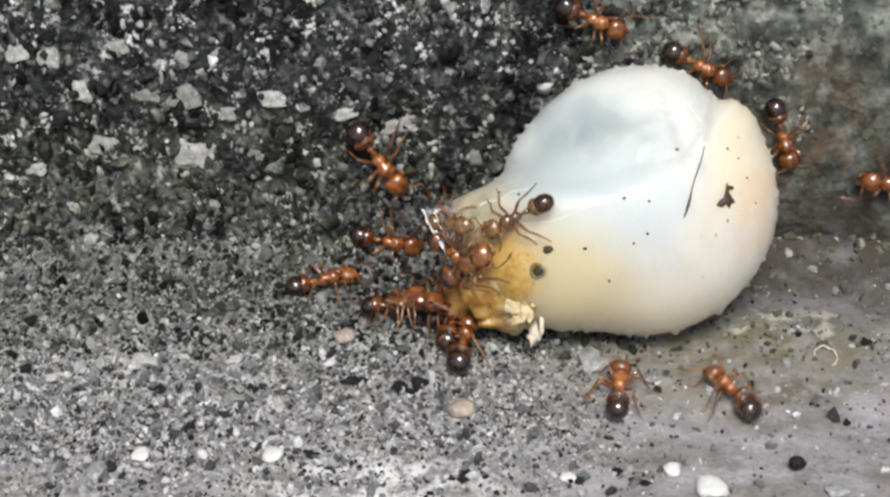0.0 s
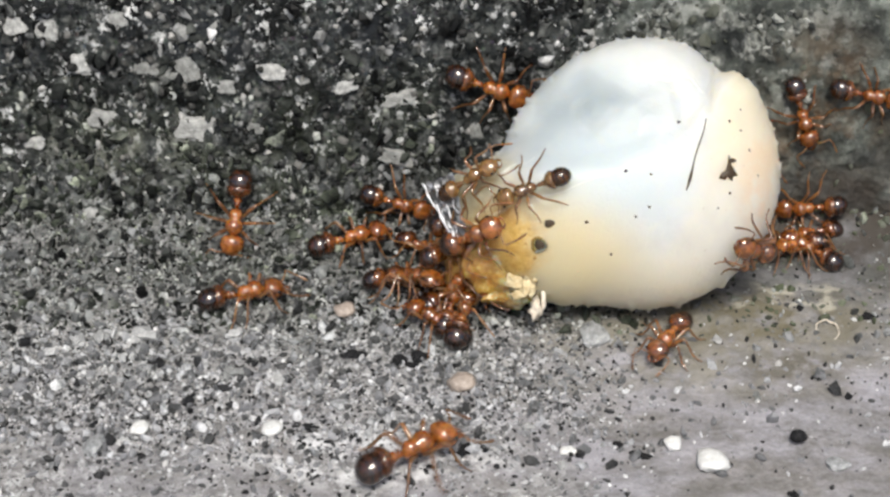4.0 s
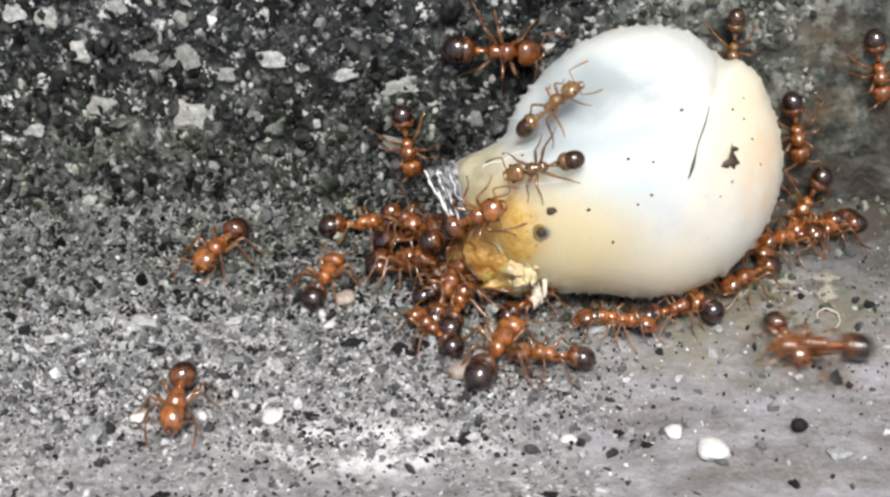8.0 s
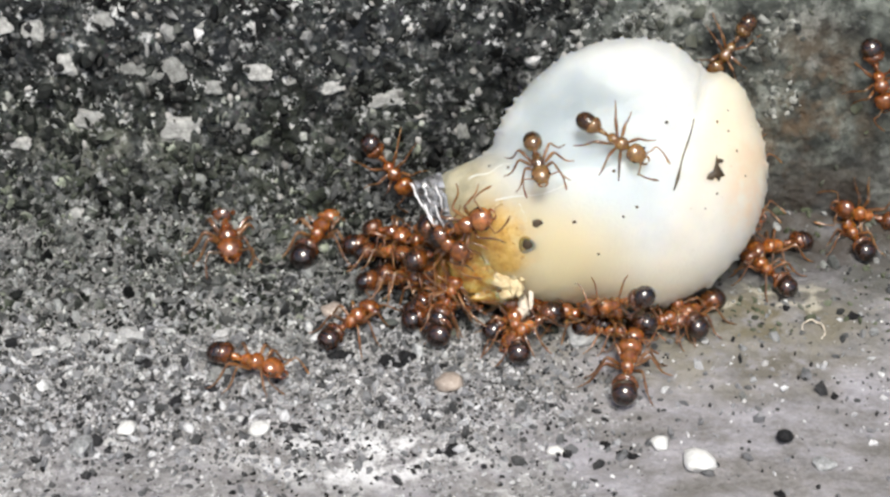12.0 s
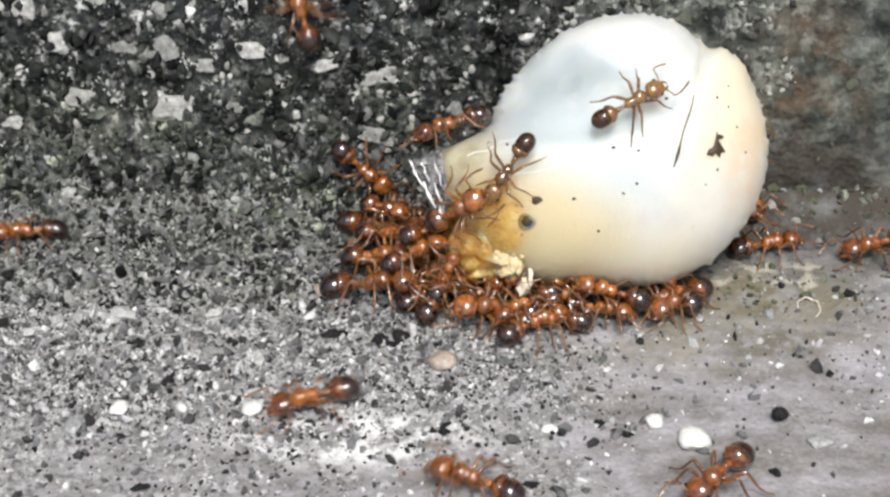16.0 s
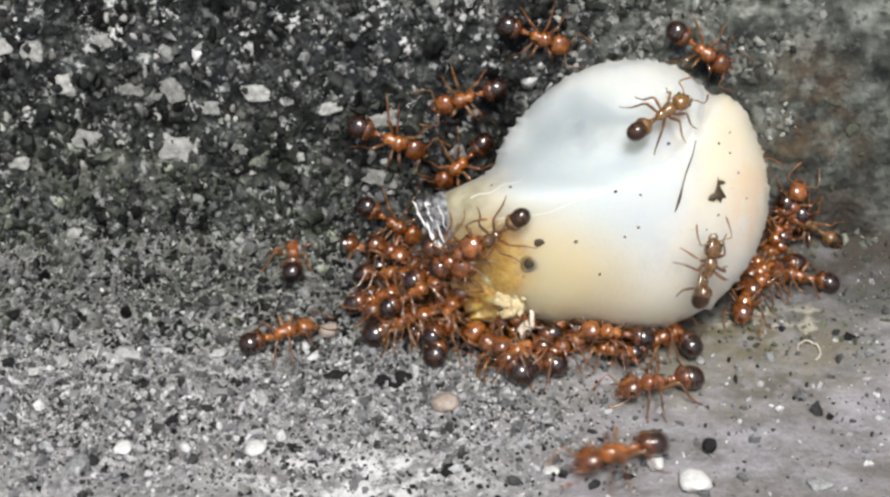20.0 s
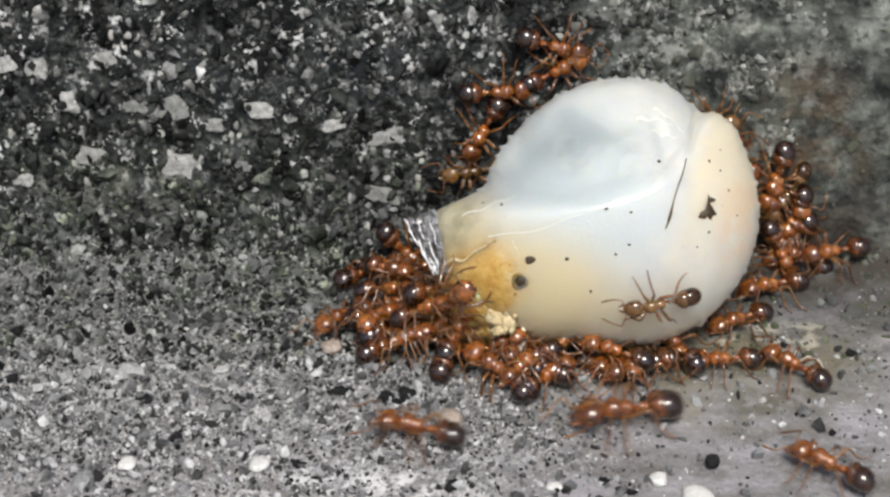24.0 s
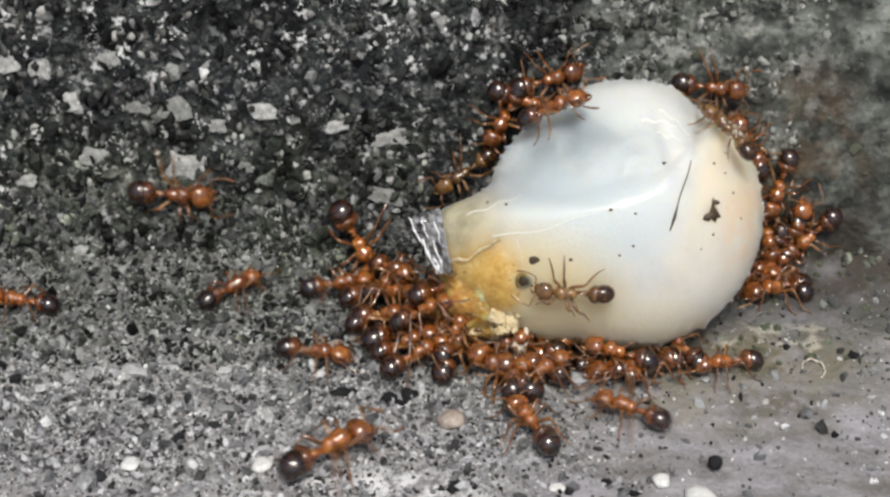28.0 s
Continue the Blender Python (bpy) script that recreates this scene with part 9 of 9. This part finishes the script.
    crawl(76, [
        (0, 7.65, -0.15, 0.00, 0, 0, 180),
        (6.9, 7.65, -0.15, 0.00, 0, 0, 180),
        (7.7, 1.50, -1.60, 0.02, 0, 0, 190),
        (8.5, 1.10, -5.91, 1.48, 10, -45, 47),
        (10.92, 0.96, -5.78, 1.48, 10, -45, 54),
        (14.5, 1.08, -5.78, 1.48, 10, -45, 55),
        (17.01, 1.16, -5.81, 1.48, 10, -45, 50),
        (19.94, 1.04, -5.95, 1.48, 10, -45, 42),
        (22.23, 1.12, -5.97, 1.48, 10, -45, 53),
        (24.5, 1.21, -5.85, 1.48, 10, -45, 55),
        (28, 1.10, -5.91, 1.48, 10, -45, 47),
    ])
    crawl(77, [
        (0, 7.00, -0.15, 0.00, 0, 0, 0),
        (6.1, 7.00, -0.15, 0.00, 0, 0, 0),
        (7.2, 13.20, -2.90, 0.02, 0, 0, -70),
        (8, 3.61, -6.36, 0.54, 0, -18, 32),
        (11.24, 3.52, -6.42, 0.54, 0, -18, 35),
        (14.18, 3.59, -6.24, 0.54, 0, -18, 34),
        (16.86, 3.54, -6.26, 0.54, 0, -18, 32),
        (20.15, 3.57, -6.45, 0.54, 0, -18, 33),
        (23.5, 3.52, -6.28, 0.54, 0, -18, 40),
        (26.82, 3.70, -6.50, 0.54, 0, -18, 34),
        (28, 3.61, -6.36, 0.54, 0, -18, 32),
    ])
    crawl(78, [
        (0, 7.35, -0.15, 0.00, 0, 0, 0),
        (7.1, 7.35, -0.15, 0.00, 0, 0, 0),
        (8.2, 13.20, -2.90, 0.02, 0, 0, -70),
        (9, 4.01, -7.52, 0.44, 20, 14, -147),
        (11.94, 3.99, -7.52, 0.44, 20, 14, -142),
        (14.14, 3.88, -7.62, 0.44, 20, 14, -154),
        (16.44, 4.14, -7.42, 0.44, 20, 14, -155),
        (19.34, 3.96, -7.57, 0.44, 20, 14, -150),
        (22.45, 4.03, -7.55, 0.44, 20, 14, -153),
        (25.11, 3.90, -7.50, 0.44, 20, 14, -143),
        (28, 4.01, -7.52, 0.44, 20, 14, -147),
    ])
    crawl(79, [
        (0, 7.70, -0.15, 0.00, 0, 0, 0),
        (5.1, 7.70, -0.15, 0.00, 0, 0, 0),
        (6.2, 13.20, -2.90, 0.02, 0, 0, -70),
        (7, 7.00, -7.35, 0.06, -10, -0, -20),
        (10.05, 7.08, -7.38, 0.06, -10, -0, -14),
        (13.12, 6.98, -7.38, 0.06, -10, -0, -20),
        (16.3, 6.97, -7.29, 0.06, -10, -0, -21),
        (18.85, 7.01, -7.29, 0.06, -10, -0, -28),
        (21.64, 6.98, -7.24, 0.06, -10, -0, -12),
        (24.36, 7.11, -7.26, 0.06, -10, -0, -24),
        (27.21, 6.89, -7.26, 0.06, -10, -0, -17),
        (28, 7.00, -7.35, 0.06, -10, -0, -20),
    ])
    crawl(80, [
        (0, 8.05, -0.15, 0.00, 0, 0, 0),
        (5.6, 8.05, -0.15, 0.00, 0, 0, 0),
        (6.7, 13.20, -2.90, 0.02, 0, 0, -70),
        (7.5, 9.12, -6.53, 0.06, 10, -0, 27),
        (10.49, 9.01, -6.50, 0.06, 10, -0, 18),
        (12.89, 9.19, -6.65, 0.06, 10, -0, 20),
        (15.23, 9.22, -6.62, 0.06, 10, -0, 19),
        (18.61, 9.01, -6.43, 0.06, 10, -0, 30),
        (21.98, 9.24, -6.50, 0.06, 10, -0, 33),
        (24.23, 9.19, -6.52, 0.06, 10, -0, 31),
        (26.58, 9.19, -6.40, 0.06, 10, -0, 19),
        (28, 9.12, -6.53, 0.06, 10, -0, 27),
    ])
    crawl(81, [
        (0, 8.40, -0.15, 0.00, 0, 0, 0),
        (9.1, 8.40, -0.15, 0.00, 0, 0, 0),
        (10.2, 13.20, -2.90, 0.02, 0, 0, -70),
        (11, 7.18, -6.82, 0.77, -20, -11, 170),
        (13.45, 7.11, -6.79, 0.77, -20, -11, 175),
        (16.2, 7.15, -6.85, 0.77, -20, -11, 168),
        (18.99, 7.07, -6.82, 0.77, -20, -11, 179),
        (21.77, 7.25, -6.92, 0.77, -20, -11, 174),
        (25.02, 7.23, -6.82, 0.77, -20, -11, 170),
        (28, 7.18, -6.82, 0.77, -20, -11, 170),
    ])
    crawl(82, [
        (0, 8.75, -0.15, 0.00, 0, 0, 0),
        (4.1, 8.75, -0.15, 0.00, 0, 0, 0),
        (5.2, 13.20, -2.90, 0.02, 0, 0, -70),
        (6, 9.60, -5.76, 0.50, 0, -17, 134),
        (9.25, 9.71, -5.76, 0.50, 0, -17, 133),
        (12.45, 9.51, -5.83, 0.50, 0, -17, 128),
        (15.47, 9.54, -5.84, 0.50, 0, -17, 137),
        (19.01, 9.54, -5.70, 0.50, 0, -17, 132),
        (22.4, 9.62, -5.83, 0.50, 0, -17, 128),
        (24.64, 9.59, -5.79, 0.50, 0, -17, 128),
        (27.34, 9.55, -5.68, 0.50, 0, -17, 127),
        (28, 9.60, -5.76, 0.50, 0, -17, 134),
    ])
    crawl(83, [
        (0, 9.10, -0.15, 0.00, 0, 0, 0),
        (21.3, 9.10, -0.15, 0.00, 0, 0, 0),
        (22.4, 13.20, -2.90, 0.02, 0, 0, -70),
        (23.2, 11.58, -6.76, 0.05, 0, -0, -167),
        (26.57, 11.67, -6.74, 0.05, 0, -0, -167),
        (28, 11.58, -6.76, 0.05, 0, -0, -167),
    ])
    crawl(84, [
        (0, 9.45, -0.15, 0.00, 0, 0, 0),
        (12.7, 9.45, -0.15, 0.00, 0, 0, 0),
        (13.8, 13.20, -2.90, 0.02, 0, 0, -70),
        (14.6, 2.88, -6.48, 0.82, 15, -27, 5),
        (18.14, 2.87, -6.56, 0.82, 15, -27, 0),
        (21.35, 2.93, -6.35, 0.82, 15, -27, 11),
        (23.89, 2.79, -6.55, 0.82, 15, -27, -1),
        (27.07, 2.98, -6.37, 0.82, 15, -27, 1),
        (28, 2.88, -6.48, 0.82, 15, -27, 5),
    ])
    crawl(85, [
        (0, 9.80, -0.15, 0.00, 0, 0, 0),
        (13.6, 9.80, -0.15, 0.00, 0, 0, 0),
        (14.7, 13.20, -2.90, 0.02, 0, 0, -70),
        (15.5, 5.25, -6.43, 0.54, -15, -19, 44),
        (17.82, 5.13, -6.34, 0.54, -15, -19, 40),
        (20.52, 5.27, -6.38, 0.54, -15, -19, 35),
        (23.19, 5.23, -6.43, 0.54, -15, -19, 39),
        (26.21, 5.37, -6.46, 0.54, -15, -19, 45),
        (28, 5.25, -6.43, 0.54, -15, -19, 44),
    ])
    crawl(86, [
        (0, 24.00, -2.50, 0.00, 0, 0, 175),
        (16.4, 24.00, -2.50, 0.00, 0, 0, 175),
        (17.4, 18.50, -1.90, 0.02, 0, 0, 175),
        (18.2, 15.56, 1.04, 2.00, 44, -69, 44),
        (20.9, 15.66, 1.04, 2.00, 44, -69, 44),
        (23.6, 15.48, 1.04, 2.00, 44, -69, 44),
        (26, 15.66, 1.04, 2.00, 44, -69, 44),
        (28, 15.56, 1.04, 2.00, 44, -69, 44),
    ])
    crawl(87, [
        (0, 26.40, -2.50, 0.00, 0, 0, 175),
        (0.9, 18.50, -1.90, 0.02, 0, 0, 175),
        (1.5, 14.47, -1.56, 0.05, 0, 0, -160),
        (4.74, 14.55, -1.50, 0.05, 0, 0, -159),
        (7.15, 14.44, -1.65, 0.05, 0, 0, -160),
        (10.14, 14.38, -1.63, 0.05, 0, 0, -155),
        (12.38, 14.55, -1.46, 0.05, 0, 0, -152),
        (13, 14.47, -1.56, 0.05, 0, 0, -160),
        (13.9, 18.50, -1.90, 0.02, 0, 0, 175),
        (14.8, 25.00, -2.50, 0.00, 0, 0, 175),
        (16.6, 25.00, -2.50, 0.00, 0, 0, 175),
        (17.6, 18.50, -1.90, 0.02, 0, 0, 175),
        (18.4, 14.47, -1.56, 0.05, 0, 0, -160),
        (21.2, 14.57, -1.66, 0.05, 0, 0, -160),
        (24.1, 14.39, -1.48, 0.05, 0, 0, -160),
        (28, 14.47, -1.56, 0.05, 0, 0, -160),
    ])
    crawl(88, [
        (0, 24.00, -2.50, 0.00, 0, 0, 175),
        (0.8, 15.55, -0.50, 0.05, 0, 0, -159),
        (3.7, 15.59, -0.51, 0.05, 0, 0, -158),
        (7.24, 15.66, -0.60, 0.05, 0, 0, -154),
        (9.4, 15.66, -0.60, 0.05, 0, 0, -154),
        (10.4, 18.50, -1.90, 0.02, 0, 0, 175),
        (11.4, 26.00, -2.50, 0.00, 0, 0, 175),
        (28, 26.00, -2.50, 0.00, 0, 0, 175),
    ])


motions()
